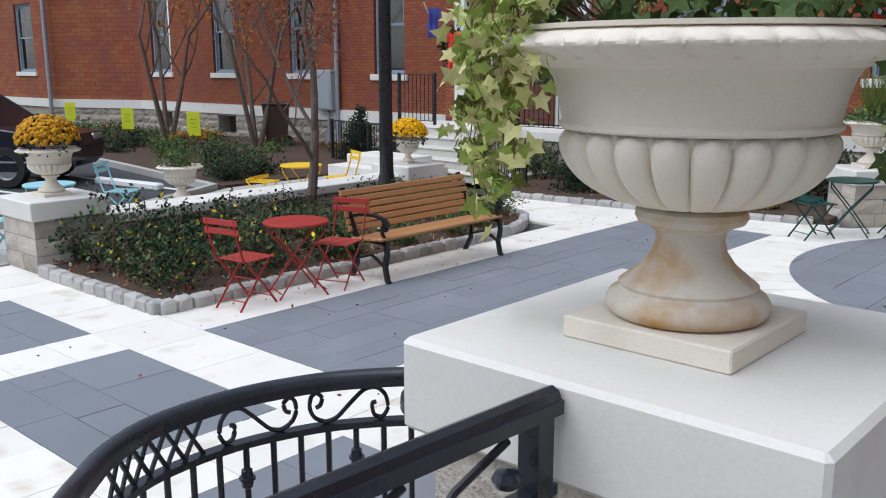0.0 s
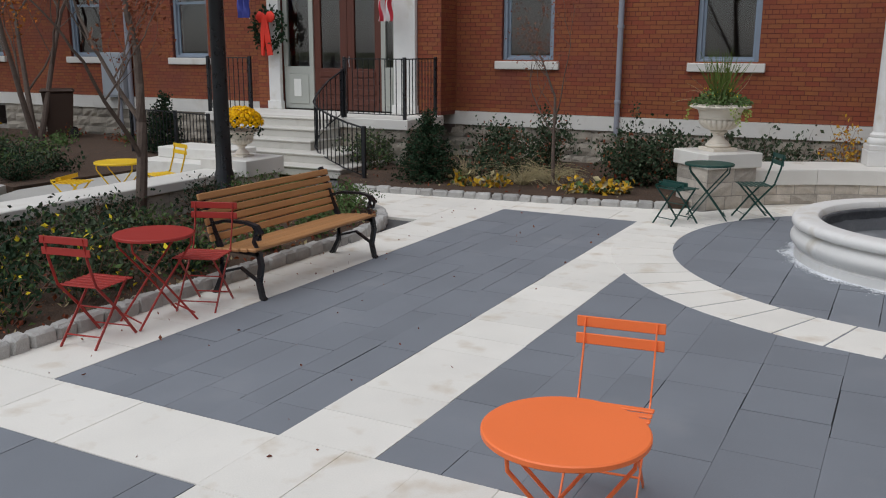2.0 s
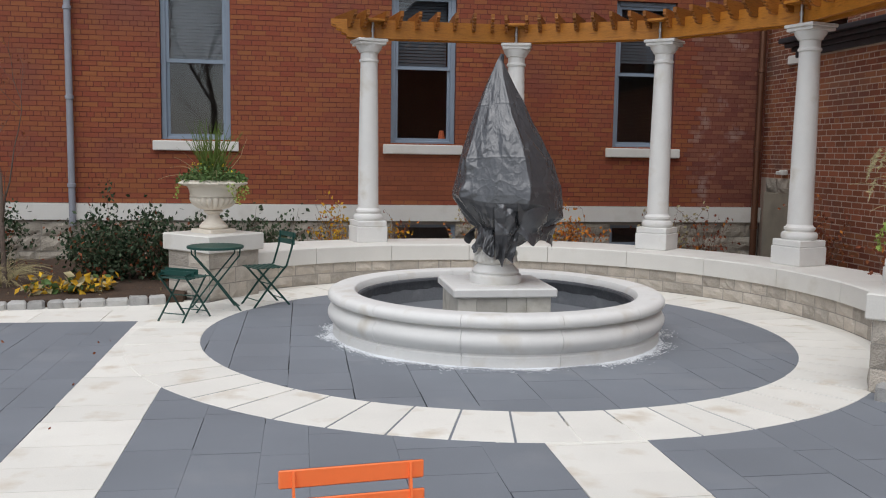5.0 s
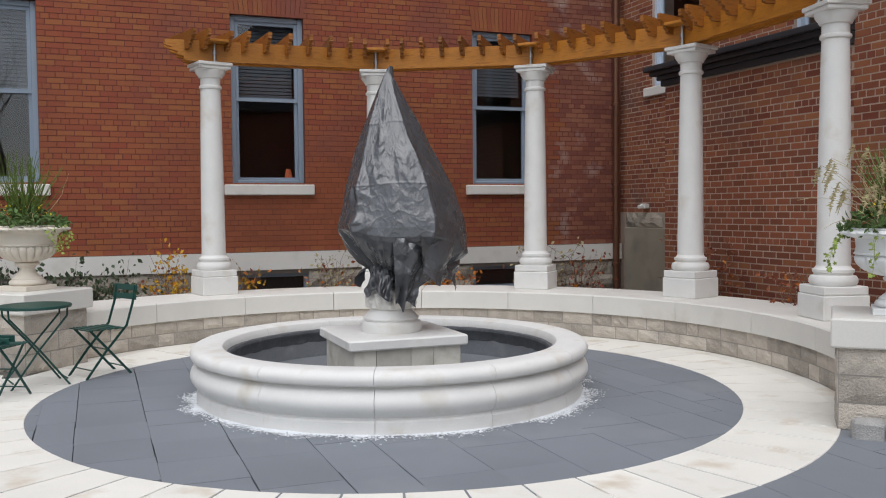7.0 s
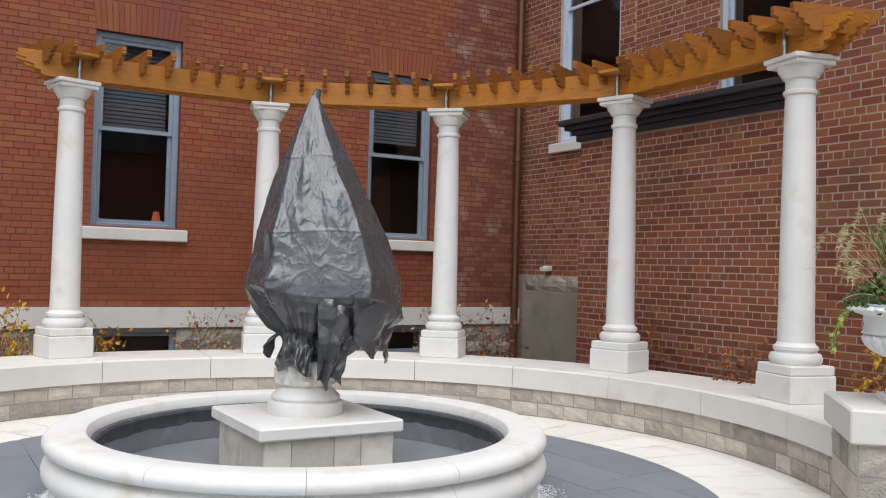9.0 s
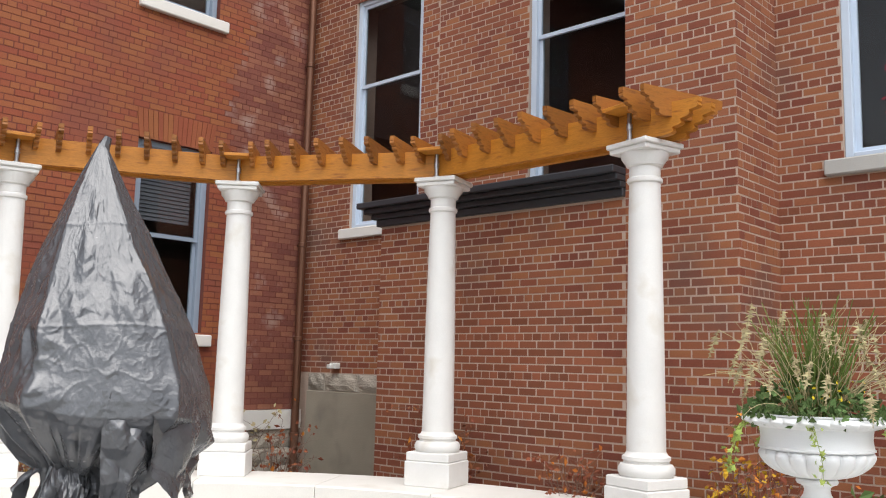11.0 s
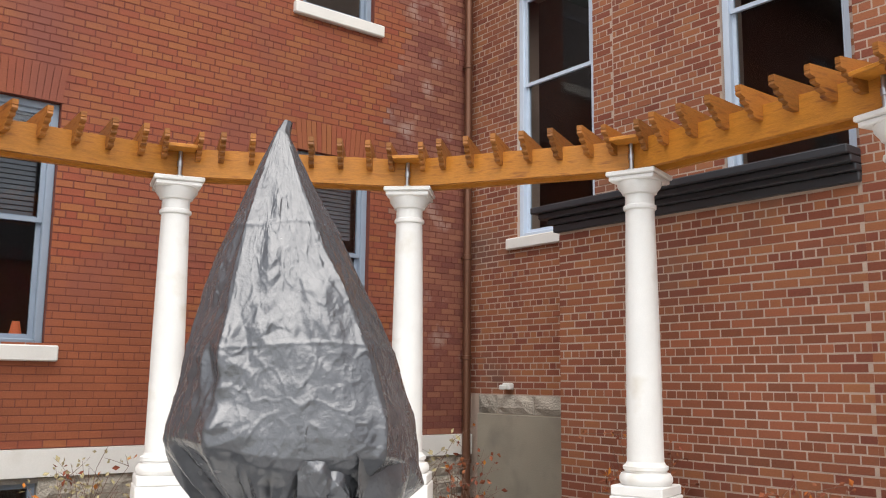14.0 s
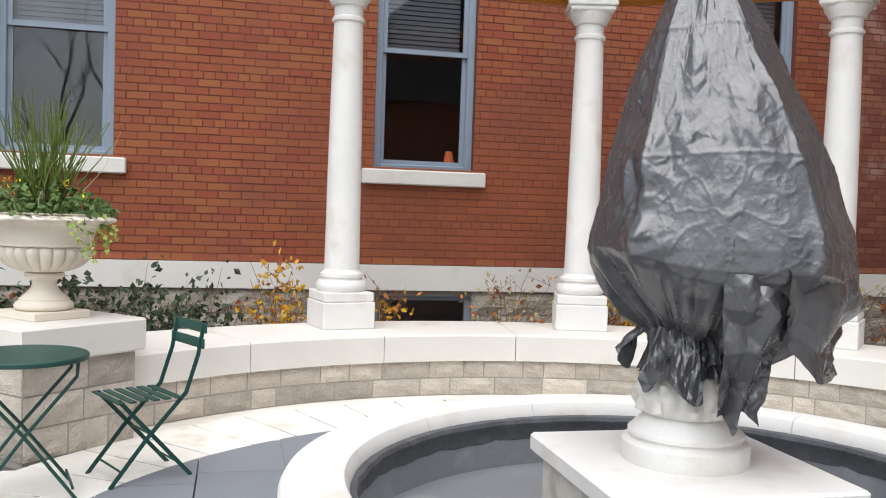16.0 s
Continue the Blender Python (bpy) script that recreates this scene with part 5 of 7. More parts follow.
mum(-5.2, 0.37, 0.76 + 0.52, 0.33, MUM_ORG, "bronze and gold chrysanthemums mounded in the urn", R3)


def ivy_pot(x, y, z, rng):
    t = thing("potted_ivy", "variegated ivy trailing over the urn with dark green foliage", "plants", at=pose(x, y, z))
    vine, lv, dk, rd = M(), M(), M(), M()
    cr = M()
    for a0, n, out, drop, leaves in ((176, 3, 0.42, 0.20, lv), (192, 6, 0.44, 0.36, lv), (206, 7, 0.45, 0.40, lv), (222, 5, 0.43, 0.28, lv), (240, 3, 0.40, 0.12, lv), (150, 2, 0.38, 0.15, lv), (22, 4, 0.43, 0.56, dk), (5, 2, 0.42, 0.3, dk)):
        for i in range(n):
            a = radians(a0 + rng.uniform(-9, 9))
            o, dz, pts = out * rng.uniform(0.85, 1.08), drop * rng.uniform(0.55, 1.05), []
            for j in range(15):
                f = j / 14
                r = 0.22 + (o - 0.22) * min(1.0, f * 2.2) ** 0.7 + rng.gauss(0, 0.008)
                pts.append(Vector((r * math.cos(a + 0.1 * math.sin(5 * f + i)), r * math.sin(a + 0.1 * math.sin(5 * f + i)), 0.03 + 0.12 * math.sin(min(1.0, f * 2.2) * 2.2) - (dz + 0.08) * max(0.0, f - 0.3) / 0.7)))
            vine.tube(pts, 0.0022, 4, r1=0.001, caps=False)
            for p in pts[2:]:
                for q in range(3):
                    (cr if leaves is lv and rng.random() < 0.38 else leaves).leaf(p + Vector((rng.gauss(0, 0.02), rng.gauss(0, 0.02), rng.gauss(0, 0.02))), 0.036, rng, 0, True)
    for i in range(420):
        a, rr = rng.random() * 6.283, 0.33 * math.sqrt(rng.random())
        dk.leaf(Vector((rr * math.cos(a), rr * math.sin(a), 0.0 + 0.2 * rng.random())), 0.04, rng, 0, True)
    for i in range(90):
        a = radians(rng.uniform(-40, 30))
        dk.leaf(Vector((rng.uniform(0.3, 0.42) * math.cos(a), rng.uniform(0.3, 0.42) * math.sin(a), rng.uniform(0.02, 0.14))), 0.036, rng, 0, True)
    for i in range(60):
        a = radians(rng.uniform(-16, 12))
        rd.leaf(Vector((0.36 * math.cos(a) + rng.gauss(0, 0.02), 0.36 * math.sin(a) + rng.gauss(0, 0.02), rng.uniform(0.03, 0.14))), 0.026, rng)
    part("vines", vine, TWIG, t, "", "stuff")
    part("ivy_leaves", lv, L_IVY, t, "yellow-green ivy leaves", "stuff")
    part("cream_leaves", cr, L_CREAM, t, "pale cream ivy leaves", "stuff")
    part("foliage", dk, L_GREEN, t, "", "stuff")
    part("red_ribbon", rd, RIBBON, t, "", "stuff")


ivy_pot(PX, PY, PZ + 0.60, R3)


# ---- folding bistro furniture ----
def bistro_chair(x, y, rot, mat, colour, group, z=0.0, wide=1.0, tall=1.0, folded=False):
    t = thing("bistro_chair", f"{colour} folding metal bistro chair with " + ("its back folded down" if folded else "slatted seat"), "chair", group, pose(x, y, z, 0, 0, rot) @ Matrix.Diagonal((wide, wide, tall, 1)))
    for i in range(6):
        k = M()
        yy = -0.19 + i * 0.062
        k.box(-0.19, yy, 0.437, 0.19, yy + 0.040, 0.447, None, 0.003)
        part("seat_slat", k, mat, t)
    for z0, h in ((0.693, 0.056), (0.776, 0.056)):
        k = M()
        yb = 0.235 + (z0 - 0.45) * 0.16
        if folded:
            yb, z0 = yb - 0.16 - (z0 - 0.69), 0.46 + (z0 - 0.69) * 0.2
        k.box(-0.205, yb - 0.008, z0, 0.205, yb, z0 + h, None, 0.004)
        for s in (-0.165, 0.165):
            k.lathe([(0, 0.004), (0.007, 0.002), (0.007, 0)], 8, (0, 0, 0), pose(s, yb - 0.008, z0 + h / 2, 90))
        part("back_slat", k, mat, t)
    for s in (-0.165, 0.165):
        k = M()
        k.bar(([(s, 0.02, 0.50), (s, 0.20, 0.475)] if folded else [(s, 0.285, 0.825), (s, 0.255, 0.66)]) + [(s, 0.19, 0.46), (s, -0.02, 0.24), (s, -0.215, 0.0)], 0.007, 0.022)
        part("back_leg", k, mat, t)
        k = M()
        s2 = s * 0.9
        k.bar([(s2, -0.17, 0.45), (s2, 0.02, 0.24), (s2, 0.235, 0.0)], 0.007, 0.022)
        part("front_leg", k, mat, t)
    for hw, yy, zz in ((0.165, -0.15, 0.075), (0.15, 0.165, 0.078), (0.16, 0.01, 0.25)):
        k = M()
        k.tube([(-hw, yy, zz), (hw, yy, zz)], 0.006, 6)
        part("stretcher", k, mat, t)
    return t


def bistro_table(x, y, rot, mat, colour, group, r=0.305, h=0.71, z=0.0):
    t = thing("bistro_table", f"round {colour} folding metal bistro table", "table", group, pose(x, y, z, 0, 0, rot))
    k = M()
    k.lathe([(0.0, h), (r - 0.006, h), (r, h - 0.005), (r, h - 0.022), (r - 0.004, h - 0.026), (r - 0.008, h - 0.02), (0.0, h - 0.006)], 64)
    part("tabletop", k, mat, t)
    for s, dz in ((1, 0.0), (-1, 0.0)):
        for o in (-0.14, 0.14):
            k = M()
            k.tube([(s * 0.24, o, h - 0.02), (s * 0.235, o, h - 0.10), (0, o * 1.05, h * 0.46), (-s * 0.24, o * 1.25, 0.0)], 0.009, 8)
            part("leg", k, mat, t)
    for xx in (-0.22, 0.22):
        k = M()
        k.tube([(xx, -0.17, 0.06), (xx, 0.17, 0.06)], 0.007, 6)
        part("stretcher", k, mat, t)
    return t


bistro_table(1.92, -0.69, 30, ORANGE, "bright orange", "orange bistro set", 0.322, 0.715)
bistro_chair(1.84, 0.10, 7, ORANGE, "bright orange", "orange bistro set", 0.0, 1.05, 1.0)
bistro_table(-2.18, 1.28, 70, RED_METAL, "dark red", "red bistro set")
bistro_chair(-2.22, 0.72, 190, RED_METAL, "dark red", "red bistro set")
bistro_chair(-2.15, 1.78, 20, RED_METAL, "dark red", "red bistro set")
bistro_table(0.72, 7.85, 15, GREEN_METAL, "dark green", "green bistro set")
bistro_chair(1.24, 8.14, -62, GREEN_METAL, "dark green", "green bistro set")
bistro_chair(0.45, 7.32, 150, GREEN_METAL, "dark green", "green bistro set", folded=True)
bistro_chair(-5.95, 0.0, 200, BLUE_METAL, "pale blue", "pale blue bistro set")
bistro_table(-6.55, 0.95, 20, BLUE_METAL, "pale blue", "pale blue bistro set")
bistro_chair(-7.1, 2.2, 125, BLUE_METAL, "pale blue", "pale blue bistro set")
bistro_table(-5.88, 4.36, 20, YELLOW_METAL, "yellow", "yellow bistro set")
bistro_chair(-6.45, 4.1, 110, YELLOW_METAL, "yellow", "yellow bistro set", folded=True)
bistro_chair(-6.0, 5.2, -20, YELLOW_METAL, "yellow", "yellow bistro set")


# ---- bench ----
def bench(x, y, rot):
    t = thing("park_bench", "wooden slatted park bench with black cast-iron ends", "bench", at=pose(x, y, 0, 0, 0, rot))
    L2 = 0.965
    for i in range(5):
        k = M()
        k.box(-L2, -0.26 + i * 0.092, 0.425 - 0.008 * i, L2, -0.18 + i * 0.092, 0.455 - 0.008 * i, None, 0.008)
        part("seat_slat", k, BENCH_WOOD, t)
    for i in range(6):
        k = M()
        k.box(-L2, -0.015, 0, L2, 0.015, 0.062, pose(0, 0.215 + i * 0.024, 0.47 + i * 0.070, -18), 0.008)
        part("back_slat", k, BENCH_WOOD, t)
    for s in (-0.9, 0.9):
        k = M()
        k.bar([(s, -0.30, 0.0), (s, -0.27, 0.02), (s, -0.24, 0.15), (s, -0.27, 0.30), (s, -0.25, 0.42)], 0.045, 0.04)
        part("front_leg", k, IRON, t)
        k = M()
        k.bar([(s, 0.27, 0.0), (s, 0.24, 0.02), (s, 0.17, 0.15), (s, 0.16, 0.40), (s, 0.24, 0.55), (s, 0.38, 0.90)], 0.045, 0.04)
        part("rear_leg", k, IRON, t)
        k = M()
        k.bar([(s, 0.27, 0.62), (s, 0.10, 0.66), (s, -0.12, 0.665), (s, -0.24, 0.64), (s, -0.29, 0.58), (s, -0.26, 0.53), (s, -0.21, 0.55)], 0.05, 0.025)
        k.bar([(s, -0.25, 0.42), (s, -0.20, 0.50), (s, -0.23, 0.6), (s, -0.2, 0.65)], 0.03, 0.025)
        part("armrest", k, IRON, t)
        k = M()
        k.bar([(s, -0.26, 0.40), (s, 0.0, 0.41), (s, 0.17, 0.40)], 0.045, 0.035)
        k.bar([(s, -0.23, 0.16), (s, -0.05, 0.26), (s, 0.16, 0.2)], 0.03, 0.022)
        part("end_frame", k, IRON, t)
    return t


bench(-2.10, 3.03, 90)


# ---- kerbs, beds and low walls ----
def kerb(label, pts, rng, w=0.13, h=0.115):
    """A run of rough granite cobbles along a line."""
    t = tagged(new("kerb"), label, "kerb", kind="structure")
    pts = [Vector((*p, 0)) for p in pts]
    for a, b in zip(pts, pts[1:]):
        d = b - a
        ln, u = d.length, 0.0
        ang = math.degrees(math.atan2(d.y, d.x))
        while u < ln - 0.03:
            s = min(rng.uniform(0.15, 0.26), ln - u)
            k = M()
            k.box(-s / 2 + 0.004, -w / 2, -0.03, s / 2 - 0.004, w / 2, h, None, 0.022)
            k.v = [(x + rng.gauss(0, 0.005), y + rng.gauss(0, 0.005), z + rng.gauss(0, 0.004)) for x, y, z in k.v]
            p = a + d * ((u + s / 2) / ln)
            ob = part("cobble", k, COBBLE, t)
            ob.matrix_basis = pose(p.x, p.y, rng.uniform(-0.008, 0.008), 0, 0, ang + rng.uniform(-3, 3))
            u += s
    return t


R4 = random.Random(23)
kerb("rough grey granite cobble kerb round the bench bed", [(-4.74, 0.0), (-2.52, 0.02), (-2.50, 4.6), (-2.56, 5.1), (-2.72, 5.55), (-3.0, 5.95), (-3.4, 6.2), (-4.2, 6.3)], R4)
kerb("rough grey granite cobble kerb of the house bed", [(-4.5, 7.62), (-3.4, 7.74), (-2.3, 7.88), (-1.1, 8.06), (0.12, 8.30)], R4, 0.13, 0.09)
kerb("white cobbles at the foot of the pedestal", [(5.82, 3.70), (6.18, 3.40)], R4)


def bed(name, poly, z, label, rng):
    """Mounded soil with scraps of mulch and fallen leaves."""
    k = M()
    k.prism(poly, -0.08, z)
    t = setting(name, k, SOIL, label, "soil bed")
    xs, ys = [p[0] for p in poly], [p[1] for p in poly]
    lt = M()
    lt2 = M()
    for i in range(1500):
        p = Vector((rng.uniform(min(xs), max(xs)), rng.uniform(min(ys), max(ys)), z + 0.012))
        inside = False
        for (xa, ya), (xb, yb) in zip(poly, poly[1:] + poly[:1]):
            if (ya > p.y) != (yb > p.y) and p.x < (xb - xa) * (p.y - ya) / (yb - ya) + xa:
                inside = not inside
        if inside:
            (lt if i % 3 else lt2).leaf(p, 0.055, rng, 0.6)
    part("leaf_litter", lt, L_RUST, t, "", "stuff")
    part("mulch", lt2, L_STRAW, t, "", "stuff")


bed("soil_bench_bed", [(-5.0, 0.05), (-2.55, 0.08), (-2.55, 4.6), (-2.62, 5.1), (-2.78, 5.5), (-3.05, 5.88), (-3.5, 6.12), (-5.0, 6.2)], 0.09, "mulched soil of the bench flower bed", R4)
bed("soil_house_bed", [(-5.2, 8.2), (-4.6, 7.68), (-3.4, 7.80), (-2.3, 7.94), (-1.1, 8.12), (0.3, 8.38), (0.3, 9.3), (1.0, 9.6), (1.4, 10.2), (2.2, 10.9), (4.6, 11.2), (6.8, 10.3), (8.2, 8.6), (8.45, 6.0), (8.45, 4.0), (9.2, 4.0), (9.3, 11.98), (-4.95, 11.98), (-4.95, 10.05), (-6.3, 10.05), (-6.3, 9.15), (-5.6, 9.1)], 0.08, "mulched soil along the house wall", R4)
k = M()
k.box(-5.42, 0.78, -0.1, -4.98, 5.6, 0.40)
wl = setting("wall_low", k, STONE_BED, "low garden wall with a broad white coping", "low wall")
block_courses(wl, R4, lambda u, z, o: Vector((-4.98 + o, 0.78 + u, z)), 4.8, [(0.0, 0.2), (0.2, 0.39)], STONE, lmin=0.25, lmax=0.5)
k = M()
k.box(-5.48, 0.75, 0.40, -4.92, 5.65, 0.52, None, 0.012)
part("coping", k, LIME, wl)
pedestal(-5.15, 5.85, 0, 0.66, 0.40, 0, "low pale stone pedestal ending the garden wall", 0.22)
urn(-5.15, 5.85, 0.66, 0.62, URN, "small carved stone urn on the low pedestal")
mum(-5.15, 5.85, 0.66 + 0.37, 0.30, MUM_YEL, "bright yellow chrysanthemums in a round mound", R4)

# lamp post
t = thing("lamp_post", "tall black cast-iron street lamp post in the flower bed", "lamp post", at=pose(-4.6, 4.85, 0.08))
k = M()
k.lathe([(0.0, 0.0), (0.17, 0.0), (0.17, 0.12), (0.14, 0.16), (0.12, 0.5), (0.10, 0.56), (0.095, 1.0), (0.085, 3.6), (0.10, 3.65), (0.06, 3.75)], 20)
part("shaft", k, IRON, t)
k = M()
k.lathe([(0.06, 3.75), (0.13, 3.9), (0.19, 4.15), (0.17, 4.4), (0.05, 4.55), (0.0, 4.6)], 20)
part("lantern", k, WHITE_PAINT, t, "pale acorn-shaped globe")


# ---- trees ----
def tree(name, label, x, y, z, trunks, h, spread, leaf_mat, leaves, leaf_size, rng, bare=0.5, droop=0.0, r=0.07, fork=0.5):
    """Tapered trunks that fork into limbs and twigs, with single leaves near the tips."""
    t = thing(name, label, "tree", at=pose(x, y, z))
    tr, lm, lf = M(), M(), M()
    tips = []

    def grow(p, d, ln, r, depth):
        pts = [p]
        n = 5
        for i in range(n):
            wob = 0.03 if depth == 0 else 0.11
            d = (d + Vector((rng.gauss(0, wob), rng.gauss(0, wob), 0.04 - droop * 0.05))).normalized()
            pts.append(pts[-1] + d * ln / n)
        (tr if depth == 0 else lm).tube(pts, r, 8 if depth == 0 else 5, r1=r * 0.55, caps=False)
        if depth >= 4:
            tips.extend(pts[2:])
            return
        kids = 3 if depth < 2 else 3
        for i in range(kids):
            s = pts[-1] if i == 0 else rng.choice(pts[2:])
            a = rng.random() * 6.283
            side = Vector((math.cos(a), math.sin(a), rng.uniform(0.0, 0.6)))
            grow(s, (d * 0.8 + side * (0.75 if i else 0.35)).normalized(), ln * rng.uniform(0.5, 0.75), r * (0.55 if i == 0 else 0.4), depth + 1)
    for i in range(trunks):
        a = i * 6.283 / trunks + 0.7
        lean = Vector((math.cos(a), math.sin(a), 0)) * (0.28 if trunks > 1 else 0.03)
        grow(Vector((0.06 * math.cos(a), 0.06 * math.sin(a), -0.05)) if trunks > 1 else Vector((0, 0, -0.05)), Vector((0, 0, 1)) + lean, h * fork, r, 0)
    for i in range(leaves):
        p = rng.choice(tips)
        lf.leaf(p + Vector((rng.gauss(0, 0.06), rng.gauss(0, 0.06), rng.gauss(0, 0.06))), leaf_size, rng)
    part("trunk", tr, BARK, t)
    part("branching", lm, BARK, t, "", "stuff")
    if lf.v:
        part("crown", lf, leaf_mat, t, "", "stuff")
    return t


R5 = random.Random(41)
tree("young_tree", "slender street tree with sparse rust-coloured leaves", -4.75, 3.6, 0.08, 1, 4.4, 1, L_RUST, 1700, 0.055, R5, r=0.075, fork=0.48)
tree("garden_tree", "multi-stemmed small tree with thin orange autumn leaves", -15.0, 10.3, 0, 3, 6.0, 1, L_ORG, 2600, 0.085, R5, r=0.075)
tree("garden_tree", "multi-stemmed small tree with thin orange autumn leaves", -18.8, 10.0, 0, 3, 6.2, 1, L_ORG, 2600, 0.085, R5, r=0.08)
tree("sapling", "thin bare sapling with a few dry leaves beside the house", -1.85, 9.1, 0.06, 1, 3.9, 1, L_RUST, 420, 0.04, random.Random(12), r=0.034, fork=0.36)
tree("red_tree", "small tree with crimson autumn leaves by the wing window", 7.05, 2.05, -0.3, 1, 3.95, 1, L_RED, 3600, 0.054, random.Random(3), r=0.045, fork=0.46)

# ---- plants ----
for x, y in ((-5.75, 9.55), (-5.3, 9.3), (-5.35, 9.8)):
    bush("green_shrub", "loose green shrub behind the curved step railing", "shrub", x, y, 0.06, 0.35, 0.3, 0.7, L_ROSE, 420, 0.065, R5, 14, extra=((L_GREEN, 120),))
bush("cone_shrub", "dense clipped dark green conical evergreen", "shrub", -3.82, 8.72, 0.06, 0.56, 0.56, 1.12, L_DARK, 8000, 0.05, R5, 240, fill=0.16, cone=True)
for x, y, h, n in ((-3.0, 9.8, 1.1, 1500), (-2.5, 10.3, 1.2, 1400), (-0.75, 9.7, 1.05, 1700), (-0.25, 10.0, 1.05, 1300), (-1.1, 10.2, 0.95, 1000), (-3.4, 10.5, 0.9, 900), (-2.85, 9.25, 0.7, 700), (0.05, 9.7, 0.8, 700)):
    bush("rose_shrub", "loose dull green and bronze shrub in the house bed", "shrub", x, y, 0.06, 0.5, 0.45, h, L_ROSE, n * 3 // 4, 0.068, R5, 20, extra=((L_RUST, n // 14), (L_DARK, n // 3)))
for x, y in ((-0.1, 10.3), (0.5, 10.5), (1.55, 10.75), (1.1, 10.9)):
    bush("rose_shrub", "leafy dark green shrub behind the stone urn", "shrub", x, y, 0.06, 0.4, 0.35, 0.95, L_ROSE, 520, 0.075, R5, 14)
for x, y, r in ((-3.05, 8.45, 0.26), (-2.55, 8.5, 0.2), (-1.35, 8.62, 0.26), (-1.0, 8.7, 0.24), (-0.72, 8.75, 0.18)):
    bush("hosta", "low clump of yellowing hosta leaves at the kerb", "plant", x, y, 0.07, r, r, 0.2, L_YEL, 60, 0.11, R5, 12, extra=((L_STRAW, 40), (L_GREEN, 30)), fill=0.5)
for x, y in ((-2.3, 8.95), (-2.0, 9.3), (-3.4, 9.3)):
    t = thing("ornamental_grass", "arching clump of dry tan ornamental grass", "grass", at=pose(x, y, 0.06))
    k = M()
    for i in range(170):
        a = R5.random() * 6.283
        sprig(k, (0.06 * math.cos(a), 0.06 * math.sin(a), 0), (0.5 * math.cos(a), 0.5 * math.sin(a), 1), R5.uniform(0.4, 0.75), R5, 1.6, 0.003, 6)
    part("blades", k, L_STRAW, t, "", "stuff")
for x, y, h, m, n in ((2.1, 10.95, 0.92, L_YEL, 230), (3.0, 11.1, 0.72, L_YEL, 110), (4.2, 11.05, 0.85, L_STRAW, 150), (5.35, 10.95, 0.98, L_YEL, 260), (5.8, 10.7, 0.85, L_ORG, 240), (6.95, 10.1, 1.0, L_STRAW, 170), (7.3, 9.7, 0.9, L_RUST, 120), (8.1, 8.2, 1.15, L_RUST, 230), (8.1, 6.6, 0.9, L_RUST, 140), (8.05, 5.0, 1.1, L_YEL, 240), (7.75, 4.6, 1.05, L_RUST, 200)):
    bush("autumn_shrub", "thin twiggy shrub with yellow and orange autumn leaves", "shrub", x, y, 0.06, 0.30, 0.28, h + 0.2, m, n * 3 // 2, 0.062, R5, 26, extra=((L_RUST, n // 4), (L_ORG, n // 4)), fill=0.2)
for x, y in ((7.6, 3.6), (8.3, 3.7), (8.9, 3.2), (8.2, 2.9)):
    bush("green_shrub", "loose green shrub against the brick wing", "shrub", x, y, 0.0, 0.5, 0.45, 0.95, L_GREEN, 620, 0.09, R5, 18)
# bench bed
for i in range(16):
    x, y = -4.55 + (i % 4) * 0.52 + R5.uniform(-0.15, 0.15), 0.45 + (i // 4) * 0.55 + R5.uniform(-0.15, 0.15)
    bush("rose_bush", "green rose bush with small yellow blossoms in the bed", "shrub", x, y, 0.08, 0.40, 0.40, R5.uniform(0.25, 0.9), L_ROSE if i % 3 else L_DARK, 300, 0.062, R5, 12, extra=((BLOOM_YEL, 14), (L_GREEN, 70), (L_DARK, 60)))
for x, y, h in ((-4.35, 2.85, 0.6), (-3.9, 3.0, 0.45), (-4.3, 4.3, 0.65), (-4.0, 4.7, 0.6), (-4.1, 5.4, 0.55), (-3.5, 5.2, 0.5), (-3.3, 5.6, 0.45)):
    bush("boxwood", "rounded dark green boxwood shrub in the bed", "shrub", x, y, 0.08, 0.42, 0.42, h, L_DARK if x < -4.2 else L_GREEN, 1500, 0.04, R5, 36, fill=0.22)
for x, y in ((-2.85, 3.4), (-2.9, 2.6), (-2.8, 4.2), (-2.85, 4.85)):
    bush("perennial", "green leafy perennial behind the bench", "plant", x, y, 0.08, 0.3, 0.3, 0.45, L_GREEN, 420, 0.055, R5, 14)


lt = M()
for i in range(70):
    lt.leaf(Vector((R5.uniform(-2.4, 0.4) if i % 3 else R5.uniform(-2.45, -1.9), R5.uniform(-1.5, 7.6), 0.012)), 0.035, R5, 0.7)
tagged(part("fallen_leaf_litter", lt, L_RUST), "brown fallen leaves scattered on the paving", "leaves", kind="stuff")


# ---- the house entrance ----
YE = 11.35
k = M()
wall_boxes(k, -9.3, -4.98, 0.88, 9.2, [(-8.7, -5.95, 0.88, 4.1)], 0.6, pose(0, YE, 0))
ent = setting("wall_entrance", k, MORTAR_RED, "projecting red brick entrance wall")
brick_face(ent, brick_rows(-5.48, -4.98, 0.95, 6.5, [], 0.0755, 0.215, R5, 6, 0.009) + brick_rows(-9.3, -8.95, 0.95, 6.5, [], 0.0755, 0.215, R5, 6, 0.009) + brick_rows(-8.95, -5.48, 4.5, 6.5, [], 0.0755, 0.215, R5, 6, 0.009), pose(0, YE, 0), BRICK_RED, BRICK_ONE, None, 0.003, R5)
brick_face(ent, brick_rows(0, 0.64, 0.95, 6.5, [], 0.0755, 0.215, R5, 6, 0.009), pose(-4.98, YE, 0, 0, 0, 90), BRICK_RED, BRICK_ONE, None, 0.003, R5)
k = M()
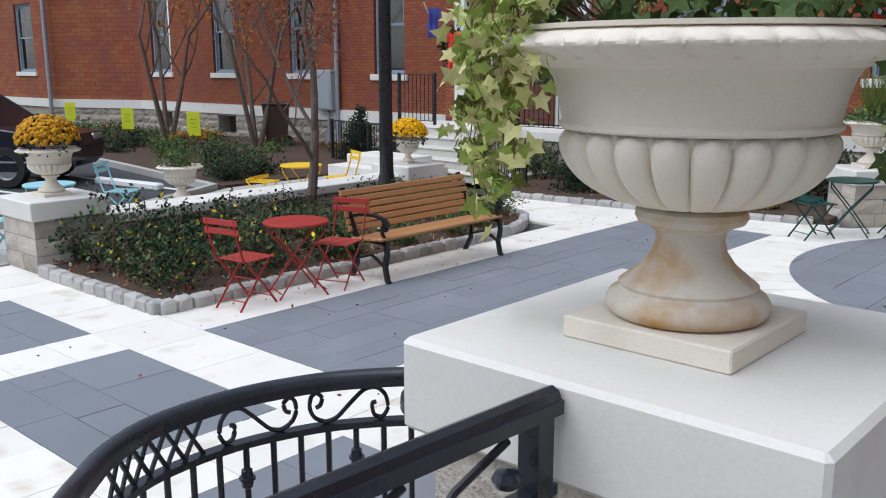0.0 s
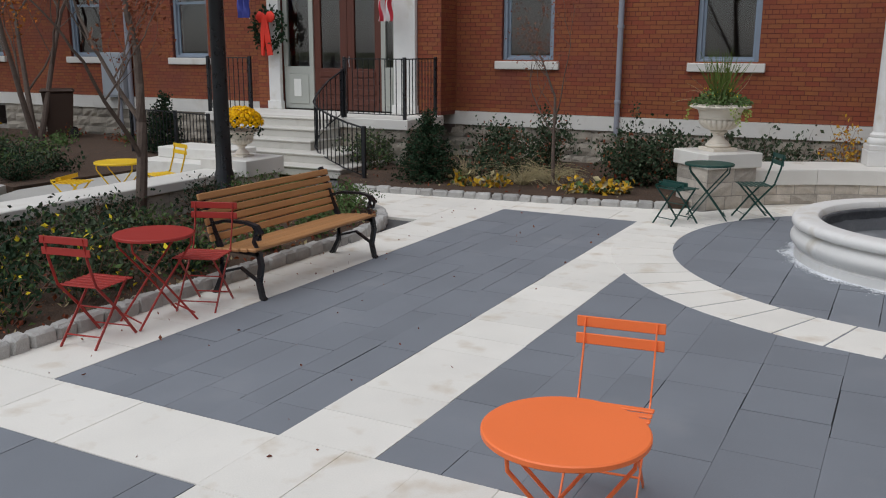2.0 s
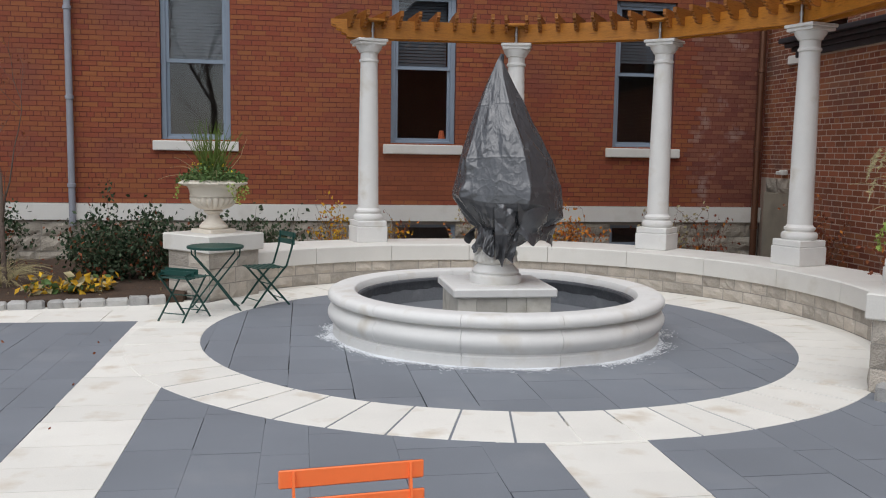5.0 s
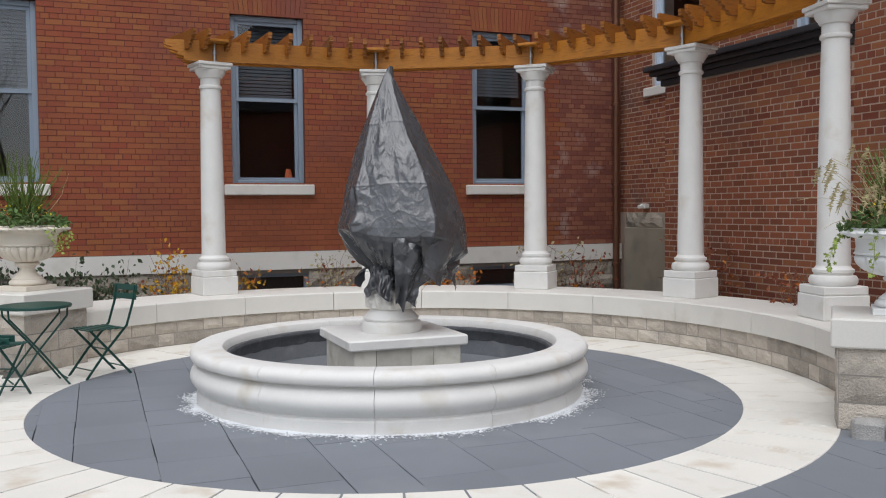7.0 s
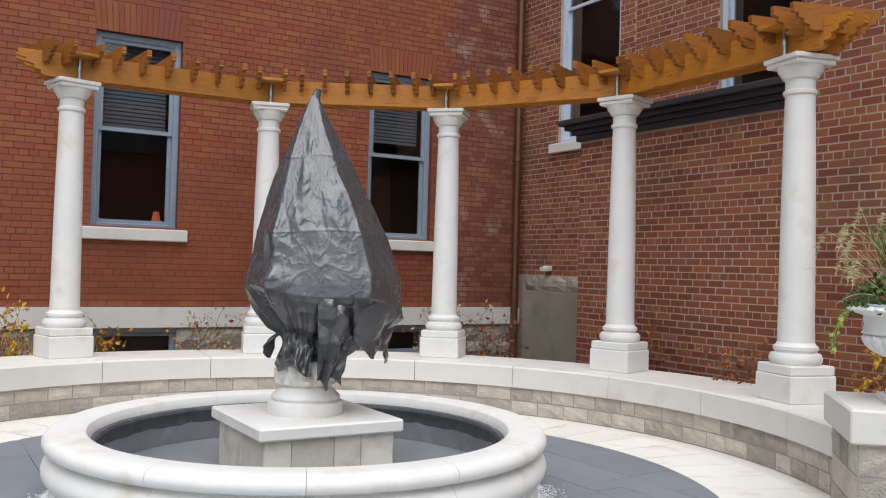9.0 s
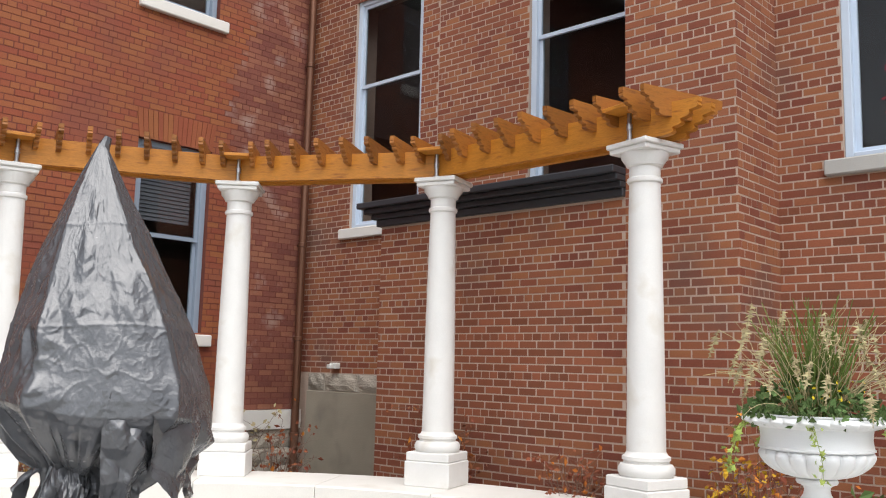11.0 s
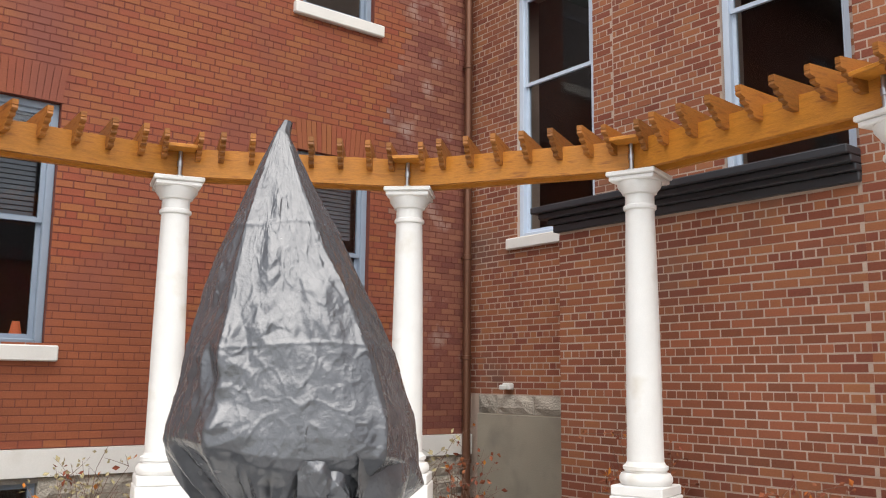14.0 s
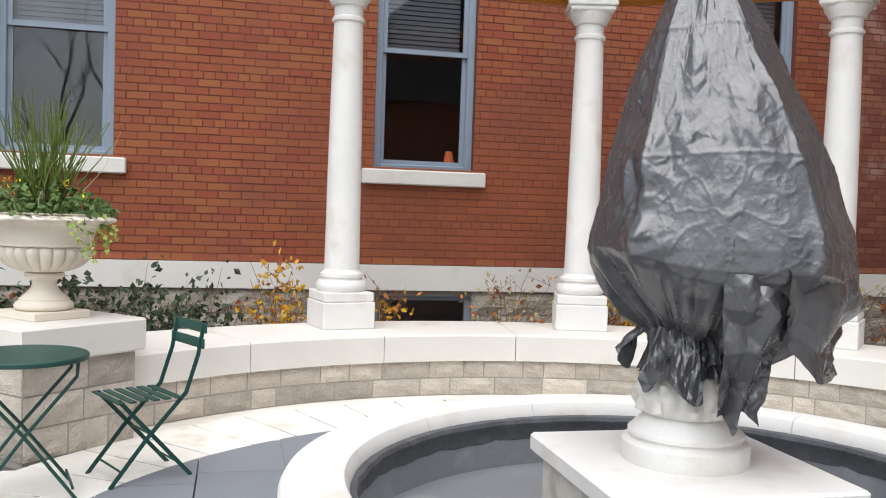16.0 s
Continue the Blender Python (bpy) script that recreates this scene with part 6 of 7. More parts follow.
for a, b in ((-8.95, -8.66), (-5.95, -5.48)):
    k.box(a, YE - 0.10, 0.88, b, YE - 0.004, 4.1, None, 0.01)
    k.box(a - 0.03, YE - 0.13, 0.88, b + 0.03, YE - 0.004, 1.05, None, 0.01)
k.box(-9.0, YE - 0.16, 4.1, -5.43, YE - 0.004, 4.5, None, 0.015)
setting("trim_door_surround", k, LIME_COL, "white carved stone door surround", "door surround")
t = tagged(new("door_side"), "grey panelled sidelight beside the entrance door", "door", kind="structure")
k = M()
for a, b in ((-8.66, -7.92), (-6.32, -5.95)):
    k.box(a, YE + 0.05, 0.9, b, YE + 0.12, 1.75, None, 0.01)
    k.box(a, YE + 0.05, 1.75, a + 0.1, YE + 0.12, 4.1)
    k.box(b - 0.1, YE + 0.05, 1.75, b, YE + 0.12, 4.1)
    k.box(a + 0.12, YE + 0.035, 1.0, b - 0.12, YE + 0.052, 1.6, None, 0.01)
part("panel", k, GREY_PAINT, t)
k = M()
for a, b in ((-8.56, -8.02), (-6.22, -6.05)):
    k.add([(a, YE + 0.09, 1.75), (b, YE + 0.09, 1.75), (b, YE + 0.09, 4.05), (a, YE + 0.09, 4.05)], [(0, 1, 2, 3)])
part("pane", k, GLASS, t)
k = M()
k.box(-8.40, YE + 0.02, 1.15, -8.22, YE + 0.034, 1.5)
part("notice", k, WHITE_PAINT, t, "small blank white notice")
t = tagged(new("door_front"), "pair of dark red-brown panelled doors with arched glass", "door", kind="structure")
for a, b in ((-7.92, -7.125), (-7.115, -6.32)):
    k = M()
    k.box(a, YE + 0.08, 0.9, b, YE + 0.14, 1.72, None, 0.006)
    k.box(a, YE + 0.08, 1.72, a + 0.16, YE + 0.14, 3.4)
    k.box(b - 0.16, YE + 0.08, 1.72, b, YE + 0.14, 3.4)
    k.box(a + 0.16, YE + 0.08, 3.1, b - 0.16, YE + 0.14, 3.4)
    for z in (1.0, 1.2, 1.4, 1.55):
        k.box(a + 0.14, YE + 0.06, z, b - 0.14, YE + 0.082, z + 0.12, None, 0.01)
    leaf = part("door_leaf", k, DOOR_WOOD, t)
    k = M()
    k.add([(a + 0.16, YE + 0.11, 1.72), (b - 0.16, YE + 0.11, 1.72), (b - 0.16, YE + 0.11, 3.1), (a + 0.16, YE + 0.11, 3.1)], [(0, 1, 2, 3)])
    part("pane", k, GLASS, leaf)
    k = M()
    xx = b - 0.06 if a < -7.5 else a + 0.06
    k.tube([(xx, YE + 0.05, 1.75), (xx, YE + 0.03, 1.85), (xx, YE + 0.05, 1.95)], 0.012, 6)
    part("door_handle", k, STEEL, leaf, "brushed metal handle")
k = M()
k.box(-7.92, YE + 0.08, 3.4, -6.32, YE + 0.14, 4.1)
part("transom", k, DOOR_WOOD, t)
k = M()
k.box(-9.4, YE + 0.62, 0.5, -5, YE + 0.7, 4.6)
setting("wall_hall", k, ROOM, "hall wall coloured dark for the shade behind the entrance doors", "wall")
k = M()
k.box(-9.6, 10.0, 0.70, -4.93, YE + 0.02, 0.88, None, 0.012)
setting("floor_landing", k, LIME, "pale stone landing before the entrance door", "landing")
k = M()
k.box(-9.5, 10.08, -0.1, -5.0, YE + 0.02, 0.70)
lb = setting("wall_landing", k, STONE_BED, "grey rubble base of the entrance landing", "stone wall")
block_courses(lb, R5, lambda u, z, o: Vector((-6.4 + u, 10.08 - o, z)), 1.4, [(0.0, 0.24), (0.24, 0.47), (0.47, 0.7)], RUBBLE, rough=0.03)
block_courses(lb, R5, lambda u, z, o: Vector((-5.0 + o, 10.08 + u, z)), 1.25, [(0.0, 0.24), (0.24, 0.47), (0.47, 0.7)], RUBBLE, rough=0.03)
st = tagged(new("stairs_entrance"), "flight of pale stone steps up to the entrance", "steps", kind="structure")
for i in range(5):
    k = M()
    k.box(-8.4, 8.48 + i * 0.32, 0.0 if i == 0 else i * 0.176 - 0.05, (-5.30, -5.62, -6.36, -6.38, -6.40)[i] - 0.03, 10.06, (i + 1) * 0.176 - 0.05, None, 0.01)
    k.box(-8.4, 8.45 + i * 0.32, (i + 1) * 0.176 - 0.05, (-5.30, -5.62, -6.36, -6.38, -6.40)[i], 10.06, (i + 1) * 0.176 - (0.006 if i == 4 else 0), None, 0.018)
    part("step", k, STEP_STONE, st)
k = M()
k.box(-8.6, 7.2, 0.0, -6.6, 8.4, 0.28, None, 0.012)
k.box(-8.5, 7.6, 0.28, -7.0, 8.4, 0.46, None, 0.012)
setting("wall_step_blocks", k, LIME, "low pale stone blocks flanking the steps", "stone block")


def iron_fence(name, label, pts, h, rng=None, spacing=0.11, lower=True):
    t = thing(name, label, "railing")
    P = [Vector(p) for p in pts]
    k = M()
    k.bar([p + Vector((0, 0, h)) for p in P], 0.035, 0.02)
    part("top_rail", k, IRON, t)
    k = M()
    k.bar([p + Vector((0, 0, 0.08)) for p in P], 0.025, 0.015)
    part("bottom_rail", k, IRON, t)
    for i, p in enumerate(P):
        if i in (0, len(P) - 1) or len(P) < 5:
            k = M()
            k.box(p.x - 0.025, p.y - 0.025, p.z, p.x + 0.025, p.y + 0.025, p.z + h + 0.03)
            part("post", k, IRON, t)
    for a, b in zip(P, P[1:]):
        n = max(1, int((b - a).length / spacing))
        for j in range(n):
            q = a.lerp(b, (j + 0.5) / n)
            k = M()
            k.tube([q + Vector((0, 0, 0.08)), q + Vector((0, 0, h))], 0.009, 5)
            part("baluster", k, IRON, t)


iron_fence("landing_railing", "black iron railing round the entrance landing", [(-6.28, 10.06, 0.88), (-5.02, 10.06, 0.88), (-5.02, 11.2, 0.88)], 1.05)
iron_fence("step_railing", "black iron railing curving down beside the steps", [(-6.30, 10.02, 0.88), (-6.42, 9.75, 0.70), (-6.42, 9.42, 0.50), (-6.30, 9.12, 0.36), (-6.05, 8.88, 0.28), (-5.70, 8.70, 0.20), (-5.25, 8.52, 0.10), (-4.76, 8.32, 0.04)], 0.84)
iron_fence("landing_railing", "black iron railing round the entrance landing", [(-9.5, 10.06, 0.88), (-8.45, 10.06, 0.88)], 1.05)
iron_fence("garden_railing", "low black iron fence in the garden bed", [(-11.2, 9.6, 0.0), (-9.7, 9.3, 0.0), (-8.6, 9.0, 0.0)], 0.9)

# wreath with a bow, and flags
t = thing("wreath", "green wreath with a large red ribbon bow", "wreath", at=pose(-8.83, YE - 0.22, 2.48) @ Matrix.Diagonal((1.3, 1.2, 1.35, 1)))
k = M()
for i in range(500):
    a = R5.random() * 6.283
    k.leaf(Vector((0.25 * math.cos(a) + R5.gauss(0, 0.04), R5.gauss(0, 0.03), 0.25 * math.sin(a) + R5.gauss(0, 0.04))), 0.07, R5)
part("greenery", k, L_DARK, t, "", "stuff")
k = M()
for s in (-1, 1):
    k.lathe([(0.02, 0.0), (0.075, 0.05), (0.085, 0.12), (0.03, 0.18)], 14, (0, 0, 0), pose(0, -0.06, 0.18, 0, 90 * s, 0) @ Matrix.Diagonal((1, 0.5, 1, 1)))
    k.bar([(0, -0.07, 0.18), (0.04 * s, -0.08, -0.05), (0.07 * s, -0.06, -0.38)], 0.03, 0.09)
part("bow", k, RIBBON, t)


def flag(x, y, z, label, kind):
    t = thing("flag", label, "flag", at=pose(x, y, z))
    k = M()
    k.tube([(0, 0, 0), (0.0, -0.5, 0.75)], 0.013, 6)
    part("pole", k, WHITE_PAINT, t)
    for i in range(7):
        k = M()
        p = []
        for j in range(9):
            for q in range(2):
                u, v = (i + q) / 7, j / 8
                p.append((0.02 + 0.34 * u + 0.02 * math.sin(9 * v), -0.42 + 0.05 * math.sin(14 * u + 3 * v), 0.62 - 0.62 * v))
        k.add(p, [(2 * j, 2 * j + 1, 2 * j + 3, 2 * j + 2) for j in range(8)], True)
        part("stripe" if kind else "cloth_strip", k, (FLAG_RED if i % 2 else FLAG_WHITE) if kind else FLAG_BLUE, t)


flag(-6.05, YE - 0.1, 2.6, "striped red and white flag hanging from a white pole", True)
flag(-9.3, YE - 0.2, 2.7, "plain blue flag hanging from a white pole", False)

# ---- the house beyond the entrance ----
lw = [(-22.25, 1.15), (-18.75, 1.15), (-15.1, 1.1), (-11.75, 1.05)]
holes = [(x - w / 2, x + w / 2, Z0, Z1) for x, w in lw]
k = M()
wall_boxes(k, -23.7, -9.3, 0.97, 9.2, holes, 0.35, FM)
wl2 = setting("wall_west", k, MORTAR_RED, "red brick house wall beyond the entrance")
brick_face(wl2, brick_rows(-23.7, -9.3, 0.97, 5.5, holes, 0.0755, 0.215, R5, 6, 0.009), FM, BRICK_RED, BRICK_ONE, None, 0.003, R5)
k = M()
wall_boxes(k, -23.7, -9.3, 0.68, 0.965, [], 0.2, pose(0, YW - 0.07, 0))
setting("trim_water_table_west", k, LIME, "smooth pale limestone band along the house", "stone band")
bh = [(-22.5, -21.8, 0.1, 0.62), (-19.2, -18.3, 0.1, 0.62), (-13.2, -12.4, 0.1, 0.62)]
k = M()
wall_boxes(k, -23.7, -9.3, -0.1, 0.68, bh, 0.4, pose(0, YW - 0.005, 0))
wb2 = setting("wall_base_west", k, STONE_BED, "grey rubble stone foundation of the house", "stone wall")
for a, b in ((-23.6, -22.5), (-21.8, -19.2), (-18.3, -13.2), (-12.4, -9.4)):
    block_courses(wb2, R5, lambda u, z, o, a=a: Vector((a + u, YW - 0.01 - o, z)), b - a, [(0.0, 0.22), (0.22, 0.45), (0.45, 0.68)], RUBBLE, rough=0.03, lmin=0.35, lmax=0.8)
for i, (x, w) in enumerate(lw):
    sash_window(f"window_west_{i + 1}", pose(x, YW, 0), w, Z0, Z1, MEET, FRAME_BLUE, sill_mat=LIME)
k = M()
k.box(-23.7, YW + 2.0, -0.1, -9.3, YW + 2.1, 9.2)
k.box(-23.7, YW + 0.36, 0.0, -9.3, YW + 2.0, 0.06)
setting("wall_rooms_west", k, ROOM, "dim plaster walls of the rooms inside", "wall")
k = M()
k.box(-24.5, YW - 0.5, 9.2, -9.2, YW + 4, 9.4)
setting("roof_west", k, ROOF_GREY, "grey slate roof above the brick walls", "roof")


def far_wall(tag, a, b, wins, label):
    """A brick wall from a to b with its stone base, band and windows (distance along it)."""
    a, b = Vector((*a, 0)), Vector((*b, 0))
    d = b - a
    ang = math.degrees(math.atan2(d.y, d.x))
    F = pose(a.x, a.y, 0, 0, 0, ang)
    hl = [(s - w / 2, s + w / 2, Z0, Z1) for s, w in wins]
    k = M()
    wall_boxes(k, 0, d.length, 0.97, 9.2, hl, 0.35, F)
    w = setting("wall_" + tag, k, MORTAR_RED, label)
    brick_face(w, brick_rows(0, d.length, 0.97, 5.0, hl, 0.151, 0.43, R5, 0, 0.012), F, BRICK_RED, BRICK_ONE, None, 0.003, R5)
    k = M()
    wall_boxes(k, 0, d.length, 0.68, 0.965, [], 0.3, F @ pose(0, -0.07, 0))
    setting("trim_band_" + tag, k, LIME, "smooth pale limestone band along the house", "stone band")
    k = M()
    wall_boxes(k, 0, d.length, -0.1, 0.68, [], 0.3, F)
    wb = setting("wall_base_" + tag, k, RUBBLE, "grey rubble stone foundation of the house", "stone wall")
    block_courses(wb, R5, lambda u, z, o: F @ Vector((u, -0.005 - o, z)), min(d.length, 8.0) if not wins else 0.0, [(0.0, 0.22), (0.22, 0.45), (0.45, 0.68)], RUBBLE, rough=0.03, lmin=0.35, lmax=0.8)
    for i, (s, ww) in enumerate(wins):
        sash_window(f"window_{tag}_{i + 1}", F @ pose(s, 0, 0), ww, Z0, Z1, MEET, FRAME_BLUE, sill_mat=LIME)
    k = M()
    wall_boxes(k, 0, d.length, 0, 9.2, [], 0.1, F @ pose(0, 1.5, 0))
    setting("wall_rooms_" + tag, k, ROOM, "dim plaster walls of the rooms inside", "wall")


far_wall("canted", (-27.2, 10.6), (-23.6, 12.0), [], "canted red brick wall of the far house wing")
far_wall("far", (-38.7, 10.6), (-27.2, 10.6), [(9.65, 1.4), (5.7, 1.4), (1.6, 1.4)], "red brick wall of the far house wing")
downpipe("downpipe", -27.0, 10.42, -0.1, 9.2, 0.07, ZINC, "grey metal downpipe at the far house corner")
downpipe("downpipe", -13.6, YW - 0.1, 0.0, 9.2, 0.06, ZINC, "grey metal downpipe beyond the entrance")

# ---- car park beyond the wall ----
k = M()
k.prism([(-60, -30), (-8.2, -30), (-8.0, 0.6), (-7.9, 2.6), (-9.2, 4.9), (-13.9, 5.6), (-60, 9)], -0.09, -0.03)
setting("road", k, ASPHALT, "dark asphalt car park beside the house")
k = M()
k.prism([(-8.2, -6.0), (-5.6, -6.0), (-5.6, 6.9), (-9.0, 8.4), (-9.0, 5.2), (-7.7, 2.6), (-7.9, 0.6)], -0.09, -0.004)
setting("pavement_side", k, CONCRETE, "pale concrete paving beside the car park", "paving")
k = M()
for pts in ([(-8.1, -4), (-7.95, 0.6), (-7.75, 2.5), (-9.05, 4.95), (-13.8, 5.65), (-26, 7.0)],):
    k.bar([(x, y, 0.03) for x, y in pts], 0.15, 0.12)
setting("kerb_road", k, CONCRETE, "pale concrete kerb along the car park", "kerb")
for a, b in (((-17, 1.6), (-8.6, 2.9)), ((-16.2, -0.6), (-8.4, 0.6)), ((-17, 3.9), (-9.5, 4.6))):
    k = M()
    k.bar([(*a, -0.024), (*b, -0.024)], 0.11, 0.006)
    setting("road_marking", k, LINE_PAINT, "white painted parking line on the asphalt", "road marking")
for x, y, a in ((-10.6, 4.2, 8), (-12.9, 3.0, 8)):
    t = thing("wheel_stop", "white concrete wheel stop on the asphalt", "wheel stop", at=pose(x, y, -0.03, 0, 0, a))
    k = M()
    k.box(-0.9, -0.08, 0, 0.9, 0.08, 0.13, None, 0.03)
    part("block", k, LINE_PAINT, t)
k = M()
k.prism([(-9.1, 5.2), (-13.8, 5.75), (-26, 7.1), (-26, 11.9), (-8.6, 11.9), (-8.6, 8.4), (-9.0, 8.3)], -0.08, 0.03)
setting("soil_garden", k, SOIL, "mulched garden bed before the house", "soil bed")
R6 = random.Random(77)
for i in range(26):
    x = -9.6 - R6.random() * 13
    y = 5.9 + (-(x + 9) * 0.12) + R6.random() * 2.2
    bush("garden_shrub", "low green garden shrub before the stone foundation", "shrub", x, y, 0.02, 0.6, 0.6, R6.uniform(0.35, 0.6), (L_DARK, L_GREEN, L_GREEN, L_ROSE)[i % 4], 560, 0.075, R6, 18)
for i in range(16):
    x = -10.5 - R6.random() * 12
    bush("garden_perennial", "yellow-green perennial clump in the garden bed", "plant", x, 8.8 + R6.random() * 2.2, 0.02, 0.6, 0.5, 0.35, (L_GREEN, L_YEL, L_RUST)[i % 3], 260, 0.08, R6, 14)
bush("boxwood", "rounded dark green boxwood by the pale paving", "shrub", -9.7, 5.75, 0.0, 0.5, 0.5, 0.55, L_DARK, 1700, 0.05, R6, 40, fill=0.22)
bush("cone_shrub", "dense dark green conical evergreen by the iron fence", "shrub", -10.6, 9.9, 0.0, 0.5, 0.5, 1.3, L_DARK, 3000, 0.07, R6, 160, fill=0.16, cone=True)
for x, y in ((-8.3, 3.85),):
    urn(x, y, 0.0, 0.95, URN, "weathered stone urn standing on the paving")
    bush("potted_shrub", "loose green plants growing in the stone urn", "plants", x, y, 0.54, 0.42, 0.42, 0.35, L_GREEN, 700, 0.05, R6, 20)
urn(-6.35, -1.15, 0.0, 1.0, URN, "weathered stone urn standing on the paving")
bush("potted_shrub", "loose green plants growing in the stone urn", "plants", -6.35, -1.15, 0.56, 0.42, 0.42, 0.5, L_GREEN, 600, 0.05, R6, 20)
for x, y in ((-14.1, 7.85), (-17.3, 7.95), (-21.8, 8.6)):
    t = thing("yellow_sign", "fluorescent yellow notice on a thin black post", "sign", at=pose(x, y, 0.0, 0, 0, 52))
    k = M()
    k.box(-0.015, -0.01, 0, 0.015, 0.01, 0.6)
    part("post", k, IRON, t)
    k = M()
    k.box(-0.15, -0.03, 0.50, 0.15, -0.012, 1.05, None, 0.004)
    part("panel", k, SIGN_YEL, t)
    k = M()
    for i in range(3):
        k.box(-0.07, -0.034, 0.70 + i * 0.09, 0.07 - 0.03 * (i % 2), -0.031, 0.707 + i * 0.09)
    part("lettering", k, DARK_TRIM, t, "unreadable dark lettering")
t = thing("rubbish_bin", "tall brown wheeled rubbish bin with closed lid", "bin", at=pose(-14.9, 10.9, 0.02, 0, 0, -40))
k = M()
k.add([(-0.25, -0.28, 0.05), (0.25, -0.28, 0.05), (0.25, 0.25, 0.05), (-0.25, 0.25, 0.05), (-0.33, -0.36, 1.05), (0.33, -0.36, 1.05), (0.33, 0.33, 1.05), (-0.33, 0.33, 1.05)], [(3, 2, 1, 0), (4, 5, 6, 7), (0, 1, 5, 4), (1, 2, 6, 5), (2, 3, 7, 6), (3, 0, 4, 7)])
part("body", k, BIN_BROWN, t)
k = M()
k.box(-0.36, -0.40, 1.055, 0.36, 0.36, 1.15, None, 0.04)
part("lid", k, BIN_BROWN, t)
for s in (-0.26, 0.26):
    k = M()
    k.lathe([(0.0, -0.04), (0.11, -0.04), (0.12, 0.0), (0.11, 0.04), (0.0, 0.04)], 16, (0, 0, 0), pose(s, 0.28, 0.12, 0, 90, 0))
    part("wheel", k, RUBBER, t)
t = thing("meter_box", "grey electric meter cabinet on the brick wall", "meter box", at=pose(-14.0, YW - 0.16, 0.95))
k = M()
k.box(-0.35, -0.12, 0.0, 0.35, 0.12, 1.05, None, 0.02)
part("cabinet", k, METER_GREY, t)
k = M()
k.box(-0.30, -0.135, 0.05, 0.30, -0.121, 1.0, None, 0.006)
part("door", k, METER_GREY, t)
k = M()
k.tube([(0.1, 0, 0), (0.1, 0, -0.9)], 0.04, 8)
part("conduit", k, ZINC, t)


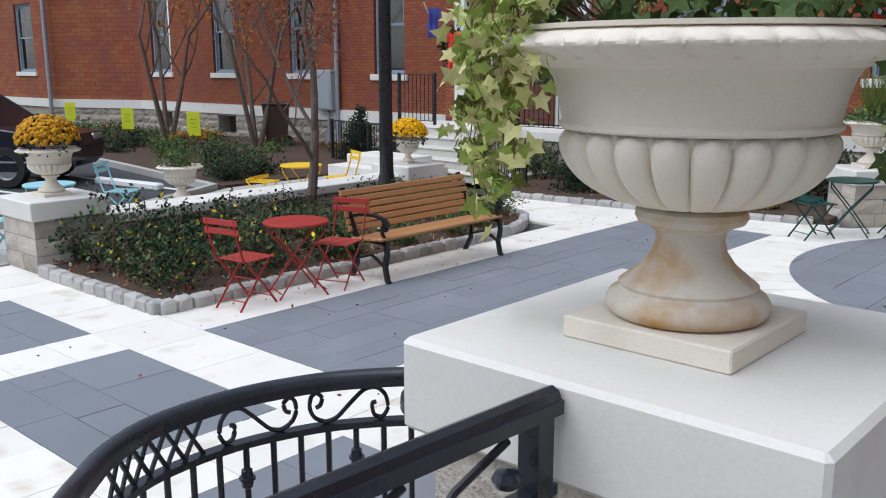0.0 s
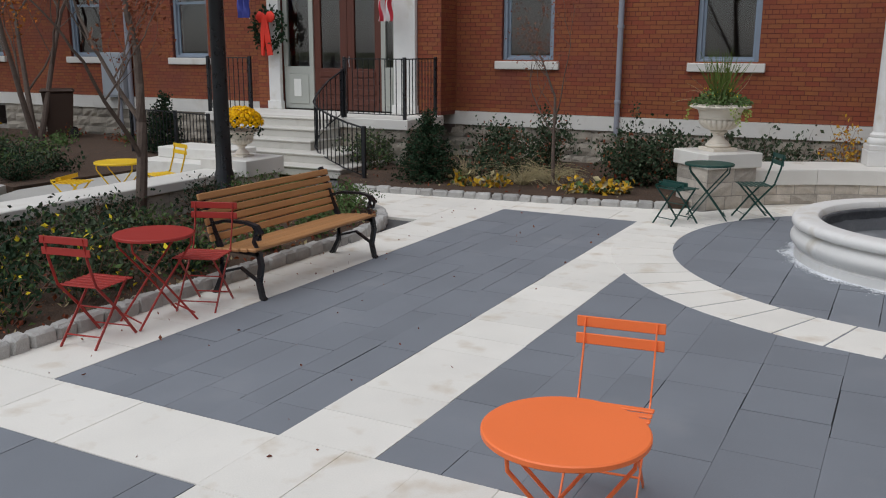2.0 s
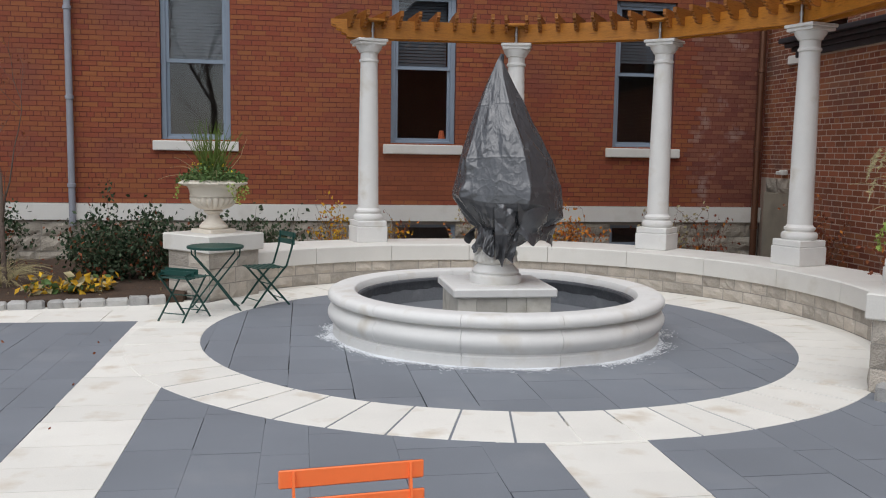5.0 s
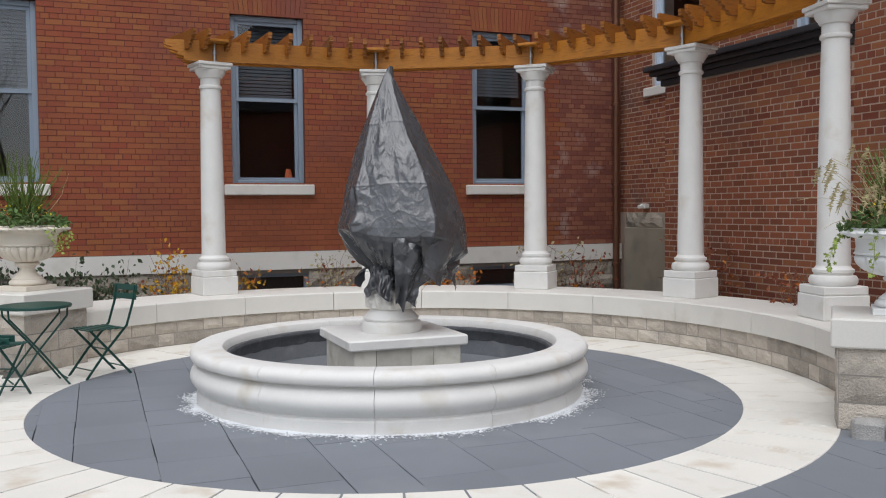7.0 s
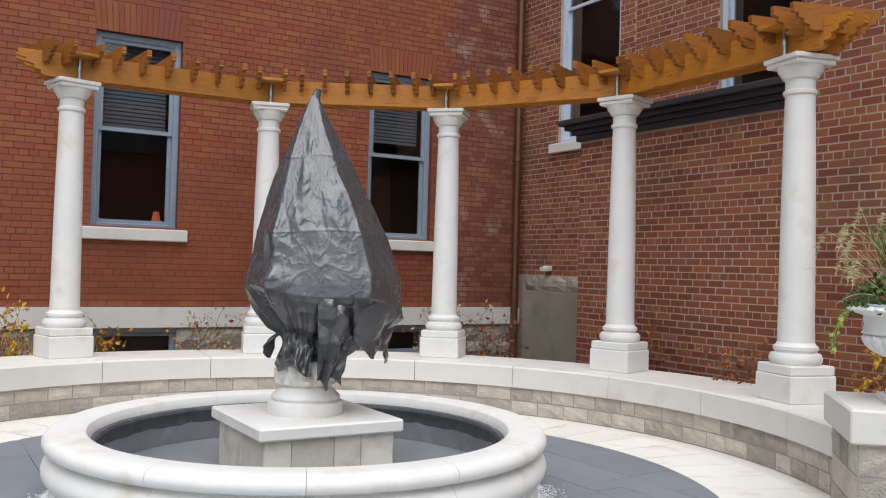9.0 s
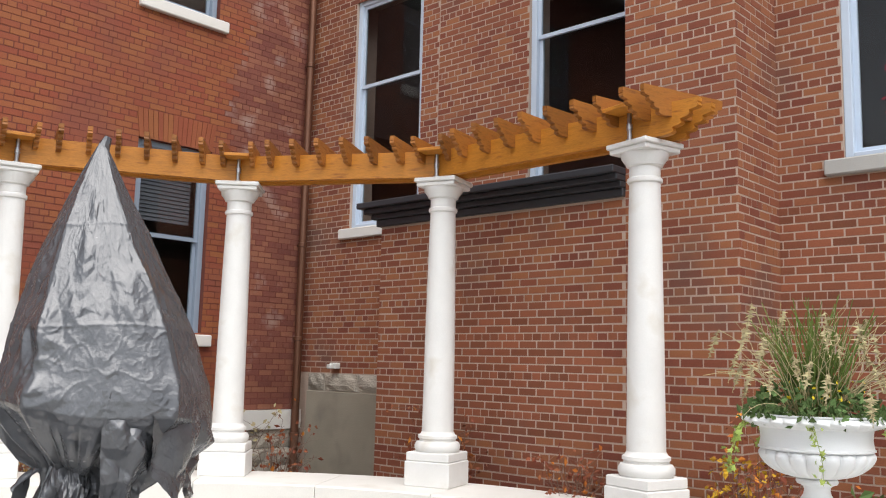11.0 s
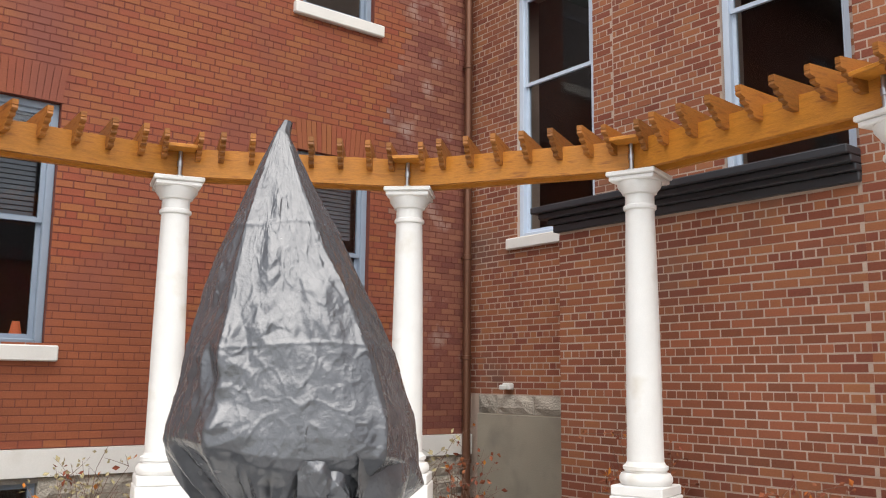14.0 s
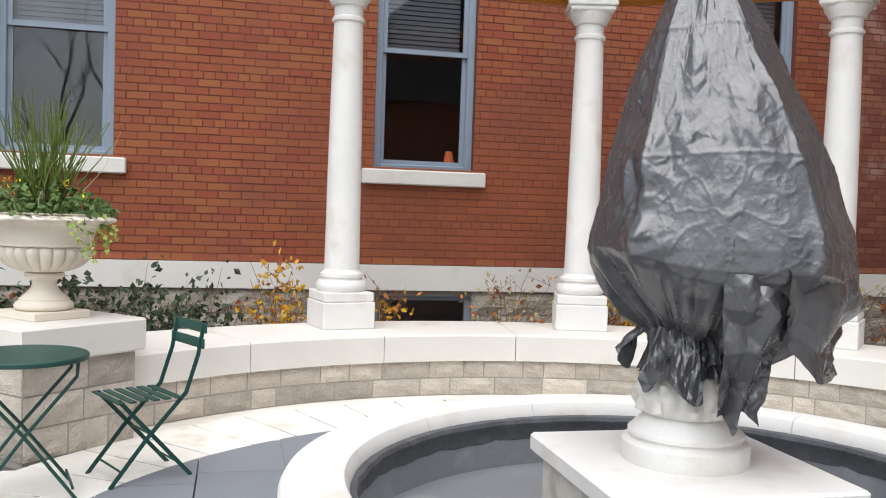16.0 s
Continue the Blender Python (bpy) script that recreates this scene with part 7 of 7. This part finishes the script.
def car(x, y, rot, paint, label, scale=1.0):
    t = thing("parked_car", label, "car", at=pose(x, y, -0.03, 0, 0, rot) @ Matrix.Diagonal((scale, scale, scale, 1)))

    # body as a stack of outlines
    k = M()
    prof_low = [(-2.40, 0.92), (-2.45, 0.75), (-2.42, 0.45), (-2.30, 0.30), (2.25, 0.28), (2.42, 0.42), (2.46, 0.70), (2.38, 0.90), (1.25, 1.08), (-2.38, 1.08)]
    n = len(prof_low)
    rings = []
    for yy, f in ((-0.97, 0.95), (-0.93, 1.0), (0.93, 1.0), (0.97, 0.95)):
        rings.append([(a * (0.985 if f < 1 else 1), yy, 0.65 + (b - 0.65) * f) for a, b in prof_low])
    p = [q for r in rings for q in r]
    f = [tuple(range(n)), tuple(3 * n + i for i in range(n - 1, -1, -1))]
    for j in range(3):
        f += [(j * n + (i + 1) % n, j * n + i, (j + 1) * n + i, (j + 1) * n + (i + 1) % n) for i in range(n)]
    k.add(p, f)
    body = part("body", k, paint, t)
    k = M()
    low = [(-2.36, -0.90, 1.075), (1.28, -0.90, 1.075), (1.28, 0.90, 1.075), (-2.36, 0.90, 1.075)]
    top = [(-2.05, -0.70, 1.66), (0.40, -0.70, 1.68), (0.40, 0.70, 1.68), (-2.05, 0.70, 1.66)]
    k.add(low + top, [(0, 1, 5, 4), (1, 2, 6, 5), (2, 3, 7, 6), (3, 0, 4, 7)])
    part("window_glass", k, surf("tinted_car_glass", (0.012, 0.014, 0.018), 0.05, 0.02, 3, 40, 0, spec=0.8) if "tinted_car_glass" not in bpy.data.materials else bpy.data.materials["tinted_car_glass"], t)
    k = M()
    k.box(-2.1, -0.72, 1.655, 0.45, 0.72, 1.71, None, 0.03)
    part("roof", k, paint, t)
    for s in (-1, 1):
        k = M()
        for a, b in (((1.28, 1.07), (0.42, 1.68)), ((-0.3, 1.07), (-0.35, 1.67)), ((-1.35, 1.07), (-1.3, 1.67)), ((-2.36, 1.07), (-2.05, 1.67))):
            k.bar([(a[0], s * 0.905, a[1]), (b[0], s * 0.708, b[1])], 0.07, 0.03)
        part("pillar", k, paint, t)
        k = M()
        k.bar([(-2.2, s * 0.715, 1.735), (0.3, s * 0.715, 1.745)], 0.03, 0.03)
        part("roof_rail", k, STEEL, t, "bright roof rail")
        k = M()
        k.bar([(-2.36, s * 0.93, 1.06), (1.2, s * 0.93, 1.06)], 0.012, 0.03)
        k.bar([(-1.9, s * 0.975, 0.5), (1.9, s * 0.975, 0.47)], 0.012, 0.03)
        part("chrome_strip", k, STEEL, t, "chrome side strip")
        for xx in (-1.0, 0.15):
            k = M()
            k.box(xx, s * 0.97 - 0.015, 0.93, xx + 0.2, s * 0.97 + 0.015, 0.965)
            part("door_handle", k, STEEL, t, "chrome door handle")
        k = M()
        k.box(0.95, min(s * 0.95, s * 1.15), 1.08, 1.12, max(s * 0.95, s * 1.15), 1.22, None, 0.03)
        part("wing_mirror", k, paint, t)
        k = M()
        k.box(2.2, min(s * 0.55, s * 0.93), 0.74, 2.44, max(s * 0.55, s * 0.93), 0.88, None, 0.03)
        part("headlight", k, STEEL, t, "clear headlight")
    for xx in (-1.45, 1.5):
        for s in (-0.88, 0.88):
            k = M()
            k.lathe([(0.22, -0.11), (0.35, -0.11), (0.375, -0.07), (0.375, 0.07), (0.35, 0.11), (0.22, 0.11)], 28, (0, 0, 0), pose(xx, s, 0.375, 90))
            w = part("wheel", k, RUBBER, t)
            k = M()
            k.lathe([(0.0, -0.05), (0.05, -0.06), (0.20, -0.03), (0.23, -0.09), (0.23, 0.09), (0.20, 0.03), (0.05, 0.06), (0.0, 0.05)], 20, (0, 0, 0), pose(xx, s * 1.03, 0.375, 90))
            part("rim", k, STEEL, w)
    return t


car(-13.8, 2.5, 38, CAR_BLACK, "shiny black parked sport utility vehicle")
car(-27.0, 6.0, 20, CAR_BLACK, "dark car parked far off by the house", 0.9)
tree("far_tree", "bare grey tree beyond the car park", -62, 16.0, 0, 2, 13, 1, L_YEL, 900, 0.35, R6, r=0.28)
for x, y, h in ((-2.2, -15.0, 11.0), (-8.0, -17.0, 12.5), (-5.0, -18.0, 12.0), (-12.5, -16.0, 11.5)):
    tree("street_tree", "tall bare grey tree mirrored in the house windows", x, y, -0.1, 1, h, 1, L_RUST, 300, 0.07, R6, r=0.2, fork=0.36)
bush("far_hedge", "yellow autumn hedge beyond the car park", "hedge", -66, 19, 0, 5, 4, 4.5, L_YEL, 2500, 0.4, R6, 40)


# ---- paving, piece by piece ----
def slabs(parent, x0, y0, x1, y1, w, lmin, lmax, mat, rng, along="y", top=0.0, skip=None, name="slab", gap=0.004, cache={}):
    """Rows of slabs over a rectangle, running along x or y, with broken joints."""
    a0, a1, b0, b1 = (x0, x1, y0, y1) if along == "y" else (y0, y1, x0, x1)
    n = max(1, round((a1 - a0) / w))
    cuts = [rng.choice((0.7, 1.0, 1.3)) if n > 2 else 1.0 for _ in range(n)]
    tot, acc = sum(cuts), a0
    for i in range(n):
        wd = (a1 - a0) * cuts[i] / tot
        acc += wd
        b = b0
        first = True
        while b < b1 - 1e-4:
            ln = rng.choice((lmin, (lmin + lmax) / 2, lmax))
            if first:
                ln *= rng.choice((0.4, 0.7, 1.0))
                first = False
            if b1 - b - ln < lmin * 0.5:
                ln = b1 - b
            ln = min(ln, b1 - b)
            cx, cy, sx, sy = acc - wd / 2, b + ln / 2, wd - rng.choice((0.0006, 0.0006, 0.008)), ln - rng.choice((0.001, 0.004, 0.007))
            if along == "x":
                cx, cy, sx, sy = cy, cx, sy, sx
            b += ln
            if skip and skip(cx, cy, max(sx, sy) / 2):
                continue
            key = (mat.name, round(sx, 3), round(sy, 3))
            if key not in cache:
                k = M()
                k.prism([(-key[1] / 2, -key[2] / 2), (key[1] / 2, -key[2] / 2), (key[1] / 2, key[2] / 2), (-key[1] / 2, key[2] / 2)], -0.04, 0.0, None, 0.003)
                cache[key] = k.mesh(name, mat)
            shared(name, cache[key], parent, pose(cx, cy, top + rng.uniform(-0.0012, 0.0012)))


def flags(nm, label):
    return tagged(new(nm), label, "paving", kind="structure")


def in_ring(r):
    return lambda x, y, h: math.hypot(x - CX, y - CY) < r - h


dark_1 = flags("pavement_dark_1", "blue-grey paving panel of long slabs beside the bench")
slabs(dark_1, -1.83, 0.0, 0.0, 7.22, 0.305, 0.6, 0.95, PAVE_DARK, RNG)
dark_2 = flags("pavement_dark_2", "blue-grey paving panels by the orange table")
slabs(dark_2, 0.63, 0.0, 3.12, 4.6, 0.41, 0.45, 0.8, PAVE_DARK, RNG, skip=in_ring(3.35))
slabs(dark_2, 3.77, 0.0, 6.2, 3.9, 0.41, 0.45, 0.8, PAVE_DARK, RNG, skip=in_ring(3.35))
dark_3 = flags("pavement_dark_3", "small square blue-grey paving panels")
slabs(dark_3, -1.83, -1.91, 0.0, -0.66, 0.41, 0.45, 0.9, PAVE_DARK, RNG, "x")
slabs(dark_3, -4.0, -1.91, -2.42, -0.66, 0.41, 0.45, 0.9, PAVE_DARK, RNG, "x")
slabs(dark_3, -5.5, -1.91, -4.6, -0.66, 0.41, 0.45, 0.9, PAVE_DARK, RNG, "x")
slabs(dark_3, 0.63, -1.91, 3.12, -0.66, 0.41, 0.45, 0.9, PAVE_DARK, RNG, "x")
slabs(dark_3, 3.77, -2.95, 9.0, -0.66, 0.41, 0.45, 0.9, PAVE_DARK, RNG, "x")
slabs(dark_3, -1.83, -4.4, 0.0, -2.53, 0.41, 0.45, 0.9, PAVE_DARK, RNG, "x")
slabs(dark_3, -4.0, -4.4, -2.42, -2.53, 0.41, 0.45, 0.9, PAVE_DARK, RNG, "x")
slabs(dark_3, -5.5, -4.4, -4.6, -2.53, 0.41, 0.45, 0.9, PAVE_DARK, RNG, "x")
disc = flags("pavement_disc", "round blue-grey paving under the fountain")
slabs(disc, CX - 3.0, CY - 3.0, CX + 3.0, CY + 3.0, 0.41, 0.5, 0.8, PAVE_DARK, RNG, skip=lambda x, y, h: math.hypot(x - CX, y - CY) > 3.2 or math.hypot(x - CX, y - CY) < 1.2 - h)
light = flags("pavement_light", "cream stone paving strips between the dark panels")
slabs(light, 0.0, 0.0, 0.63, 5.6, 0.63, 0.36, 0.5, PAVE_LIGHT, RNG)
slabs(light, 3.12, 0.0, 3.77, 3.3, 0.65, 0.36, 0.5, PAVE_LIGHT, RNG)
slabs(light, -5.5, -0.66, 6.88, 0.0, 0.66, 0.45, 0.7, PAVE_LIGHT, RNG, "x")
slabs(light, -2.42, -4.4, -1.83, -0.66, 0.6, 0.45, 0.62, PAVE_LIGHT, RNG)
slabs(light, 0.0, -4.4, 0.63, -0.66, 0.63, 0.45, 0.62, PAVE_LIGHT, RNG)
slabs(light, 3.12, -2.95, 3.77, -0.66, 0.63, 0.45, 0.62, PAVE_LIGHT, RNG)
slabs(light, -4.6, -4.4, -4.0, -0.66, 0.6, 0.45, 0.62, PAVE_LIGHT, RNG)
for a, b in ((-5.5, -4.6), (-4.0, -2.42), (-1.83, 0.0), (0.63, 3.12)):
    slabs(light, a, -2.53, b, -1.91, 0.62, 0.45, 0.62, PAVE_LIGHT, RNG, "x")
light_2 = flags("pavement_light_2", "cream stone paving along the flower beds")
slabs(light_2, -2.48, 0.0, -1.83, 7.22, 0.65, 0.5, 0.7, PAVE_LIGHT, RNG)
slabs(light_2, -4.5, 6.0, -2.48, 8.3, 0.6, 0.5, 0.9, PAVE_LIGHT, RNG, "x")
slabs(light_2, -2.48, 7.22, 0.4, 8.5, 0.6, 0.5, 0.9, PAVE_LIGHT, RNG, "x")
slabs(light_2, 0.0, 5.6, 0.9, 8.3, 0.45, 0.5, 0.8, PAVE_LIGHT, RNG, skip=in_ring(3.4))
slabs(light_2, 6.2, 0.0, 6.9, 4.3, 0.7, 0.5, 0.7, PAVE_LIGHT, RNG)
slabs(light_2, 6.9, -0.66, 9.3, 2.6, 0.6, 0.5, 0.9, PAVE_LIGHT, RNG)
ring = flags("pavement_ring", "ring of cream wedge slabs round the fountain")
for i in range(54):
    a, b = i * 360 / 54 + 0.12, (i + 1) * 360 / 54 - 0.12
    k = M()
    q = [polar(2.83, a), polar(3.16, a), polar(3.49, a), polar(3.49, (a + b) / 2), polar(3.49, b), polar(3.16, b), polar(2.83, b), polar(2.83, (a + b) / 2)]
    k.prism([(v.x, v.y) for v in q], -0.04, 0.004 + RNG.uniform(-0.001, 0.001), None, 0.012)
    part("slab", k, PAVE_LIGHT, ring)
k = M()
k.lathe([(3.48, 0.002), (3.72, 0.002)], 90, (CX, CY, 0), None, A0 - 2, A1 + 2)
part("edge_joint", k, PAVE_LIGHT, ring)
